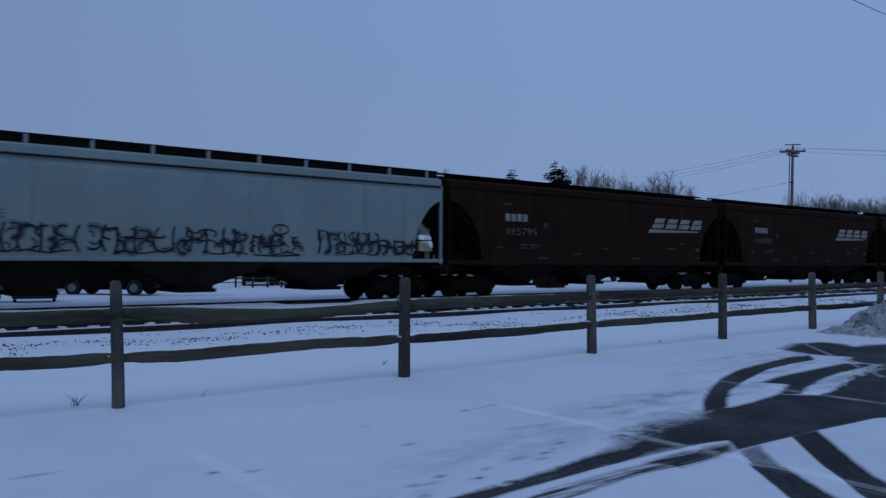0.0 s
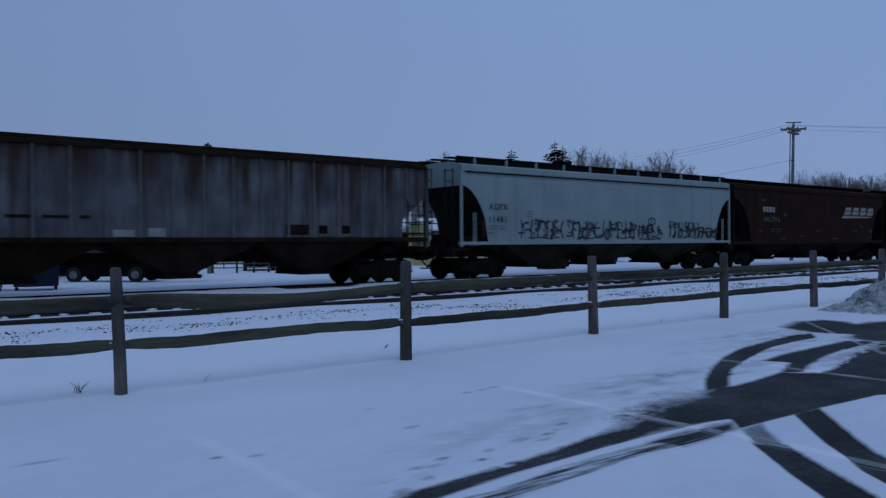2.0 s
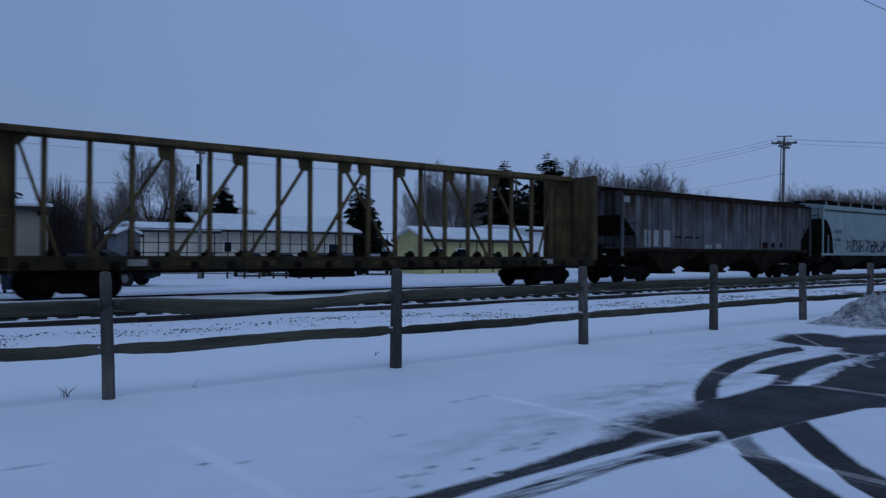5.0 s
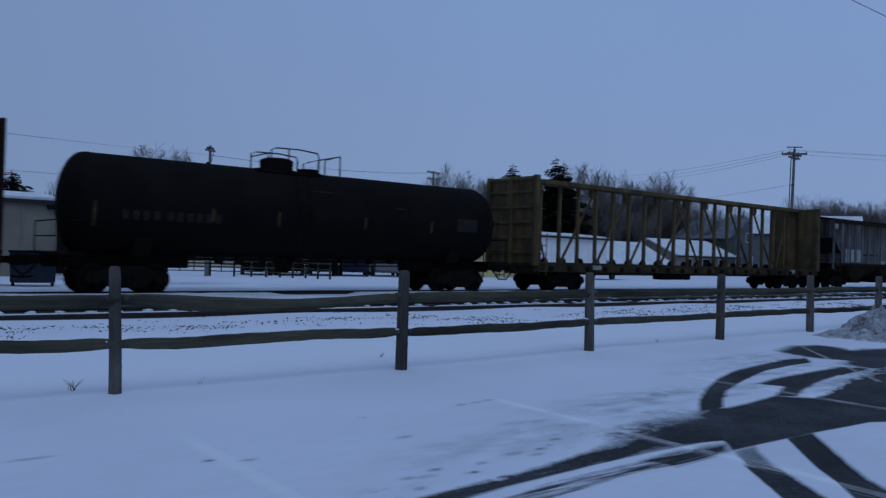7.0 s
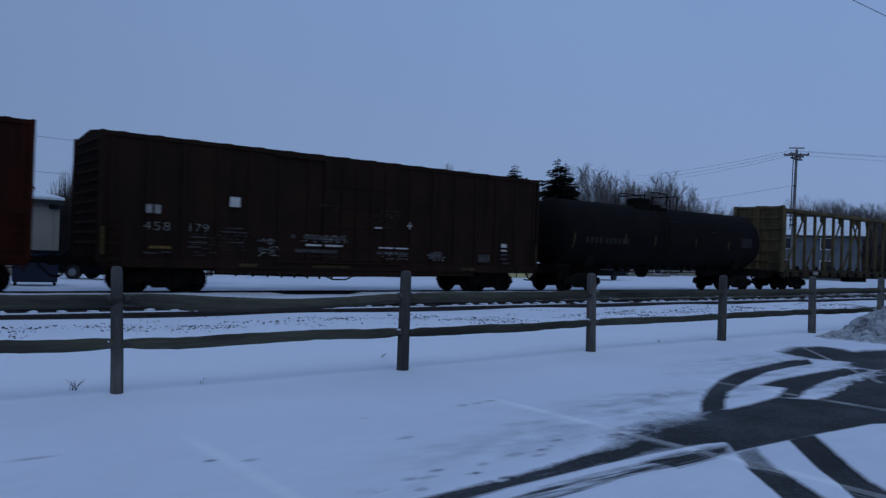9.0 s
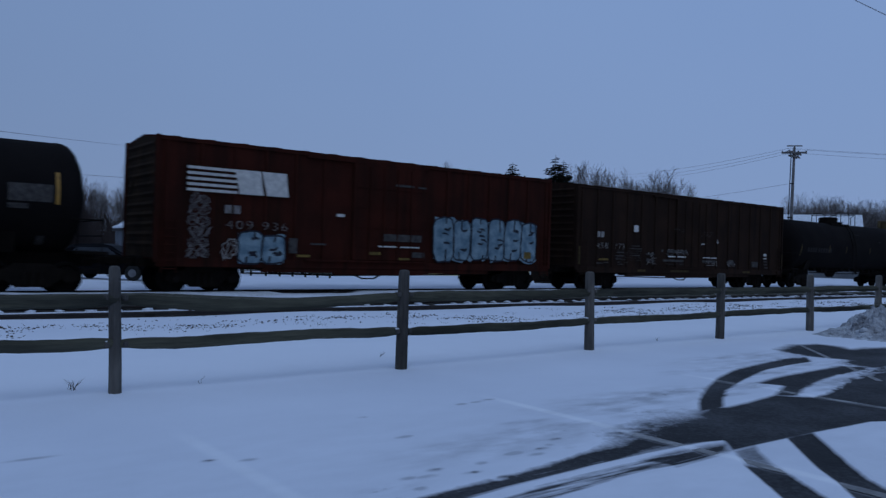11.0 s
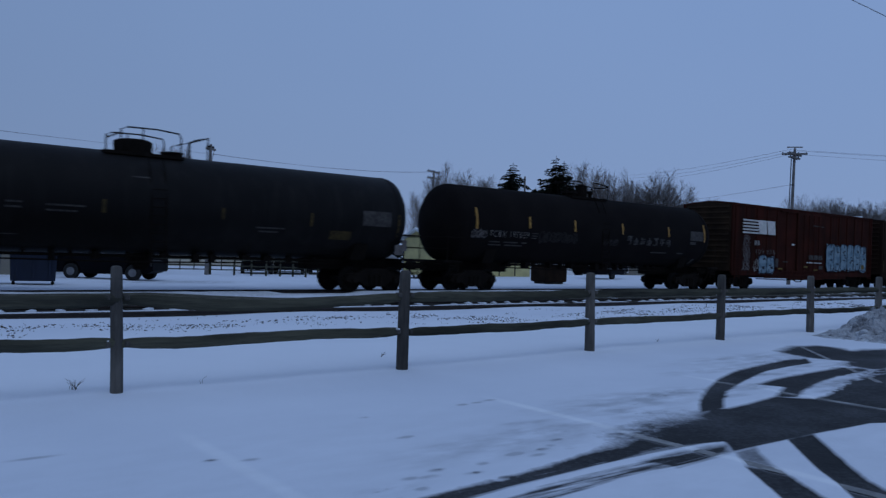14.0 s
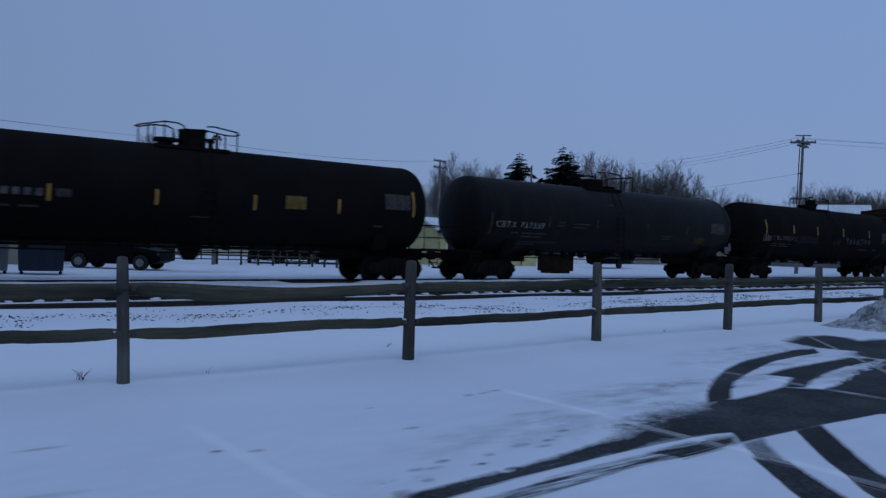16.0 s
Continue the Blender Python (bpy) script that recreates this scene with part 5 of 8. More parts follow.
def build_ribbed_hopper():
    car = thing("ribbed_hopper_car", "rust-streaked grey covered hopper car with ribbed sides", "freight car", group="freight cars")
    half, centre = 9.05, -10.9
    wide = lambda z: 1.52
    on = lambda x, z: NEAR + 0.02
    foot = 1.55
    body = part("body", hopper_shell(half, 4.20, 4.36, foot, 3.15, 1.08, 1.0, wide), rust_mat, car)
    # undersides take dark rust that also holds the shade below the slope
    grime_and_shade_below(body, rust_dark_mat)
    for side in (-1, 1):
        part("side_sill", boxes((-half - 0.05, half + 0.05, side * 1.52 - 0.06, side * 1.52 + 0.06, 1.42, 1.58), bevel=0.02), rust_dark_mat, car)
        part("side_plate", boxes((-half, half, side * 1.54 - 0.06, side * 1.54 + 0.06, 4.12, 4.26), bevel=0.02), rust_dark_mat, car, "dark rim under the roof")
        part("end_platform", boxes((side * half - 0.5, side * half + 0.5, -1.5, 1.5, 1.10, 1.18), (side * (half + 0.42) - 0.06, side * (half + 0.42) + 0.06, -1.5, 1.5, 0.85, 1.25)), truck_mat, car)
        bm = bmesh.new()
        x0, x1 = side * (half - 0.1), side * (half - 2.6)
        loft(bm, [[(x0, y, 3.12), (x0 - side * 0.12, y, 3.22), (x1, y, 1.25), (x1 + side * 0.12, y, 1.15)] for y in (-1.40, 1.40)])
        part("slope_sheet", bm, rust_dark_mat, car)
        end_webs(car, side, half, rust_dark_mat)
        if side > 0:
            part("valve_cabinet", boxes((half - 1.25, half - 0.75, -1.0, 1.0, 1.15, 1.62), bevel=0.05), rust_dark_mat, car, "dark grimy equipment box under the slope sheet")
        end_ladder(car, side * (half + 0.38), side, truck_mat, 1.18, 4.2)
        for y in (-1.53, 1.53):
            part("corner_post", boxes((side * half - 0.06, side * half + 0.06, y - 0.05, y + 0.05, 1.2, 4.2)), rust_mat, car)
        part("side_ladder", ladder_mesh(side * (half - 0.5), NEAR, 0.9, 2.9, 0.75, 6), rust_dark_mat, car)
    x = -half + 0.75
    rib = boxes((-0.03, 0.03, -0.05, 0.05, 1.56, 4.14), bevel=0.012)
    short = boxes((-0.03, 0.03, -0.05, 0.05, 3.0, 4.14), bevel=0.012)
    rib_me, short_me = mesh_of("rib", rib, rib_mat), mesh_of("rib", short, rib_mat)
    for k in range(18):
        x = -half + 0.95 + k * (2 * half - 1.9) / 17
        me = rib_me if abs(x) < half - 1.75 else short_me
        shared("rib", me, car, pose(x, -1.55, 0))
        shared("rib", me, car, pose(x, 1.55, 0))
    part("centre_sill", boxes((-half - 0.2, half + 0.2, -0.35, 0.35, 0.78, 1.12)), truck_mat, car)
    hopper_bays(car, (-4.7, 0.0, 4.7), foot, rust_dark_mat, 1.46, 2.3)
    running_board(car, half + 0.55, 4.46, truck_mat, 4.32, 2.4, truck_mat)
    for y in (-1.1, 1.1):
        part("roof_edge_walk", boxes((-half, half, y - 0.15, y + 0.15, 4.26, 4.40)), rust_dark_mat, car)
    part("brake_cylinder", boxes((-7.9, -7.3, -1.3, -0.85, 1.05, 1.5), bevel=0.05), truck_mat, car)
    part("air_reservoir", boxes((7.2, 7.8, -1.3, -0.85, 1.0, 1.4), bevel=0.05), truck_mat, car)
    for x0, x1 in ((-7.38, -6.90), (-6.62, -6.10), (-5.83, -5.18)):
        part("repaint_panel", boxes((x0, x1, -1.535, -1.50, 1.66, 2.48)), patch_mat, car, "pale repainted panel")
    for x0 in (4.38, 5.28):
        frame_ = part("inspection_hatch", boxes((x0, x0 + 0.52, -1.54, -1.50, 1.62, 2.06)), rust_mat, car, "framed hatch")
        part("hatch_opening", boxes((x0 + 0.09, x0 + 0.43, -1.546, -1.50, 1.70, 1.98)), truck_mat, frame_, "dark opening")
    part("stencil_panel", boxes((3.25, 4.1, -1.535, -1.50, 1.66, 2.0)), rust_dark_mat, car, "dark stencil panel")
    bars(car, [(-4.95, -4.25, 2.12, 2.20), (-4.05, -3.3, 2.12, 2.20), (-3.1, -2.8, 2.12, 2.20)], lambda x, z: -1.53, rust_dark_mat)
    bars(car, [(-8.95, -8.5, 3.75, 4.05)], lambda x, z: -1.53, patch_mat, "pale stencil patch")
    part("placard", boxes((-1.2, -0.7, -1.535, -1.50, 1.6, 1.85)), patch_mat, car)
    part("placard", boxes((-2.2, -1.6, -1.535, -1.50, 1.6, 1.8)), patch_mat, car)
    running_gear(car, centre, half + 0.5, half - 1.55)


build_ribbed_hopper()


# ---------------------------------------------------------------- centre-beam flat car
def build_centrebeam():
    car = thing("centrebeam_flat_car", "empty weathered yellow centre-beam lumber flat car", "freight car", group="freight cars")
    half, centre = 12.2, -34.05
    part("deck", boxes((-half, half, -1.42, 1.42, 0.95, 1.10), (-half, half, -0.35, 0.35, 0.62, 0.97)), deck_mat, car)
    for side in (-1, 1):
        part("side_sill", boxes((-half, half, side * 1.45 - 0.06, side * 1.45 + 0.06, 0.74, 1.14), bevel=0.02), deck_mat, car, "grimy dark side sill")
        e = side * (half - 0.12)
        sheet = part("bulkhead", boxes((e - 0.05, e + 0.05, -1.5, 1.5, 1.05, 4.82)), yellow_mat, car, "ribbed yellow end bulkhead")
        for y in (-1.48, 0.0, 1.48):
            part("bulkhead_post", boxes((e - 0.10 if side > 0 else e - 0.20, e + 0.20 if side > 0 else e + 0.10, y - 0.10, y + 0.10, 1.0, 4.85), bevel=0.03), yellow_mat, sheet)
        for z in (1.55, 2.2, 2.85, 3.5, 4.15, 4.72):
            part("bulkhead_rib", boxes((min(e, e + side * 0.15), max(e, e + side * 0.15), -1.4, 1.4, z - 0.06, z + 0.06), bevel=0.02), yellow_mat, sheet)
    part("top_chord", boxes((-half + 0.2, half - 0.2, -0.36, 0.36, 4.64, 4.86), bevel=0.03), yellow_mat, car, "broad yellow top beam")
    post = mesh_of("post", boxes((-0.075, 0.075, -0.08, 0.08, 1.10, 4.64), bevel=0.02), yellow_mat)
    xs = [0.84 + 1.25 * k for k in range(-9, 9)]
    for x in xs:
        shared("post", post, car, pose(x, 0, 0))
    runs = [(xs[8 + 2 * k], 1) for k in range(4)] + [(xs[9 - 2 * k], -1) for k in range(4)]
    for x, s in runs:
        x1 = x + s * 2.36
        part("diagonal_brace", tubes(([(x + s * 0.1, 0, 4.56), (x1, 0, 1.15)], 0.065), sides=6), yellow_mat, car)
        part("gusset", loft(bmesh.new(), [[(x, y, 4.63), (x + s * 0.46, y, 4.63), (x + s * 0.40, y, 4.28), (x, y, 4.20)] for y in (-0.09, 0.09)]), yellow_mat, car)
        part("gusset", loft(bmesh.new(), [[(x1 + s * 0.12, y, 1.1), (x1 - s * 0.16, y, 1.1), (x1 - s * 0.10, y, 1.3), (x1 + s * 0.06, y, 1.33)] for y in (-0.09, 0.09)]), yellow_mat, car)
    for s in (-1, 1):
        # a closed web stiffens the beam where it meets the bulkhead, and a thin brace leans back to it
        part("web_plate", boxes((min(s * 11.16, s * 12.1), max(s * 11.16, s * 12.1), -0.05, 0.05, 1.08, 4.66)), yellow_mat, car, "closed steel web beside the bulkhead")
        part("web_stiffener", boxes((s * 11.2 - 0.05, s * 11.2 + 0.05, -0.12, 0.12, 1.08, 4.66), bevel=0.015), yellow_mat, car)
        part("diagonal_brace", tubes(([(s * 11.08, 0, 4.42), (s * 10.02, 0, 1.15)], 0.05), sides=6), yellow_mat, car)
        part("gusset", loft(bmesh.new(), [[(s * 11.2, y, 4.63), (s * 10.82, y, 4.63), (s * 11.0, y, 4.40), (s * 11.2, y, 4.30)] for y in (-0.09, 0.09)]), yellow_mat, car)
    winch = mesh_of("winch", boxes((-0.12, 0.12, -0.07, 0.05, -0.14, 0.08), bevel=0.03), truck_mat)
    for k in range(20):
        shared("winch", winch, car, pose(-half + 1.0 + k * (2 * half - 2) / 19, -1.55, 0.92))
    strap = mesh_of("strap_winch", boxes((-0.22, 0.22, -0.10, 0.06, 1.06, 1.28), (-0.06, 0.10, -0.14, 0.10, 1.1, 1.36), bevel=0.03), truck_mat)
    for x in xs:
        shared("strap_winch", strap, car, pose(x + 0.5, 1.42, 0))
    plate = mesh_of("reflector", boxes((-0.28, 0.28, -0.012, 0.012, -0.10, 0.10)), dim_mark_mat)
    shared("reflector", plate, car, pose(half - 3.1, -1.525, 0.96), "pale plate on the sill")
    shared("reflector", plate, car, pose(-half + 4.0, -1.525, 0.96))
    bars(car, [(-half + 5 + 2.4 * k, -half + 6.1 + 2.4 * k, 0.86, 1.02) for k in range(6)], lambda x, z: -1.51, old_tape_mat)
    part("end_ladder", ladder_mesh(-half + 0.45, -1.56, 0.6, 2.4, 0.42, 5), yellow_mat, car)
    part("tool_box", boxes((-2.8, -0.4, -1.1, -0.5, 0.42, 0.80), bevel=0.03), truck_mat, car)
    running_gear(car, centre, half + 0.1, 9.75)


build_centrebeam()


# ---------------------------------------------------------------- tank cars
def tank_shell(half, r, zc, head):
    prof = []
    for k in range(7):
        a = math.pi / 2 * k / 6
        prof.append((-half + head - head * math.cos(a), max(r * math.sin(a), 0.02)))
    prof += [(-half / 2, r), (0, r), (half / 2, r)]
    prof += [(-x, rr) for x, rr in reversed(prof[:7])]
    n = 40
    return loft(bmesh.new(), [[(x, rr * math.sin(2 * math.pi * k / n), zc + rr * math.cos(2 * math.pi * k / n)) for k in range(n)] for x, rr in prof])


def tank_car(label, centre, half, mat, tape_mat, tapes, dome_x, big_dome, left=0.0, right=0.0, rise=0.0, dome_r=0.29):
    car = thing("tank_car", label, "freight car", group="freight cars")
    # marks are placed from the nominal middle; the shell may end short of half on either side
    mid, half = (left - right) / 2, half - (left + right) / 2
    r, zc = 1.54 + rise, 2.56 + rise
    on = lambda x, z: -math.sqrt(max(r * r - (z - zc) ** 2, 0.2))
    part("tank", tank_shell(half, r, zc, 0.62), mat, car, "", True, Matrix.Translation((mid, 0, 0)))
    for x in (mid - half + 0.75, mid + half - 0.75):
        n, band = 32, bmesh.new()
        loft(band, [[(xx, rr * math.sin(2 * math.pi * k / n), zc + rr * math.cos(2 * math.pi * k / n)) for xx, rr in ((x - 0.03, r + 0.002), (x + 0.03, r + 0.002), (x + 0.03, r + 0.014), (x - 0.03, r + 0.014))] for k in range(n + 1)], caps=False)
        part("weld_band", band, mat, car)
    for side in (-1, 1):
        e = mid + side * (half + 0.35)
        part("stub_sill", boxes((min(e, e - side * 4.2), max(e, e - side * 4.2), -0.32, 0.32, 0.66, 1.08), bevel=0.02), truck_mat, car)
        part("end_platform", boxes((e - 0.75, e + 0.12, -1.5, 1.5, 1.02, 1.10)) if side > 0 else boxes((e - 0.12, e + 0.75, -1.5, 1.5, 1.02, 1.10)), truck_mat, car)
        rail = bmesh.new()
        tube(rail, [(e - side * 0.05, -1.45, 1.1), (e - side * 0.05, -1.45, 2.0), (e - side * 0.05, 1.45, 2.0), (e - side * 0.05, 1.45, 1.1)], 0.022, 5)
        tube(rail, [(e - side * 0.05, -1.45, 1.55), (e - side * 0.05, 1.45, 1.55)], 0.02, 5)
        tube(rail, [(e - side * 0.05, -1.45, 2.0), (e - side * 0.95, -1.50, 2.0)], 0.02, 5)
        part("end_handrail", rail, truck_mat, car)
        saddle = bmesh.new()
        x = mid + side * (half - 2.15)
        loft(saddle, [[(x - 0.28, y, z) for y, z in ((-1.25, 1.60), (-1.0, 1.02), (1.0, 1.02), (1.25, 1.60))], [(x + 0.28, y, z) for y, z in ((-1.25, 1.60), (-1.0, 1.02), (1.0, 1.02), (1.25, 1.60))]])
        part("saddle", saddle, truck_mat, car)
        part("corner_step", ladder_mesh(e - side * 0.35, -1.5, 0.45, 1.05, 0.4, 2), truck_mat, car)
    # walkway, dome, valves and rails on the crown
    top = zc + r
    d = dome_x
    part("crown_platform", boxes((d - 1.4, d + 1.0, -0.75, 0.75, top - 0.14, top - 0.04)), truck_mat, car)
    if big_dome:
        part("valve_housing", tubes(([(d, 0, top - 0.1), (d, 0, top + 0.50), (d, 0, top + 0.54), (d, 0, top + 0.57)], [dome_r, dome_r, dome_r * 1.08, dome_r * 0.76]), sides=14), truck_mat, car)
        part("manway", tubes(([(d - 0.85, 0, top - 0.1), (d - 0.85, 0, top + 0.10), (d - 0.85, 0, top + 0.13), (d - 0.85, 0, top + 0.22)], [0.26, 0.26, 0.42, 0.38]), sides=12), truck_mat, car)
        part("vent_valve", tubes(([(d + 0.62, 0, top - 0.1), (d + 0.62, 0, top + 0.2), (d + 0.62, 0, top + 0.22), (d + 0.62, 0, top + 0.34)], [0.09, 0.09, 0.15, 0.15]), sides=8), truck_mat, car)
    else:
        part("valve_housing", tubes(([(d - 0.36, 0, top - 0.1), (d - 0.36, 0, top + 0.34), (d - 0.36, 0, top + 0.40)], [0.56, 0.58, 0.46]), sides=16), truck_mat, car)
        part("manway", tubes(([(d + 0.86, 0, top - 0.1), (d + 0.86, 0, top + 0.08), (d + 0.86, 0, top + 0.13)], [0.34, 0.34, 0.38]), sides=12), truck_mat, car)
    for y in ((-0.5, 0.5) if big_dome else (-0.8, 0.8)):
        if big_dome:
            # posts of the level loops round the manway and the valve housing
            for px, h in ((d - 1.55, 0.56), (d - 1.05, 0.68), (d - 0.45, 0.62), (d + 1.32, 0.58)):
                part("crown_handrail", tubes(([(px, y, top - 0.2), (px, y, top + h)], 0.024), sides=5), truck_mat, car)
            continue
        part("crown_handrail", tubes(([(d - 0.95, y, top - 0.1), (d - 0.95, y, top + 0.60), (d - 0.75, y, top + 0.68), (d + 0.1, y, top + 0.70), (d + 0.80, y, top + 0.64), (d + 0.86, y, top + 0.5), (d + 0.86, y, top - 0.1)], 0.026), sides=6), truck_mat, car)
        part("crown_handrail", tubes(([(d + 1.10, y, top - 0.1), (d + 1.10, y, top + 0.42), (d + 1.30, y, top + 0.5), (d + 1.72, y, top + 0.62), (d + 1.72, y, top - 0.1)], 0.026), sides=6), truck_mat, car)
        part("crown_handrail", tubes(([(d - 0.3, y, top - 0.1), (d - 0.3, y, top + 0.68)], 0.022), sides=5), truck_mat, car)
    if big_dome:
        part("crown_handrail", tubes(([(d - 0.40, -0.5, top + 0.30), (d - 0.45, -0.5, top + 0.60), (d - 0.62, -0.5, top + 0.67), (d - 1.05, -0.5, top + 0.68), (d - 1.55, -0.5, top + 0.56), (d - 1.72, -0.3, top + 0.54), (d - 1.72, 0.3, top + 0.54), (d - 1.55, 0.5, top + 0.56), (d - 1.05, 0.5, top + 0.68), (d - 0.62, 0.5, top + 0.67), (d - 0.45, 0.5, top + 0.60), (d - 0.40, 0.5, top + 0.30)], 0.026), sides=6), truck_mat, car)
        part("crown_handrail", tubes(([(d + 0.30, -0.5, top + 0.66), (d + 0.55, -0.5, top + 0.68), (d + 1.32, -0.5, top + 0.58), (d + 1.50, -0.2, top + 0.55), (d + 1.50, 0.2, top + 0.55), (d + 1.32, 0.5, top + 0.58), (d + 0.55, 0.5, top + 0.68), (d + 0.30, 0.5, top + 0.66)], 0.026), sides=6), truck_mat, car)
    else:
        for rx, h in ((d - 0.95, 0.50), (d + 1.72, 0.62)):
            part("crown_handrail", tubes(([(rx, -0.8, top + h), (rx, 0.8, top + h)], 0.024), sides=5), truck_mat, car)
    lad = bmesh.new()
    for x in (d - 0.22, d + 0.22):
        tube(lad, [(x, -1.62, 0.75), (x, -1.60, 2.6), (x, -1.35, 3.5), (x, -0.98, top - 0.05)], 0.022, 5)
    for k in range(9):
        z = 0.9 + 0.26 * k
        tube(lad, [(d - 0.22, -1.61, z), (d + 0.22, -1.61, z)], 0.016, 5)
    part("side_ladder", lad, truck_mat, car)
    part("bottom_outlet", tubes(([(d, 0, 1.1), (d, 0, 0.72), (d, 0, 0.55)], [0.45, 0.3, 0.18]), sides=10), truck_mat, car)
    part("underside_pipe", tubes(([(-half + 3.2, -0.55, 0.98), (half - 3.2, -0.55, 0.98)], 0.05)), truck_mat, car)
    rig = bmesh.new()
    rng = random.Random(int(-centre))
    x = mid - half + 3.6
    while x < mid + half - 3.6:
        drop, w = rng.uniform(0.10, 0.26), rng.uniform(0.05, 0.30)
        box(rig, x, x + w, -0.75 + rng.uniform(-0.1, 0.2), -0.45, 1.06 - drop, 1.10, 0.01)
        x += w + rng.uniform(0.25, 0.9)
    tube(rig, [(mid - half + 3.0, -0.8, 0.86), (mid - 1.0, -0.8, 0.80), (mid + 1.5, -0.8, 0.83), (mid + half - 3.0, -0.8, 0.88)], 0.025, 5)
    tagged(part("underside_rigging", rig, truck_mat, car, "brake rods and brackets below the tank"), kind="stuff")
    for x, z0, z1 in tapes:
        bm = bmesh.new()
        ribbon(bm, [(x, z0 + (z1 - z0) * k / 4) for k in range(5)], 0.10, on, 0.012)
        part("reflective_tape", bm, tape_mat, car, "vertical strip of amber reflective tape")
    running_gear(car, centre, half + 0.5, half - (1.75 if half < 8.6 else 1.40), mid)
    return car, on


def build_tanks():
    tapes = [(-7.86, 1.86, 2.58), (-4.38, 2.16, 2.58), (-2.14, 2.12, 2.57), (1.21, 2.14, 2.58), (4.16, 2.14, 2.55), (7.7, 1.9, 2.6)]
    car, on = tank_car("black grimy tank car with faint markings", -55.9, 8.52, tank_mat, old_tape_mat, tapes, -1.2, False, 0.0, 0.75)
    bars(car, [(-7.1 + 0.3 * k, -6.9 + 0.3 * k, 2.1, 2.38) for k in range(4)] + [(-5.8 + 0.3 * k, -5.6 + 0.3 * k, 2.1, 2.38) for k in range(6)], on, ghost_mark_mat)
    bars(car, [(-0.8, 0.0, 3.35, 3.39), (2.5, 3.0, 2.95, 2.99)], on, ghost_mark_mat)
    bars(car, [(5.4, 6.4, 2.25, 2.75)], on, ghost_mark_mat, "pale stencilled data panel", "data_panel")

    tapes = [(-7.98, 2.38, 3.23), (-5.06, 2.53, 3.01), (-2.28, 2.51, 3.01), (0.96, 2.52, 3.02), (4.48, 2.54, 3.02), (7.52, 2.37, 3.26)]
    car, on = tank_car("black tank car with amber reflectors and silver scrawls", -112.15, 8.85, tank_mat, reflector_mat, tapes, -0.22, True, -0.16, 0.40, 0.06)
    lettering(car, "TCBX 197659", 0.27, -7.28, 2.10, on, dim_mark_mat, "white reporting mark and number", width=2.2)
    bars(car, [(-7.2, -6.6, 1.88, 1.93), (-6.4, -5.6, 1.88, 1.93), (-5.4, -5.1, 1.88, 1.93), (-7.2, -6.5, 1.76, 1.81), (-6.3, -5.3, 1.76, 1.81)], on, faint_mark_mat)
    bars(car, [(-4.9, -4.55, 2.3, 2.34), (-4.9, -4.55, 2.2, 2.24), (-4.9, -4.6, 2.1, 2.14)], on, faint_mark_mat)
    scrawl(car, -4.45, -2.1, 1.98, 2.45, 7, on, ghost_mark_mat, ghost_mark_mat, 31, "faint silver sprayed tag", 0.05, False)
    scrawl(car, -8.2, -7.4, 2.05, 2.35, 3, on, worn_spray_mat, faint_mark_mat, 32, "white scrawl", 0.035, False)
    glyph_row(car, 1.25, 4.75, 2.08, 2.42, 7, on, faint_mark_mat, 33, "row of worn silver scrawled signs", 0.05)
    scrawl(car, -0.3, 0.7, 1.98, 2.30, 3, on, ghost_mark_mat, ghost_mark_mat, 36, "nearly worn-off scrawl", 0.05, False)
    bars(car, [(6.3, 7.4, 2.42, 2.9), (6.3, 6.8, 2.22, 2.36)], on, faint_mark_mat, "pale stencilled data panel", "data_panel")
    bars(car, [(3.4, 4.6, 1.72, 1.77), (5.5, 6.0, 1.72, 1.78), (7.1, 7.3, 1.25, 1.5)], on, faint_mark_mat)

    tapes = [(-8.78, 1.77, 2.63), (-5.52, 2.15, 2.65), (-2.50, 2.21, 2.59), (1.05, 2.2, 2.56), (4.17, 2.13, 2.58), (7.75, 1.9, 2.7)]
    car, on = tank_car("dusty black tank car with white reporting mark", -131.6, 9.5, tank_dusty_mat, old_tape_mat, tapes, -0.95, False, -0.1, 1.0, 0.03)
    lettering(car, "CBTX", 0.255, -8.53, 2.075, on, mark_mat, "white reporting mark", 0.02, width=1.09)
    lettering(car, "737359", 0.255, -7.21, 2.075, on, mark_mat, "white car number", 0.02, width=1.38)
    bars(car, [(-7.6, -7.2, 1.84, 1.90), (-7.0, -6.4, 1.84, 1.90), (-6.3, -5.6, 1.84, 1.90), (-7.0, -6.4, 1.70, 1.76), (-6.3, -5.8, 1.70, 1.76), (-7.0, -4.6, 1.50, 1.53), (-7.0, -6.0, 1.40, 1.44)], on, faint_mark_mat)
    bars(car, [(-5.0, -4.6, 2.36, 2.41), (-5.0, -4.6, 2.22, 2.27), (-4.0, -3.0, 2.33, 2.38), (-4.0, -3.2, 2.18, 2.23), (-1.7, -1.2, 3.30, 3.34), (2.2, 3.2, 1.98, 2.03), (2.3, 3.0, 1.86, 1.91)], on, faint_mark_mat)
    bars(car, [(6.2, 7.4, 2.25, 2.78)], on, faint_mark_mat, "pale stencilled data panel", "data_panel")
    bars(car, [(4.95, 5.8, 1.72, 2.02)], on, old_tape_mat, "soiled yellow placard", "placard")
    part("torn_sheet", boxes((7.7, 8.05, -1.45, -1.40, 1.25, 1.62), (8.0, 8.2, -1.46, -1.42, 1.4, 1.8)), worn_spray_mat, car, "pale torn sheet on the end rail")

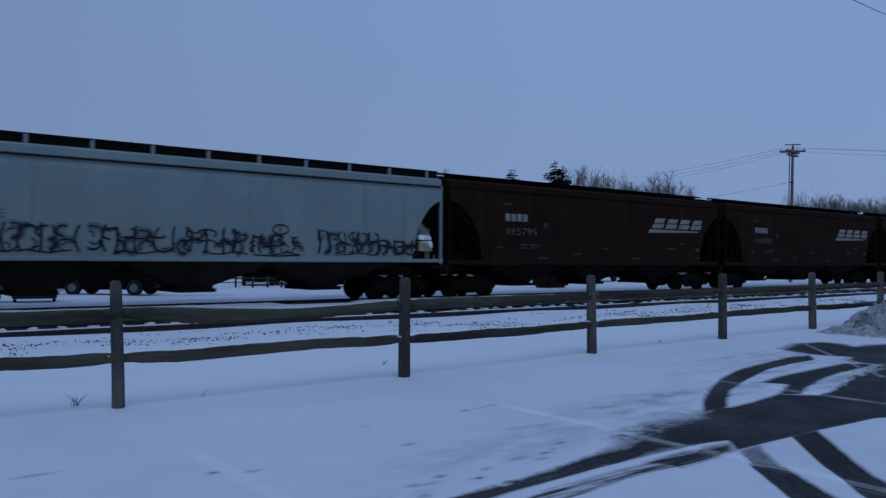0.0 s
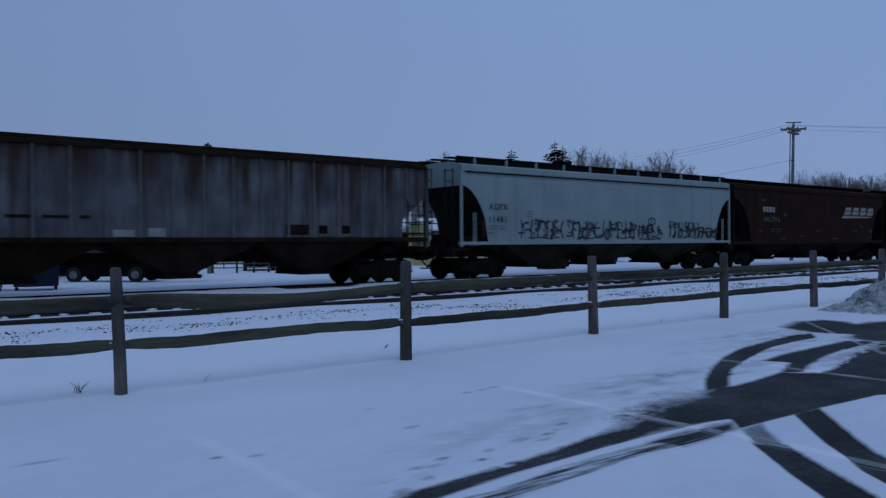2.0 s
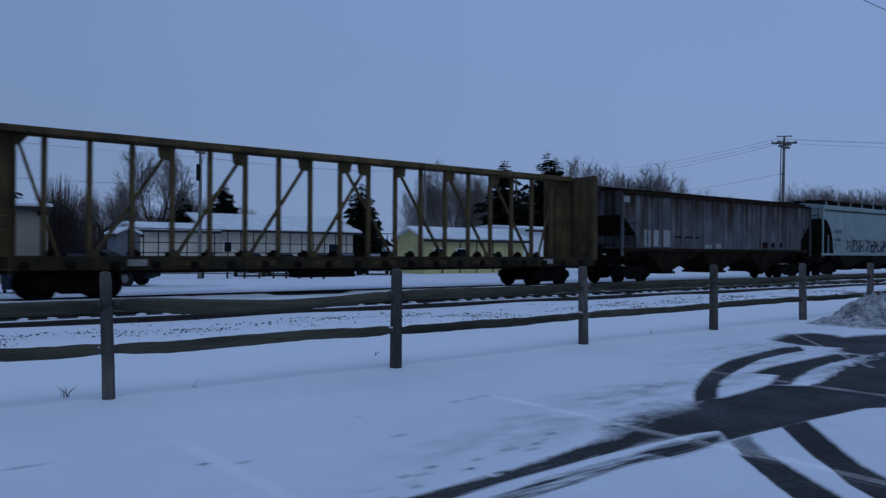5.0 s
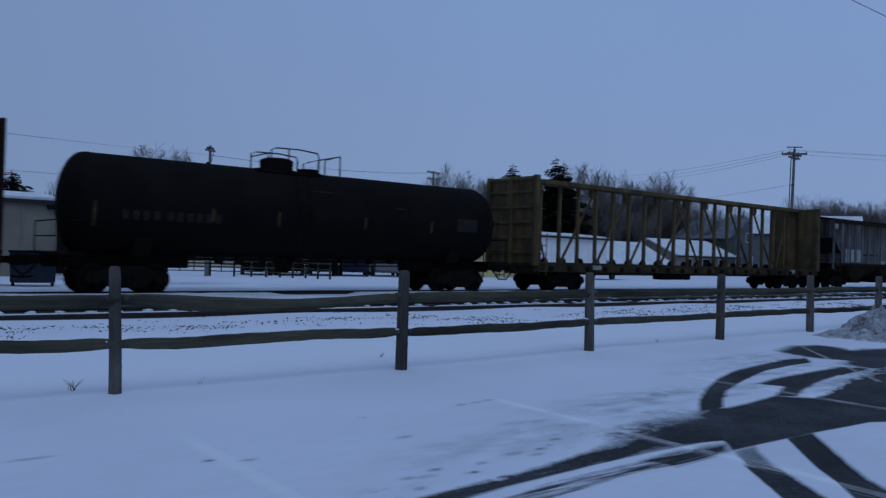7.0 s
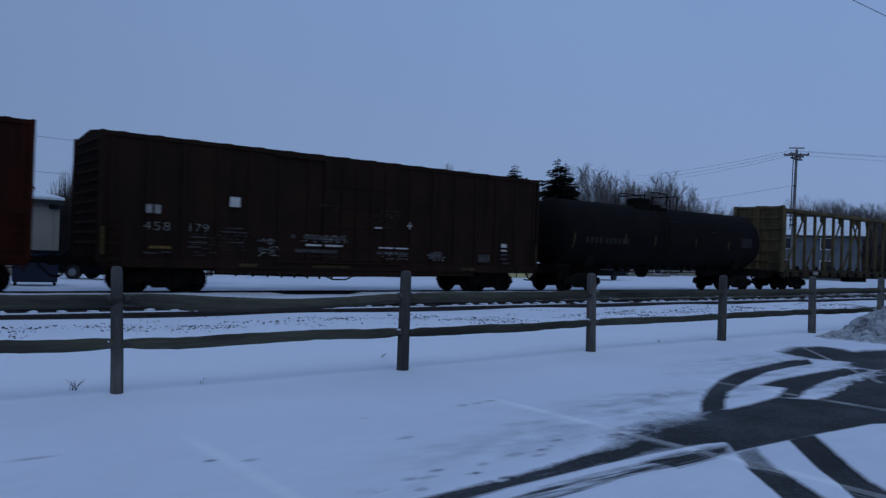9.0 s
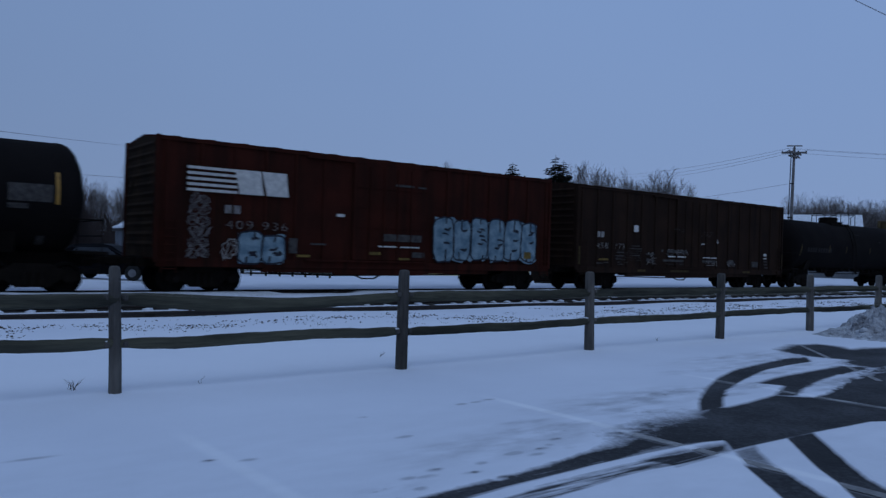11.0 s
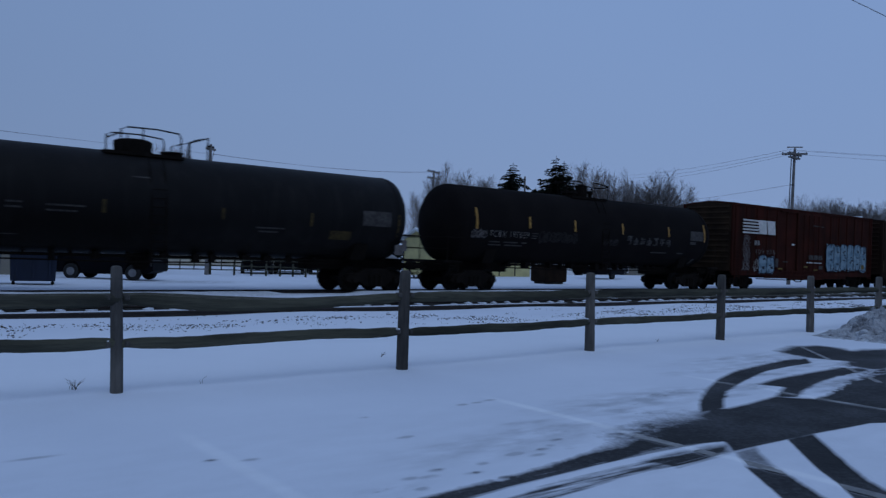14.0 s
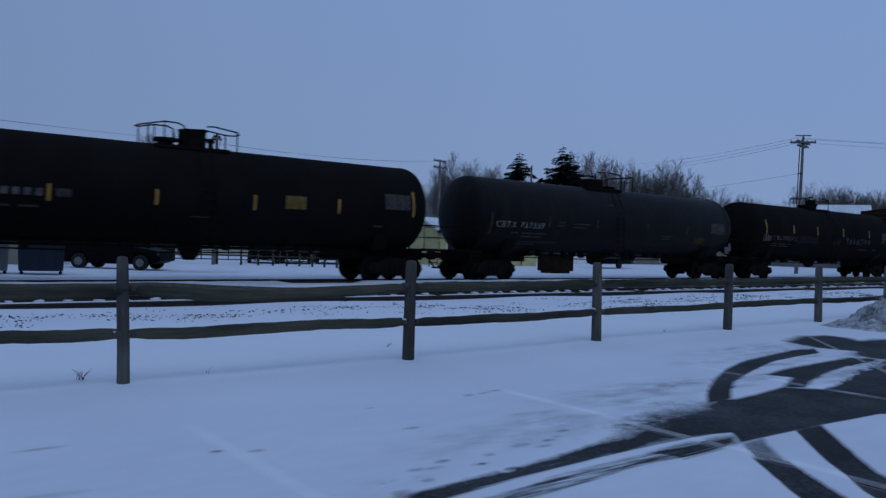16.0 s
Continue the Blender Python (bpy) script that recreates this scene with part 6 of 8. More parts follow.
    tapes = [(-7.4, 2.17, 2.64), (-4.27, 2.17, 2.64), (-1.37, 2.22, 2.67), (1.73, 2.21, 2.70), (4.81, 2.25, 2.74), (7.95, 2.26, 3.19)]
    car, on = tank_car("black tank car with amber reflectors and a yellow placard", -152.2, 9.4, tank_mat, reflector_mat, tapes, 0.2, True, 0.0, 0.42, 0.04, 0.44)
    bars(car, [(-6.0 + 0.28 * k, -5.82 + 0.28 * k, 2.30, 2.50) for k in range(6)], on, worn_spray_mat)
    bars(car, [(-5.9, -5.2, 1.98, 2.04), (-5.0, -4.5, 1.98, 2.04), (-4.1, -3.7, 2.30, 2.52)], on, faint_mark_mat)
    bars(car, [(2.8, 3.55, 2.32, 2.75)], on, dim_reflector_mat, "yellow placard", "placard")
    bars(car, [(6.7, 7.8, 2.5, 3.05)], on, faint_mark_mat, "pale stencilled data panel", "data_panel")
    bars(car, [(6.3, 6.7, 1.85, 1.90), (-0.3, 0.3, 1.9, 1.94)], on, faint_mark_mat)


build_tanks()


# ---------------------------------------------------------------- boxcars
def boxcar(label, centre, half, mat, end_mat, eave, foot):
    car = thing("boxcar", label, "freight car", group="freight cars")
    sect = [(-1.50, foot), (-1.52, eave - 0.06), (-1.40, eave), (0, eave + 0.14), (1.40, eave), (1.52, eave - 0.06), (1.50, foot)]
    part("body", loft(bmesh.new(), [[(x, y, z) for y, z in sect] for x in (-half, 0, half)]), mat, car)
    end = [(-1.49, foot + 0.05), (-1.49, eave - 0.10), (0, eave + 0.08), (1.49, eave - 0.10), (1.49, foot + 0.05)]
    for side in (-1, 1):
        e = side * half
        sheet = part("end_wall", loft(bmesh.new(), [[(x, y, z) for y, z in end] for x in (e, e + side * 0.03)]), end_mat, car, "corrugated steel end")
        bm = bmesh.new()
        for k in range(11):
            z = foot + 0.45 + k * (eave - foot - 0.7) / 10
            loft(bm, [[(e + side * 0.02, -1.3 * w, z - 0.10), (e + side * 0.10, -1.3 * w, z), (e + side * 0.02, -1.3 * w, z + 0.10)] for w in (1, -1)])
        part("end_corrugation", bm, end_mat, sheet)
        for y in (-1.51, 1.51):
            part("corner_post", boxes((e - 0.09, e + 0.05, y - 0.07, y + 0.07, foot - 0.1, eave), bevel=0.02), mat, car)
        part("side_ladder", ladder_mesh(e - side * 0.35, -1.60, foot - 0.4, 2.2, 0.45, 7), mat, car)
        part("side_sill", boxes((-half, half, side * 1.50 - 0.05, side * 1.50 + 0.05, foot - 0.22, foot + 0.06), bevel=0.02), mat, car)
        part("eave_plate", boxes((-half, half, side * 1.53 - 0.04, side * 1.53 + 0.04, eave - 0.16, eave - 0.02), bevel=0.015), mat, car)
    rib = mesh_of("side_rib", boxes((-0.05, 0.05, -0.035, 0.035, foot, eave - 0.1), bevel=0.012), mat)
    n = int(2 * half / 1.05)
    for k in range(n + 1):
        x = -half + 0.25 + k * (2 * half - 0.5) / n
        if abs(x) < 1.75:
            continue
        shared("side_rib", rib, car, pose(x, -1.53, 0))
        shared("side_rib", rib, car, pose(x, 1.53, 0))
    roof_rib = mesh_of("roof_rib", loft(bmesh.new(), [[(x, y, z + eave) for y, z in ((-1.42, -0.03), (0, 0.11), (1.42, -0.03), (1.40, 0.02), (0, 0.17), (-1.40, 0.02))] for x in (-0.09, 0.09)]), mat)
    for k in range(n):
        shared("roof_rib", roof_rib, car, pose(-half + 0.6 + k * (2 * half - 1.2) / (n - 1), 0, 0))
    for side in (-1, 1):
        y = side * 1.57
        door = part("plug_door", boxes((-1.55, 1.55, y - 0.05, y + 0.05, foot + 0.10, eave - 0.22), bevel=0.015), mat, car, "sliding steel door")
        for z in (foot + 0.6, foot + 1.3, foot + 2.0, foot + 2.7):
            part("door_panel_rib", boxes((-1.45, 1.45, y + side * 0.05 - 0.02, y + side * 0.05 + 0.02, z - 0.05, z + 0.05)), mat, door)
        for x in (-0.9, -0.3, 0.3, 0.9):
            part("lock_rod", tubes(([(x, y + side * 0.09, foot + 0.12), (x, y + side * 0.09, eave - 0.3)], 0.022)), mat, door)
        part("door_track", boxes((-3.4, 1.7, y - 0.06, y + 0.06, foot + 0.02, foot + 0.09)), mat, car)
        part("door_track", boxes((-3.4, 1.7, y - 0.05, y + 0.05, eave - 0.22, eave - 0.15)), mat, car)
    for side in (-1, 1):
        part("sill_reinforcement", boxes((-half + 3.4, half - 3.4, side * 1.47 - 0.03, side * 1.47 + 0.03, foot - 0.36, foot - 0.18), (-2.2, 1.9, side * 1.47 - 0.03, side * 1.47 + 0.03, foot - 0.42, foot - 0.36), bevel=0.01), mat, car)
    part("brake_rigging", tubes(([(-half + 3.2, -1.1, 0.52), (-2.0, -1.1, 0.46), (1.6, -1.1, 0.50), (half - 3.2, -1.1, 0.55)], 0.03), ([(-1.2, -1.2, 0.48), (-0.9, -1.25, 0.36), (-0.4, -1.25, 0.36), (-0.1, -1.2, 0.48)], 0.03)), truck_mat, car)
    part("centre_sill", boxes((-half - 0.2, half + 0.2, -0.4, 0.4, 0.66, 1.0), (-1.0, 0.2, -1.2, -0.7, 0.48, 0.85), (1.2, 1.9, -1.1, -0.7, 0.52, 0.85)), truck_mat, car)
    part("brake_wheel", tubes(([(-half - 0.18, 0.6 + 0.28 * math.cos(a * math.pi / 6), 3.2 + 0.28 * math.sin(a * math.pi / 6)) for a in range(13)], 0.02)), truck_mat, car)
    running_gear(car, centre, half + 0.35, half - (1.65 if half < 8.5 else 2.1))
    return car, (lambda x, z: -1.648 if abs(x) < 1.55 else -1.60)


def stencils(car, x0, x1, z0, z1, on, mat, seed):
    """A patch of small rubbed-off stencil strokes."""
    rng = random.Random(seed)
    bm = bmesh.new()
    z = z0 + 0.04
    while z < z1:
        x = x0 + rng.uniform(0, 0.25 * (x1 - x0))
        while x < x1:
            w, h = rng.uniform(0.03, 0.09), rng.uniform(0.02, 0.05)
            if rng.random() < 0.62:
                ribbon(bm, [(x, z - h * rng.random()), (x + w, z + h * rng.random())], rng.uniform(0.015, 0.035), on, 0.011)
            x += w + rng.uniform(0.02, 0.07)
        z += rng.uniform(0.08, 0.13)
    tagged(part("stencilled_data", bm, mat, car, "rubbed pale stencilled data"), kind="stuff")


def build_boxcars():
    car, on = boxcar("dark dull brown boxcar with worn white lettering", -74.8, 8.7, box_mat, box_mat, 4.62, 0.90)
    bars(car, [(-7.47, -7.29, 2.3, 2.56), (-7.22, -7.04, 2.3, 2.56)], on, dim_mark_mat)
    lettering(car, "458", 0.26, -7.55, 1.80, on, dim_mark_mat, "worn white car number", width=0.8)
    lettering(car, "179", 0.26, -6.25, 1.80, on, dim_mark_mat, "worn white car number", width=0.68)
    bars(car, [(-4.9, -4.56, 2.64, 2.95)], on, mark_mat, "white square sticker", "sticker")
    bars(car, [(-7.35, -6.7, 1.26, 1.34)], on, dim_reflector_mat, "amber tape", "reflective_tape")
    bars(car, [(-7.5, -7.1, 1.10, 1.15), (-7.0, -6.7, 1.14, 1.18), (-6.1, -5.6, 1.62, 1.67), (-6.2, -5.6, 1.46, 1.50), (-6.2, -5.8, 1.32, 1.36), (-5.1, -4.3, 1.82, 1.85), (-5.0, -4.4, 1.95, 1.98), (-4.9, -4.4, 1.5, 1.54)], on, faint_mark_mat)
    bars(car, [(-3.95, -3.3, 1.58, 1.64), (-3.9, -3.7, 1.24, 1.4), (-3.5, -3.3, 1.24, 1.36), (-2.75, -2.6, 1.74, 1.86), (-2.3, -0.7, 1.72, 1.86)], on, faint_mark_mat)
    bars(car, [(-2.2, -1.6, 1.50, 1.56), (-1.5, -0.8, 1.50, 1.56), (0.7, 1.3, 1.50, 1.55), (1.4, 2.0, 1.50, 1.55), (0.5, 0.62, 2.2, 2.25), (0.68, 0.8, 2.2, 2.25), (6.62, 6.9, 1.72, 1.86), (6.62, 6.9, 1.56, 1.62)], on, mark_mat)
    bars(car, [(0.6, 1.9, 1.28, 1.40), (-2.6, -1.0, 1.28, 1.38), (3.0, 3.6, 1.2, 1.42), (5.4, 6.0, 1.1, 1.4), (6.62, 6.95, 1.38, 1.45), (6.62, 6.95, 1.22, 1.28), (6.7, 7.1, 1.05, 1.10)], on, faint_mark_mat)
    for k, (x0, x1, z0, z1) in enumerate(((-6.2, -5.4, 1.05, 1.75), (-5.3, -4.3, 1.25, 2.05), (-3.9, -3.2, 1.1, 1.7), (-2.5, -0.6, 1.62, 1.95), (-2.7, -1.0, 1.12, 1.42), (0.5, 2.0, 1.10, 1.44), (0.3, 1.1, 2.1, 2.3), (2.9, 3.7, 1.1, 1.45), (-1.9, -0.9, 2.75, 3.0), (0.4, 1.5, 2.6, 2.9))):
        stencils(car, x0, x1, z0, z1, on, dim_mark_mat if k in (2, 3, 5, 7) else faint_mark_mat, 70 + k)
    bm = bmesh.new()
    ribbon(bm, [(2.05, 2.25), (2.05, 2.5)], 0.06, on, 0.012)
    ribbon(bm, [(1.93, 2.37), (2.17, 2.37)], 0.06, on, 0.013)
    part("painted_cross", bm, dim_mark_mat, car)
    for x in (-8.66, 8.58):
        bars(car, [(x - 0.05, x + 0.05, 1.05, 1.85)], on, old_tape_mat, "vertical amber tape", "reflective_tape")
    bars(car, [(-4.5, -3.9, 0.76, 0.86), (-1.9, -0.4, 0.76, 0.86), (4.6, 5.3, 0.76, 0.86)], lambda x, z: -1.56, old_tape_mat, "", "reflective_tape")

    car, on = boxcar("dark red boxcar with white logo block and pale blue graffiti", -93.6, 8.3, red_mat, olive_mat, 4.65, 0.92)
    for k in range(5):
        bm = bmesh.new()
        ribbon(bm, [(-7.46, 3.07 + 0.17 * k), (-5.85, 3.07 + 0.17 * k)], 0.085, on, 0.012)
        part("painted_bar", bm, mark_mat, car, "white logo bar")
    for a, b in ((-5.86, -5.02), (-4.94, -4.12)):
        bm = bmesh.new()
        bm.faces.new([bm.verts.new((x, on(x, z) - 0.013, z)) for x, z in ((a + 0.10, 3.03), (b + 0.06, 3.03), (b - 0.04, 3.80), (a - 0.08, 3.80))])
        part("painted_mark", bm, mark_mat, car, "white logo block beside five bars")
    bars(car, [(-6.24, -6.02, 2.40, 2.66), (-5.95, -5.73, 2.40, 2.66)], on, grey_mark_mat)
    lettering(car, "409 936", 0.27, -6.22, 1.92, on, grey_mark_mat, "worn white car number", width=2.15)
    block_tag(car, -5.75, -4.15, 0.78, 1.87, 2, on, spray_dark_mat, spray_blue_mat, 41, "pale blue block graffiti with dark outlines", 0.06)
    scrawl(car, -6.3, -5.8, 0.95, 1.7, 1, on, dim_mark_mat, faint_mark_mat, 44, "white scrawl beside the blue graffiti", 0.03, False)
    block_tag(car, 2.05, 7.45, 0.98, 2.80, 6, on, spray_dark_mat, spray_blue_mat, 42, "large pale blue block graffiti with dark outlines", 0.06)
    bars(car, [(6.75, 7.15, 1.22, 1.5)], lambda x, z: -1.605, dim_reflector_mat, "small yellow painted sign in the graffiti", "painted_sign")
    for k in range(6):
        scrawl(car, -7.42 + 0.04 * (k % 3), -6.72 - 0.03 * (k % 2), 0.98 + 0.33 * k, 1.33 + 0.33 * k, 2, on, worn_spray_mat, faint_mark_mat, 43 + k, "worn white sprayed letter", 0.03, False)
    bars(car, [(-0.5, 0.3, 1.50, 1.55), (0.45, 1.3, 1.50, 1.55), (-2.2, -1.9, 2.5, 2.6)], on, mark_mat)
    bars(car, [(-0.3, 1.4, 1.72, 1.98), (1.0, 1.6, 1.15, 1.35), (-4.0, -3.7, 1.2, 1.7), (-3.2, -2.6, 1.5, 1.56)], on, faint_mark_mat)
    bars(car, [(-3.7, -3.2, 1.08, 1.16), (-0.9, -0.4, 1.22, 1.32), (0.4, 0.9, 1.05, 1.13)], on, dim_reflector_mat, "", "reflective_tape")
    bars(car, [(0.2, 1.0, 3.72, 3.8), (1.2, 1.6, 3.72, 3.78)], on, faint_mark_mat)


build_boxcars()


# ---------------------------------------------------------------- beyond the railway
FIELD_Z = -0.26


def bare_tree_parts(seed, height, spread, stems=1, stout=1.0):
    """Trunk with rising limbs, and the fine twigs, as two meshes."""
    rng = random.Random(seed)
    limbs, twigs = bmesh.new(), bmesh.new()

    def grow(p, d, length, r, depth):
        n = (4, 6, 4, 2, 1)[depth]
        pts, dirs = [p], [d]
        for k in range(n):
            lift = (0.02, 0.16, 0.13, 0.10, 0.0)[depth]
            d = (d + Vector((rng.gauss(0, 0.10), rng.gauss(0, 0.10), rng.gauss(0, 0.05) + lift))).normalized()
            pts.append(pts[-1] + d * length / n)
            dirs.append(d)
        radii = [max(r * (1 - 0.72 * k / n), 0.0048 * stout) for k in range(n + 1)]
        tube(limbs if depth < 2 else twigs, pts, radii, (7, 5, 4, 3, 3)[depth], ends=False)
        if depth == 4:
            return
        count = ((5 if stems == 1 else 4), 8, 7, 6)[depth]
        for c in range(count):
            f = (0.62, 0.22, 0.18, 0.15)[depth] + (0.38, 0.76, 0.80, 0.83)[depth] * (c + rng.random()) / count
            k = min(int(f * n), n - 1)
            start = pts[k].lerp(pts[k + 1], f * n - k)
            side = dirs[k + 1].orthogonal().normalized()
            side.rotate(Matrix.Rotation(rng.uniform(0, 2 * math.pi), 3, dirs[k + 1]))
            tilt = rng.uniform(0.38, 0.80) * spread * (1.0, 1.0, 1.1, 1.2)[depth]
            nd = (dirs[k + 1] * math.cos(tilt) + side * math.sin(tilt)).normalized()
            shrink = (rng.uniform(1.5, 2.1), rng.uniform(0.40, 0.60) * (1.25 - 0.6 * f), rng.uniform(0.42, 0.62) * (1.2 - 0.5 * f), rng.uniform(0.45, 0.7))[depth]
            grow(start, nd, length * shrink, max(radii[k] * rng.uniform(0.45, 0.62), stout * (0, 0.024, 0.0125, 0.0078)[depth]), depth + 1)

    for s in range(stems):
        lean = Vector((rng.uniform(-0.12, 0.12), rng.uniform(-0.12, 0.12), 1)).normalized()
        grow(Vector((s * 0.5, 0, -0.1)), lean, height * 0.27, height * 0.021 * stout, 0)
    return limbs, twigs


def bare_tree(seed, height, spread, label, stems=1, stout=1.0):
    tree = thing("bare_tree", label, "tree", group="bare trees")
    limbs, twigs = bare_tree_parts(seed, height, spread, stems, stout)
    # the outer twigs end together in a rounded crown
    for bm in (limbs, twigs):
        for v in bm.verts:
            q = math.sqrt((v.co.x / (0.36 * height)) ** 2 + (v.co.y / (0.36 * height)) ** 2 + ((v.co.z - 0.58 * height) / (0.42 * height)) ** 2)
            if q > 0.85 and v.co.z > 0.3 * height:
                k = (0.85 + 0.22 * (q - 0.85)) / q
                v.co = Vector((v.co.x * k, v.co.y * k, 0.58 * height + (v.co.z - 0.58 * height) * k))
    k = height / sorted(v.co.z for v in twigs.verts)[int(0.985 * len(twigs.verts))]
    for bm in (limbs, twigs):
        for v in bm.verts:
            v.co *= k
    part("trunk", limbs, bark_mat, tree)
    part("crown", twigs, twig_mat, tree, "leafless twigs")
    return tree


def fir_tree(seed, height, width, label, gaps=0.0):
    rng = random.Random(seed)
    tree = thing("fir_tree", label, "tree", group="firs")
    part("trunk", tubes(([(0, 0, -0.1), (0, 0, height * 0.5), (0, 0, height)], [height * 0.02, height * 0.013, 0.02]), sides=7), bark_mat, tree)
    bm = bmesh.new()
    z = height * 0.10
    while z < height * 0.985:
        f = z / height
        r = width / 2 * (1 - f) ** 0.66 * (0.9 + 0.16 * math.sin(z * 5.1)) + 0.10
        n = max(4, int(9 * (1 - f) + 4))
        for k in range(n):
            if rng.random() < gaps:
                continue
            a = 2 * math.pi * k / n + rng.uniform(-0.3, 0.3)
            l = r * rng.choice((0.55, 0.8, 0.95, 1.0, 1.22)) * rng.uniform(0.85, 1.12)
            out = Vector((math.cos(a), math.sin(a), 0))
            side = Vector((-math.sin(a), math.cos(a), 0))
            p0 = Vector((0, 0, z))
            m = 6
            for j in range(m):
                g0 = (j + 0.3) / m
                c = p0 + out * l * g0 + Vector((0, 0, -0.22 * l * g0 + 0.10 * l * g0 * g0))
                w = 0.30 * l * (1 - 0.55 * g0) * rng.uniform(0.6, 1.2)
                for s in (-1, 1):
                    tip = c + side * s * w + out * 0.22 * l + Vector((0, 0, rng.uniform(-0.16, 0.05) * l))
                    up = Vector((0, 0, 0.10 * l * rng.uniform(0.4, 1.3)))
                    bm.faces.new([bm.verts.new(q) for q in (c - out * 0.10 * l, c + up, tip)])
                    bm.faces.new([bm.verts.new(q) for q in (c + out * 0.14 * l, c - up * 0.8, tip)])
            e = p0 + out * l
            bm.faces.new([bm.verts.new(q) for q in (e + out * 0.14 * l + Vector((0, 0, -0.1 * l)), e + side * 0.10 * l - out * 0.2 * l, e - side * 0.10 * l - out * 0.2 * l)])
        z += height * 0.016 * rng.uniform(0.6, 1.4)
    part("crown", bm, needle_mat, tree, "dark drooping boughs")
    return tree


def build_trees():
    a = bare_tree(1, 9.0, 0.85, "leafless broad-crowned tree behind the railway")
    b = bare_tree(2, 9.0, 0.75, "leafless many-stemmed tree behind the railway", stems=2)
    c = bare_tree(3, 9.0, 0.95, "leafless spreading tree behind the railway")
    kinds = (a, b, c)

    def plant(kind, x, y, h, turn):
        return copy_thing(kinds[kind], Matrix.Translation((x, y, FIELD_Z)) @ Matrix.Rotation(turn, 4, "Z") @ Matrix.Diagonal((h / 9, h / 9, h / 9, 1)))

    bare_tree(6, 9.75, 0.98, "large leafless tree with stout limbs beside the house", 1, 1.4).matrix_world = Matrix.Translation((22.3, 66.0, FIELD_Z))
    # ratio of x to y, distance, height, kind, turn
    behind_sheds = [(0.385, 66, 6.5, 1, 1), (0.41, 68, 5.6, 2, 2), (0.45, 80, 6.2, 1, 3), (0.25, 70, 6.4, 2, 0.3), (0.22, 74, 6.0, 1, 2.4), (0.78, 84, 12.0, 1, 0.4), (0.82, 80, 12.8, 2, 2.2), (0.86, 82, 12.4, 0, 4.0), (0.74, 88, 10.0, 0, 1.4), (0.90, 84, 12.4, 2, 5.1), (1.11, 72, 13.7, 2, 0.3), (1.15, 71, 14.1, 0, 1.7)]
    behind_houses = [(1.27, 72, 12.2, 1, 0.9), (1.33, 70, 13.1, 1, 2.6), (1.385, 71, 14.6, 2, 0.2), (1.42, 71, 12.9, 0, 4.4), (1.46, 70, 10.8, 1, 5.2), (1.08, 74, 11.6, 1, 3.5), (1.02, 70, 9.5, 2, 2.5), (0.97, 74, 9.5, 1, 5.5), (1.24, 66, 8.8, 2, 1.1)]
    behind_barn = [(1.48, 62, 8.4, 2, 2.9), (1.55, 64, 7.8, 1, 3.9), (1.00, 66, 7.5, 0, 1.9), (1.19, 63, 7.4, 0, 3.2), (1.30, 62, 7.8, 1, 5.9), (1.59, 70, 11.2, 2, 1.0), (1.64, 70, 10.4, 1, 2.0), (1.72, 72, 10.0, 0, 3.3), (1.80, 66, 9.0, 1, 0.2), (1.88, 62, 10.2, 2, 3.9), (1.96, 60, 11.8, 2, 0.6), (2.04, 61, 11.4, 1, 1.6), (2.12, 60, 11.8, 2, 2.6)]
    along_road = [(2.20, 60, 12.1, 0, 3.6), (2.30, 59, 12.0, 1, 4.6), (2.40, 58, 12.3, 2, 5.6), (2.52, 58, 12.2, 1, 0.8), (2.65, 56, 12.0, 2, 1.8), (2.8, 56, 12.2, 0, 2.8), (3.0, 54, 12.0, 1, 3.8), (3.3, 52, 12.0, 2, 4.8), (2.08, 68, 11.4, 0, 5.0), (2.25, 66, 11.8, 2, 1.2), (2.45, 64, 12.0, 1, 2.2)]
    filling = [(1.19, 79, 14.2, 1, 0.7), (2.0, 64, 11.8, 2, 4.0), (2.16, 63, 12.0, 1, 5.2),
               (2.35, 62, 12.1, 0, 0.9), (2.58, 60, 12.1, 2, 3.1), (0.80, 90, 11.6, 0, 2.9), (0.88, 90, 11.8, 1, 1.9)]
    for row in filling + behind_sheds + behind_houses + behind_barn + along_road:
        ratio, y, h, k, turn = row
        plant(k, ratio * y, y, h, turn)
    a.matrix_world = Matrix.Translation((20.8, 73.0, FIELD_Z)) @ Matrix.Diagonal((0.8, 0.8, 0.8, 1))
    b.matrix_world = Matrix.Translation((19.4, 66.0, FIELD_Z)) @ Matrix.Diagonal((0.68, 0.68, 0.68, 1))
    c.matrix_world = Matrix.Translation((20.4, 72.0, FIELD_Z)) @ Matrix.Diagonal((0.80, 0.80, 0.80, 1))
    for seed, height, width, gaps, x, y, label in (
            (4, 12.7, 8.4, 0.08, 62.5, 60, "dark fir rising above the roofs"), (5, 12.35, 7.8, 0.10, 64.2, 60.4, "dark fir close beside a taller one"), (7, 11.3, 9.0, 0.34, 56.1, 60, "thin dark fir with gaps between its boughs"),
            (9, 7.55, 5.0, 0.05, 28.0, 66, "small fir beside the house roof"), (12, 6.6, 6.4, 0.1, 10.0, 62, "dark bushy pine behind the beige shed"),
            (15, 8.0, 5.6, 0.05, 39.8, 62, "dark fir between the houses"), (18, 6.7, 4.4, 0.0, 23.9, 65, "dark rounded evergreen behind the house")):
        fir_tree(seed, height, width, label, gaps).matrix_world = pose(x, y, FIELD_Z)


build_trees()


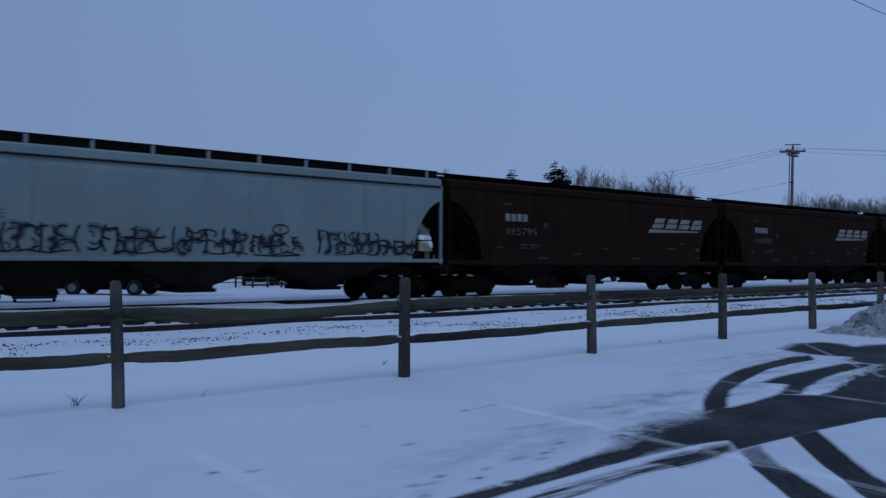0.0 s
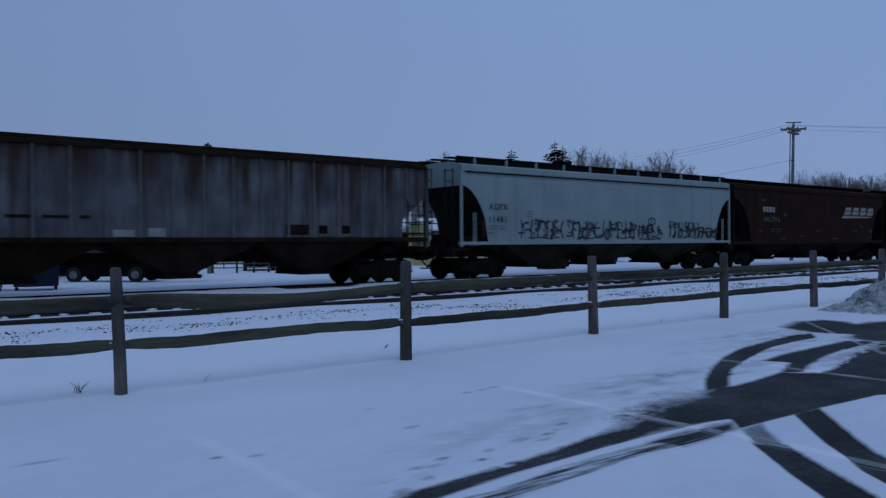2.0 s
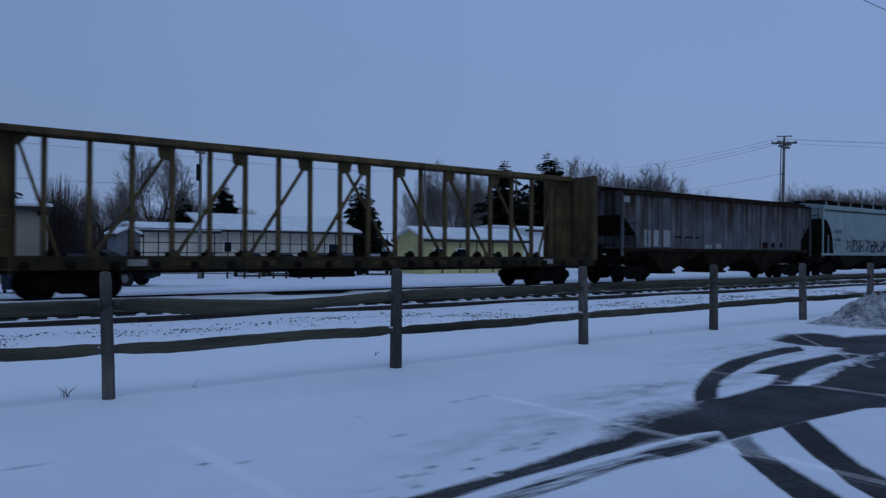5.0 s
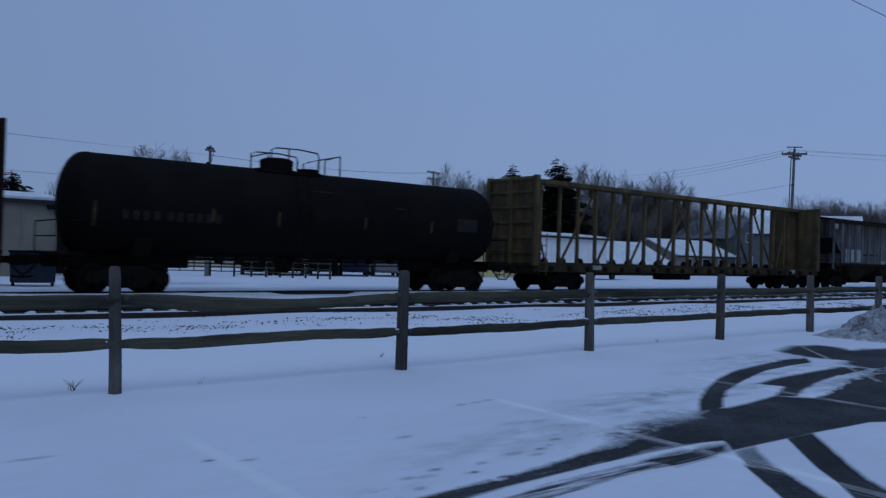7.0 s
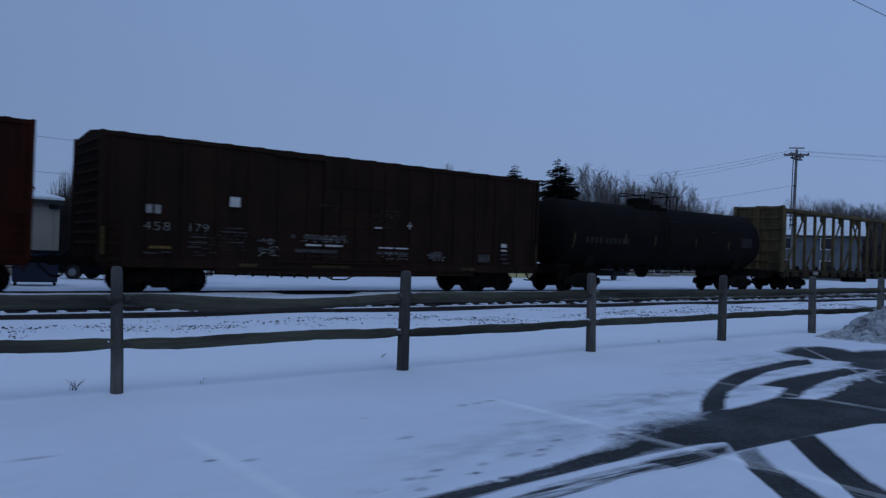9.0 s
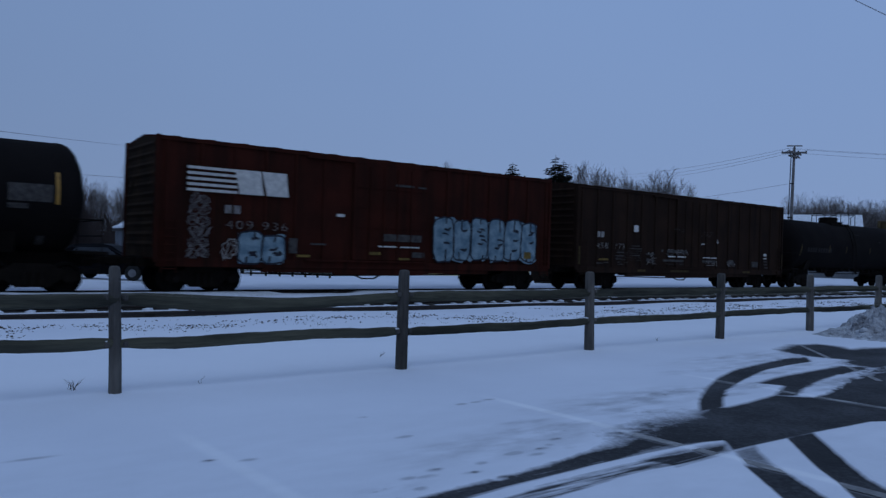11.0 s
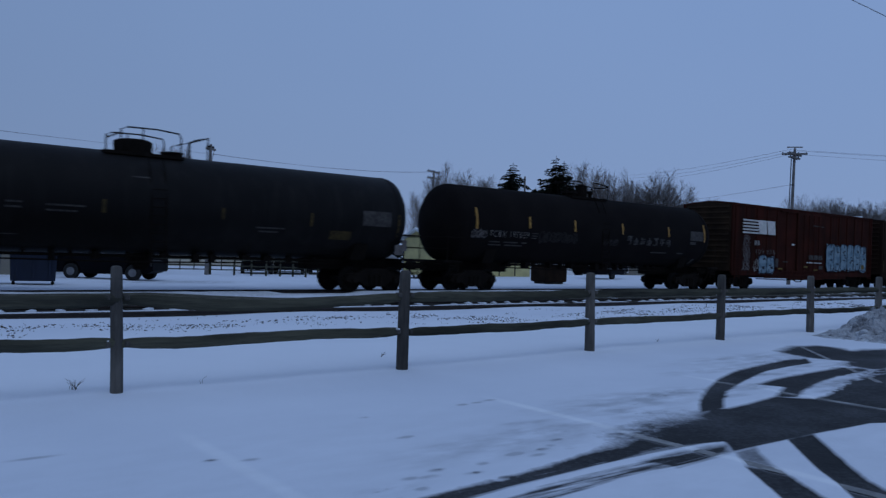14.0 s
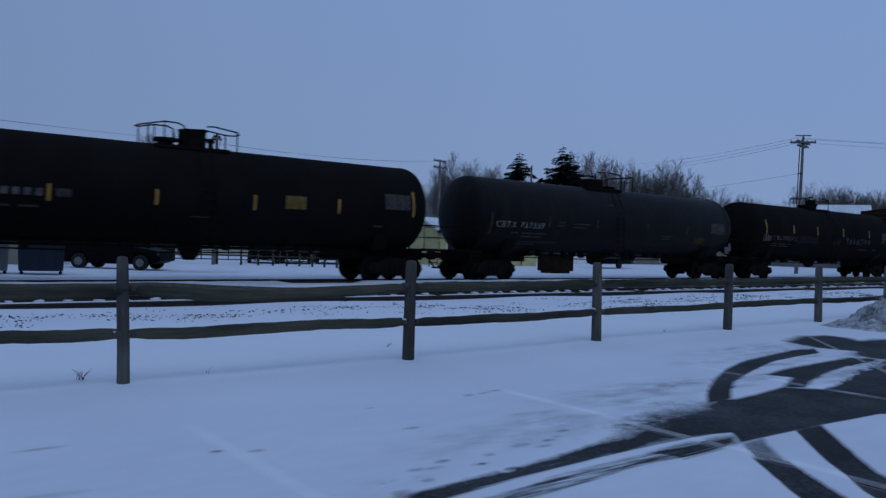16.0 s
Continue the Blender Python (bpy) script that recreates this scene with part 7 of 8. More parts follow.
def build_brush():
    """The dark leafless thicket along the far edge of the yards."""
    rng = random.Random(17)
    bm, tops = bmesh.new(), bmesh.new()
    # how many stems, ratios of x to y, distances, heights
    for count, r0, r1, y0, y1, low, high, thick in ((6500, 1.02, 1.62, 64, 75, 3.0, 8.2, 0.046), (6500, 1.82, 3.0, 58, 66, 4.0, 11.0, 0.042), (2200, 0.15, 0.45, 70, 80, 2.5, 5.4, 0.026),
                                                     (380, 1.06, 1.27, 69, 76, 7.0, 11.0, 0.017), (420, 1.29, 1.54, 68, 75, 7.0, 11.4, 0.017), (700, 0.72, 0.95, 78, 88, 6.0, 11.0, 0.019), (2200, 1.95, 3.0, 58, 66, 8.0, 12.0, 0.019)):
        target = tops if thick < 0.025 else bm
        for _ in range(count):
            r, y = rng.uniform(r0, r1), rng.uniform(y0, y1)
            x = r * y
            h = low + (high - low) * rng.random() ** 0.8
            h *= 0.86 + 0.12 * math.sin(r * 23) + 0.06 * math.sin(r * 61)
            a, l = rng.uniform(0, 6.28), rng.uniform(0.05, 0.28) * h
            dx, dy = l * math.cos(a), l * math.sin(a)
            tube(target, [(x, y, FIELD_Z - 0.1), (x + 0.4 * dx, y + 0.4 * dy, h * 0.6), (x + dx, y + dy, h)], [thick, thick * 0.75, 0.010], 3, ends=False)
            for _ in range(3):
                f = rng.uniform(0.45, 0.85)
                b, m = rng.uniform(0, 6.28), rng.uniform(0.06, 0.18) * h
                p = (x + f * dx, y + f * dy, h * f)
                tube(target, [p, (p[0] + m * math.cos(b), p[1] + m * math.sin(b), p[2] + 1.3 * m)], [thick * 0.55, 0.012], 3, ends=False)
    solid("saplings", tops, twig_mat, "thin bare saplings rising out of the thicket", "bushes", kind="stuff")
    solid("thicket", bm, thicket_mat, "dark leafless thicket behind the yards", "bushes", kind="stuff")
    for x, y, reach, top, count, label in ((9.6, 43.0, 1.7, 5.5, 1600, "dense dark leafless shrub beside the beige shed"), (12.1, 46.0, 0.9, 2.5, 700, "low leafless bush beyond the shed")):
        shrub = thing("bare_shrub", label, "shrub", pose(x, y, FIELD_Z), "bare shrubs")
        bm = bmesh.new()
        for _ in range(count):
            a, f = rng.uniform(0, 6.28), rng.random() ** 0.6
            h = top * math.sqrt(max(0.02, 1 - 0.85 * f * f)) * rng.uniform(0.45, 1.0)
            c, s = math.cos(a), math.sin(a)
            foot, tip = 0.45 * f * reach, f * reach
            q = rng.gauss(0, 0.12)
            tube(bm, [(foot * c, foot * s, -0.1), ((0.5 * foot + 0.5 * tip) * c + q, (0.5 * foot + 0.5 * tip) * s, h * 0.6), (tip * c, tip * s, h)], [0.015, 0.010, 0.005], 3, ends=False)
        part("crown", bm, thicket_mat, shrub, "dense leafless twigs")


build_brush()


def gabled(name, label, x0, x1, y0, y1, eave, ridge, wall_mat, roof_mat, along="x", over=0.35, windows=(), siding=0.0):
    """A building with a pitched roof; windows as (x, z, width, height) on the side towards the railway."""
    b = thing(name, label, "building", pose((x0 + x1) / 2, (y0 + y1) / 2, FIELD_Z))
    hx, hy = (x1 - x0) / 2, (y1 - y0) / 2
    bm = bmesh.new()
    if along == "x":
        sect = [(-hy, 0), (-hy, eave), (0, ridge), (hy, eave), (hy, 0)]
        loft(bm, [[(x, a, z) for a, z in sect] for x in (-hx, hx)])
    else:
        sect = [(-hx, 0), (-hx, eave), (0, ridge), (hx, eave), (hx, 0)]
        loft(bm, [[(a, y, z) for a, z in sect] for y in (-hy, hy)])
    wall = part("wall", bm, wall_mat, b)
    half = hy if along == "x" else hx
    run = hx if along == "x" else hy
    t = 0.16
    k = (ridge - eave) / half
    sect = [(-half - over, eave - over * k), (-half - over, eave - over * k + t), (0, ridge + t + 0.02), (half + over, eave - over * k + t), (half + over, eave - over * k), (0, ridge + 0.02)]
    bm = bmesh.new()
    ends = (-run - over, run + over)
    loft(bm, [[(e, a, z) if along == "x" else (a, e, z) for a, z in sect] for e in ends])
    roof = part("roof", bm, roof_mat, b, "roof under snow" if roof_mat == roof_snow_mat else "")
    for s in (-1, 1):
        near, far = s * (half + over) - 0.03, s * (half + over) + 0.03
        low = eave - over * k - 0.14
        ends = (-run - over, run + over)
        part("gutter", boxes((*ends, near, far, low, low + 0.19) if along == "x" else (near, far, *ends, low, low + 0.19)), roof_dark_mat, roof)
    for wx, wz, ww, wh in windows:
        fr = part("window", boxes((wx - ww / 2 - 0.07, wx + ww / 2 + 0.07, -hy - 0.05, -hy + 0.02, wz - 0.07, wz + wh + 0.07)), white_wall_mat, wall)
        part("pane", boxes((wx - ww / 2, wx + ww / 2, -hy - 0.065, -hy + 0.02, wz, wz + wh)), window_mat, fr)
    if siding:
        batten = mesh_of("siding_batten", boxes((-0.04, 0.04, -0.04, 0.01, 0.05, eave - 0.05)), roof_dark_mat if wall_mat == cream_mat else wall_mat)
        x = -hx + siding
        while x < hx:
            shared("siding_batten", batten, wall, pose(x, -hy, 0))
            x += siding
    return b


def build_buildings():
    shed = gabled("beige_shed", "large plain beige metal shed with snowy roof", -9.0, 8.0, 38.0, 46.0, 3.35, 3.75, beige_mat, roof_snow_mat, "x", 0.15, siding=1.2)
    lamp = part("wall_lamp", boxes((8.05, 8.45, -4.2, -3.9, 3.0, 3.2), bevel=0.03), iron_mat, shed, "dark wall lamp")
    gabled("low_house", "long low pale house with snowy roof behind the yard fence", 18.3, 24.0, 58.0, 64.0, 3.0, 3.5, house_mat, roof_snow_mat, "x", 0.3)
    gabled("long_house", "long pale house with snowy roof and dark eaves", 24.4, 37.6, 60.0, 68.0, 3.3, 4.5, house_mat, roof_snow_mat, "x", 0.6, windows=[(-5.2, 1.4, 0.6, 0.8), (4.6, 1.2, 1.0, 0.9)])
    gabled("garden_shed", "small grey-blue shed with snow on its roof", 14.9, 16.4, 52.0, 54.0, 2.55, 2.85, grey_siding_mat, roof_snow_mat, "y", 0.15)
    gabled("cream_garage", "low cream shed with dark uprights and snowy roof", 32.0, 41.3, 42.0, 45.2, 2.45, 3.1, cream_mat, roof_snow_mat, "x", 0.3, windows=[(-3.4, 0.7, 0.9, 1.0), (-1.4, 0.7, 0.9, 1.0)], siding=1.55)
    gabled("white_barn", "tall white metal building behind the tracks", 47.4, 57.0, 48.0, 57.0, 3.45, 3.8, white_wall_mat, roof_snow_mat, "x", 0.25, siding=2.4)
    gabled("small_house", "small dark house with broad snowy roof", 60.2, 69.5, 50.0, 58.0, 1.3, 3.35, beige_mat, roof_snow_mat, "x", 0.4, windows=[(-2.6, 0.3, 1.0, 0.8), (2.4, 0.3, 1.0, 0.8)])
    gabled("grey_house", "grey house with snowy roof among trees", 76.5, 88.0, 54.0, 62.0, 2.4, 4.1, beige_mat, roof_snow_mat, "x", 0.4, windows=[(-3.5, 0.9, 1.2, 1.0), (0, 0.9, 1.4, 1.0), (3.4, 0.9, 1.4, 1.0)])
    gabled("roadside_house", "blue-grey house with steep snow-edged gable", 90.2, 99.2, 56.0, 64.0, 4.8, 7.3, grey_siding_mat, shingle_mat, "y", 0.4, windows=[(-2.2, 1.2, 1.1, 1.3), (1.8, 1.2, 1.1, 1.3), (0.0, 4.4, 1.0, 1.1)])
    gabled("house_wing", "long low blue-grey house wing with thinly snowed roof", 99.9, 124.0, 58.0, 66.0, 4.1, 5.9, grey_siding_mat, shingle_mat, "x", 0.4, windows=[(-4.0, 2.4, 1.2, 1.3), (1.6, 2.4, 1.2, 1.3), (4.6, 2.4, 1.2, 1.3), (8.5, 2.4, 1.2, 1.3)])
    far_house = gabled("gabled_house", "grey two-storey house with a white snowy roof behind the railway", 86.4, 97.6, 44.0, 50.0, 5.35, 7.3, grey_siding_mat, roof_snow_mat, "x", 0.4, windows=[(-2, 1, 1.2, 1.2), (2, 1, 1.2, 1.2), (-2, 3.6, 1.2, 1.2), (2, 3.6, 1.2, 1.2)])
    far_house.matrix_world = pose(92.0, 47.0, FIELD_Z, 0, 0, -62)


build_buildings()


def build_yard_fence():
    """The dark open fence in front of the house yard."""
    fence = thing("yard_fence", "dark open metal yard fence in front of the pale house", "fence")
    x0, x1, y = 14.6, 37.0, 48.5
    post = mesh_of("post", tubes(([(0, 0, FIELD_Z - 0.1), (0, 0, 2.5)], 0.035), sides=5), iron_mat)
    n = 25
    for k in range(n + 1):
        shared("post", post, fence, pose(x0 + (x1 - x0) * k / n, y, 0))
    for z in (0.45, 1.10, 1.72, 2.58):
        part("rail", tubes(([(x0, y, z), (x1, y, z)], 0.03), sides=5), iron_mat, fence)
    low = thing("yard_rail_fence", "low weathered post and rail fence round the snowy yard", "fence")
    feet = [(9.6, 44.6), (12.9, 42.6), (16.1, 40.7), (17.2, 40.0), (17.95, 39.5), (18.6, 39.05), (19.15, 38.5), (19.65, 38.0), (20.1, 37.4), (20.5, 36.8), (20.9, 36.2)]
    rng = random.Random(8)
    for i, (px, py) in enumerate(feet):
        w = 0.07 if i == 2 else 0.042
        part("post", loft(bmesh.new(), [[(px + a * w * k, py + b * w * k, z) for a, b in ((-1, -1), (1, -1), (1, 1), (-1, 1))] for z, k in ((FIELD_Z - 0.1, 1.05), (0.3, 1.0), (0.72 + rng.uniform(-0.03, 0.03), 0.9))]), rail_wood_mat, low)
    for p, q in zip(feet, feet[1:]):
        for z, r in ((0.03, 0.032), (0.25, 0.045), (0.58, 0.040)):
            part("rail", tubes(([(p[0], p[1] + 0.05, z), ((p[0] + q[0]) / 2, (p[1] + q[1]) / 2 + 0.05, z + rng.uniform(-0.03, 0.02)), (q[0], q[1] + 0.05, z)], r), sides=6), rail_wood_mat, low)


build_yard_fence()


def parked_car(label, m, paint, tall=1.0, snowy=True, length=4.4):
    """A parked car, its nose towards +x: a rounded body with wheel arches, glass house, lamps and wheels."""
    car = thing("parked_car", label, "car", m, "parked cars")
    k = length / 4.4

    def lower(x):
        """The sill's height, raised over the wheels."""
        for wx in (-1.38, 1.38):
            d = abs(x / k - wx)
            if d < 0.40:
                return 0.24 + math.sqrt(max(0.0, 0.40 ** 2 - d * d)) * 1.1
        return 0.24

    stations = sorted({*(round(-2.2 + 4.4 * i / 36, 3) for i in range(37)), -1.78, -0.98, 0.98, 1.78})
    rings = []
    for x in stations:
        f = abs(x) / 2.2
        half = 0.88 * (1 - 0.16 * f ** 5)
        top = (1.0 if x < 0.9 else 1.0 - 0.17 * (x - 0.9) / 1.3) * tall - 0.06 * f ** 6
        low = min(lower(x * k) + 0.18 * f ** 8, top - 0.12)
        rings.append([(x * k, -half * a, low + (top - low) * b) for a, b in ((0.94, 0.0), (1.0, 0.25), (1.0, 0.62), (0.95, 0.92), (0.86, 1.0))]
                     + [(x * k, half * a, low + (top - low) * b) for a, b in ((0.86, 1.0), (0.95, 0.92), (1.0, 0.62), (1.0, 0.25), (0.94, 0.0))])
    part("body", loft(bmesh.new(), rings), paint, car)
    house = [(-1.95, 0.80, 0.98), (-1.62, 0.68, 1.40), (-1.2, 0.64, 1.47), (-0.2, 0.63, 1.50), (0.25, 0.66, 1.42), (1.05, 0.80, 0.98)]
    roof = loft(bmesh.new(), [[(x * k, -w * a, (0.95 + (z - 0.95) * b) * tall) for a, b in ((1.12, 0.0), (1.05, 0.75), (0.8, 1.0))] + [(x * k, w * a, (0.95 + (z - 0.95) * b) * tall) for a, b in ((0.8, 1.0), (1.05, 0.75), (1.12, 0.0))] for x, w, z in house])
    cabin = part("cabin", roof, paint, car)
    for side in (-1, 1):
        part("side_window", loft(bmesh.new(), [[(x * k, side * y, z * tall) for x, y, z in ((-1.45, 0.795, 1.06), (0.62, 0.795, 1.06), (0.16, 0.735, 1.34), (-1.25, 0.735, 1.34))], [(x * k, side * (y - 0.06), z * tall) for x, y, z in ((-1.45, 0.795, 1.06), (0.62, 0.795, 1.06), (0.16, 0.735, 1.34), (-1.25, 0.735, 1.34))]]), window_mat, cabin, "dark side glass")
        part("head_lamp", boxes((2.06 * k, 2.17 * k, side * 0.62 - 0.15, side * 0.62 + 0.15, 0.60, 0.74), bevel=0.02), hub_mat, car)
        part("tail_lamp", boxes((-2.19 * k, -2.08 * k, side * 0.68 - 0.09, side * 0.68 + 0.09, 0.66, 0.86), bevel=0.02), rust_dark_mat, car)
    if snowy:
        part("roof_snow", boxes((-1.4 * k, 0.0, -0.5, 0.5, 1.49 * tall, 1.54 * tall), bevel=0.02), snow_mat, cabin, "snow on the roof")
    for x in (-1.38 * k, 1.38 * k):
        for y in (-0.80, 0.80):
            w = part("wheel", tubes(([(x, y - 0.11, 0.32), (x, y - 0.09, 0.32), (x, y + 0.09, 0.32), (x, y + 0.11, 0.32)], [0.27, 0.32, 0.32, 0.27]), sides=16), tyre_mat, car)
            part("hub", tubes(([(x, y - 0.12 if y < 0 else y + 0.06, 0.32), (x, y - 0.06 if y < 0 else y + 0.12, 0.32)], 0.17), sides=10), alloy_mat, w, "pale alloy wheel")
    return car


def build_yard():
    parked_car("dark car parked behind the railway", pose(9.4, 34.5, FIELD_Z, 0, 0, -40), car_dark_mat, 1.0, False, 4.1)
    for x, y, turn, paint, label in ((20.1, 43.5, 66, car_dark_mat, "dark car parked behind the low rail fence"), (22.3, 43.6, 62, car_dark_mat, "dark car parked behind the low rail fence"), (24.5, 43.4, 64, car_dark_mat, "dark car parked in the snowy yard"),
                                     (26.5, 43.0, 60, car_blue_mat, "dark blue car parked in the snowy yard"), (28.7, 42.8, 62, alloy_mat, "pale car parked in the snowy yard")):
        parked_car(label, pose(x, y, FIELD_Z, 0, 0, turn), paint, 0.9, False)
    for x, y, turn, label in ((47.0, 39.5, 10, "dark covered boat-like hull on a trailer in the snow"),):
        hull = thing("covered_trailer", label, "trailer", pose(x, y, FIELD_Z, 0, 0, turn))
        bm = bmesh.new()
        loft(bm, [[(px, -w, 0.35), (px, -w * 1.1, 0.75), (px, 0, top), (px, w * 1.1, 0.75), (px, w, 0.35)] for px, w, top in ((-2.6, 0.7, 0.95), (-1, 0.95, 1.15), (1.2, 0.85, 1.1), (2.8, 0.2, 0.85))])
        part("tarpaulin", bm, car_dark_mat, hull)
        for wy in (-0.95, 0.75):
            part("wheel", tubes(([(-0.6, wy, 0.3), (-0.6, wy + 0.2, 0.3)], 0.3), sides=12), tyre_mat, hull)
    for x, y, half, paint, label in ((5.62, 30.2, 0.72, blue_paint_mat, "dark blue steel waste container standing in snow"), (3.95, 30.5, 0.72, grey_siding_mat, "grey steel waste container beside the blue one")):
        skip = thing("waste_container", label, "container", pose(x, y, FIELD_Z, 0, 0, -8), "waste containers")
        part("body", loft(bmesh.new(), [[(x * k, y * k, z) for x, y in ((-half, -0.55), (half, -0.55), (half, 0.55), (-half, 0.55))] for z, k in ((0.12, 0.94), (1.15, 1.0))]), paint, skip)
        part("lid", boxes((-half - 0.04, half + 0.04, -0.6, 0.6, 1.15, 1.22), bevel=0.02), iron_mat, skip)
        for k in range(3):
            part("stiffener", boxes((-0.5 + 0.5 * k - 0.03, -0.5 + 0.5 * k + 0.03, -0.60, -0.50, 0.2, 1.12)), paint, skip)
        for wx in (-half + 0.12, half - 0.12):
            part("castor", tubes(([(wx, -0.42, 0.06), (wx, -0.36, 0.06)], 0.06), sides=8), tyre_mat, skip)
    bin_ = thing("utility_cabinet", "dark utility cabinet standing in the snowy yard", "cabinet", pose(14.8, 44.9, FIELD_Z, 0, 0, 5))
    part("body", boxes((-0.42, 0.42, -0.3, 0.3, 0.06, 0.80), bevel=0.03), iron_mat, bin_)
    part("lid", boxes((-0.45, 0.45, -0.33, 0.33, 0.80, 0.86), bevel=0.02), iron_mat, bin_)
    part("base", boxes((-0.38, 0.38, -0.26, 0.26, -0.05, 0.06)), ballast_mat, bin_)
    case = thing("relay_case", "dark steel trackside relay case beside the railway", "cabinet", pose(32.6, 31.6, FIELD_Z, 0, 0, 3))
    part("body", boxes((-0.95, 0.95, -0.55, 0.55, 0.12, 1.0), bevel=0.03), rust_dark_mat, case)
    part("lid", boxes((-1.0, 1.0, -0.6, 0.6, 1.0, 1.08), bevel=0.02), rust_dark_mat, case)
    part("base", boxes((-0.8, 0.8, -0.4, 0.4, -0.05, 0.12)), ballast_mat, case)


build_yard()


# ---------------------------------------------------------------- poles and wires
def utility_pole(label, x, y, top, arms, lean=0.0, can=False, arm_len=2.4, turn=0, girth=1.0):
    pole = thing("utility_pole", label, "utility pole", pose(x, y, FIELD_Z, 0, lean, turn), "utility poles")
    h = top - FIELD_Z
    part("shaft", tubes(([(0, 0, -0.3), (0, 0, h * 0.6), (0, 0, h)], [0.15 * girth, 0.12 * girth, 0.09 * girth]), sides=8), pole_mat, pole)
    for z in arms:
        arm = part("crossarm", boxes((-arm_len / 2, arm_len / 2, -0.06, 0.06, h - z - 0.06, h - z + 0.06)), pole_mat, pole)
        for k in range(6):
            px = -arm_len / 2 + 0.12 + (arm_len - 0.24) * k / 5
            part("insulator", tubes(([(px, 0, h - z + 0.05), (px, 0, h - z + 0.16)], [0.035, 0.045])), iron_mat, arm)
        part("arm_brace", tubes(([(-arm_len * 0.3, -0.08, h - z), (0, -0.10, h - z - 0.6), (arm_len * 0.3, -0.08, h - z)], 0.02), sides=4), pole_mat, arm)
    if can:
        part("transformer", tubes(([(-0.17, 0, h - 1.75), (-0.17, 0, h - 0.95), (-0.17, 0, h - 0.88)], [0.10, 0.10, 0.06]), sides=10), iron_mat, pole)
    return pole


def wire(points, sag, r=0.012):
    (a, b) = (Vector(points[0]), Vector(points[1]))
    n = 24
    pts = [a.lerp(b, k / n) - Vector((0, 0, 4 * sag * (k / n) * (1 - k / n))) for k in range(n + 1)]
    solid("wire", tubes((pts, r), sides=4), wire_mat, "thin overhead wire between poles", "wire", "overhead wires", "structure")


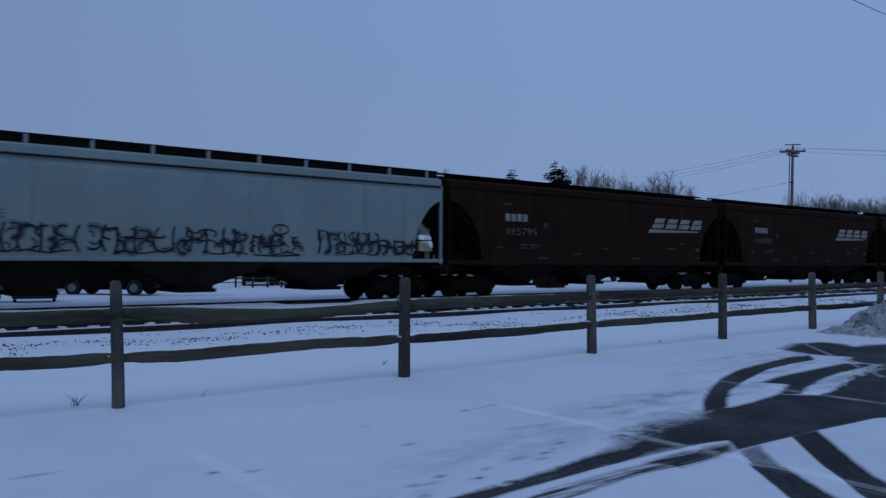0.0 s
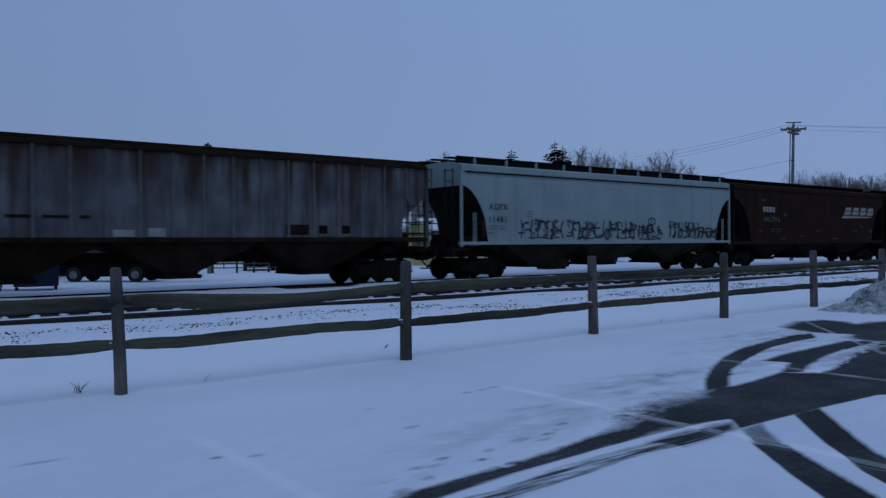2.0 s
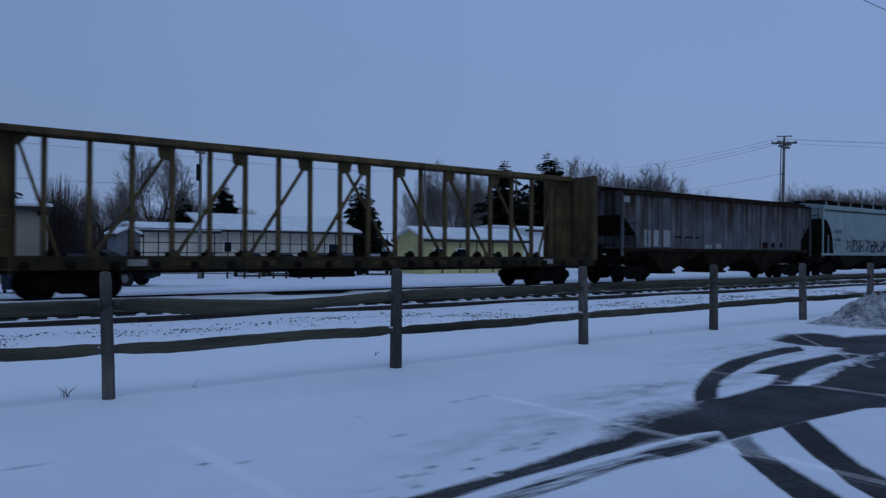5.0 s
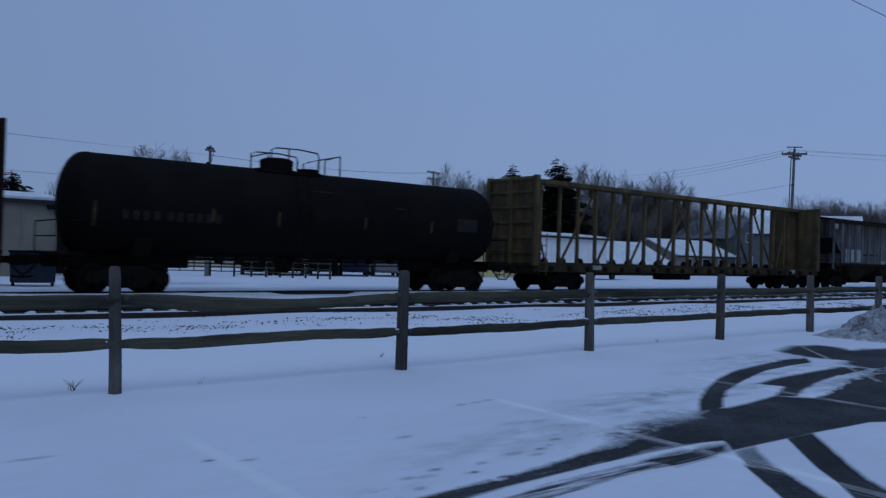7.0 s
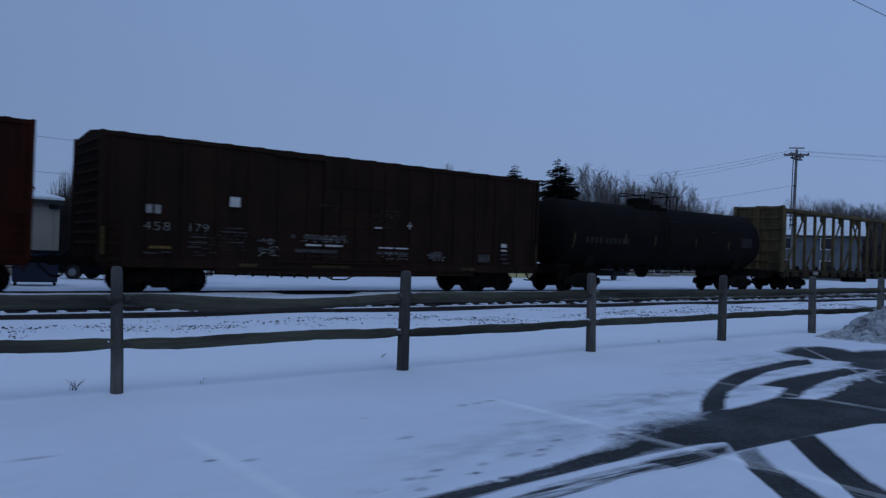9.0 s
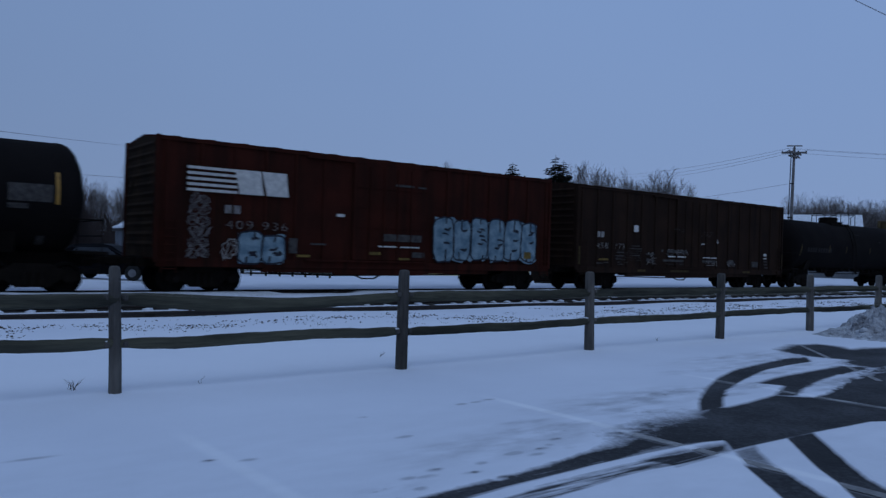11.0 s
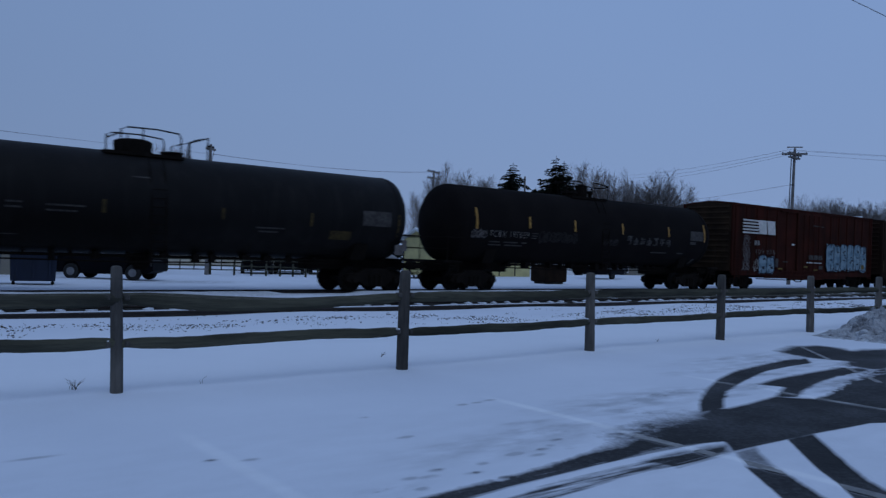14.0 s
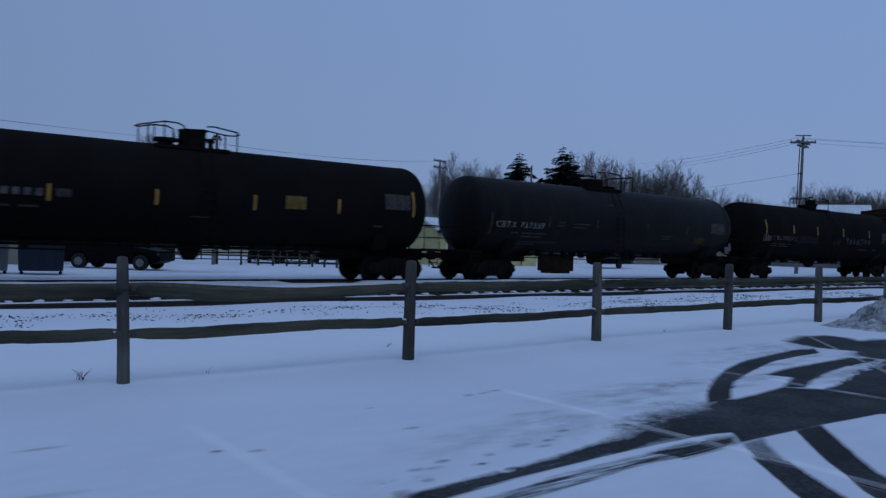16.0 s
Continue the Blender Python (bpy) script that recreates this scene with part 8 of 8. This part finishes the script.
def build_poles():
    big = utility_pole("tall wooden utility pole with several crossarms", 57.72, 30.7, 10.15, (), 1.2, False, 2.1, -32)
    for turn, z, half in ((38, 9.98, 1.05), (-30, 10.02, 0.9), (38, 9.72, 0.8)):
        arm = part("crossarm", boxes((-half, half, -0.14, -0.06, z - 0.06, z + 0.06), (-half, half, 0.06, 0.14, z - 0.06, z + 0.06)), pole_mat, big, m=pose(0, 0, 0, 0, 0, turn))
        for k in range(4):
            px = half * (-0.92 + 1.84 * k / 3)
            part("insulator", tubes(([(px, 0, z + 0.05), (px, 0, z + 0.15)], [0.035, 0.05])), iron_mat, arm)
    part("top_arm", boxes((-0.55, 0.55, -0.05, 0.05, 10.50, 10.58), (-0.05, 0.05, -0.05, 0.05, 10.3, 10.55)), pole_mat, big, m=pose(0, 0, 0, 0, 0, -25))
    part("riser_pipe", tubes(([(-0.30, -0.10, 4.3), (-0.30, -0.10, 9.6), (-0.05, -0.10, 9.9)], 0.035), sides=5), iron_mat, big)
    part("pipe_bracket", boxes((-0.38, 0.0, -0.16, -0.06, 4.6, 4.68), (-0.38, 0.0, -0.16, -0.06, 5.0, 5.08), (-0.34, 0.0, -0.14, -0.08, 7.6, 7.66)), iron_mat, big)
    left = utility_pole("wooden utility pole with transformer can", 15.75, 40.2, 6.65, (0.25,), 0, True, 0.7, 30, 0.75)
    mid = utility_pole("distant wooden utility pole with two crossarms", 45.7, 60.0, 9.25, (0.12, 0.75), 0, False, 2.2, 20)
    thin = utility_pole("slim pole beside the thin fir", 56.9, 59.0, 9.6, (), 0)
    utility_pole("short service pole in the yard", 29.5, 66.0, 4.4, (), 0)
    for dz, dx in ((-0.05, -0.4), (-0.05, 0.45)):
        wire(((45.7 + dx, 60.0, 9.2 + dz), (15.75 + dx * 0.3, 40.2, 6.2 + dz)), 0.35, 0.007)
        wire(((15.75 + dx * 0.3, 40.2, 6.2 + dz), (-14.0 + dx, 20.6, 4.6 + dz)), 0.3, 0.004)
        wire(((57.72 + dx, 30.7, 10.1 + dz), (150.0 + dx * 9, 140.0, 24.4 + dz * 3)), 2.0, 0.010)
        wire(((57.72 + dx, 30.7, 10.1 + dz), (120.0 + dx, 8.0, 13.5 + dz)), 0.6, 0.008)
    wire(((57.72, 30.7, 9.75), (120.0, 8.0, 12.7)), 0.6, 0.008)
    wire(((57.72, 30.7, 9.75), (150.0, 140.0, 23.2)), 2.2, 0.010)
    wire(((45.7, 60.0, 9.1), (120, 95, 8.0)), 1.0, 0.010)
    wire(((15.75, 40.2, 4.6), (-14.0, 30.0, 4.0)), 0.2, 0.008)
    wire(((57.72, 30.7, 7.4), (70.0, 60.0, 7.2)), 0.3, 0.010)
    wire(((-40.0, 10.0, 8.5), (120.0, 10.0, 8.55)), 0.0, 0.012)


build_poles()


# ---------------------------------------------------------------- what moves
def roll_at(t):
    ts, vs = [r[0] for r in TRAIN_ROLL], [r[1] for r in TRAIN_ROLL]
    return float(np.interp(t, ts, vs))


def motions():
    for car, centre, wheels in moving_cars:
        walk(car, [(t, pose(centre + s, TRACK_Y, RAIL_Z)) for t, s in TRAIN_ROLL])
        # wheels turn while their car is near enough to be seen
        seen = [k for k in range(481) if -14 < centre + roll_at(k / 30) < 75] or [0]
        ticks = sorted({0, 480, *seen})
        for wheel, a in wheels:
            walk(wheel, [(k / 30, pose(a, 0, WHEEL_R, 0, math.degrees(roll_at(min(max(k, seen[0]), seen[-1]) / 30) / WHEEL_R) % 360, 0)) for k in ticks])


motions()
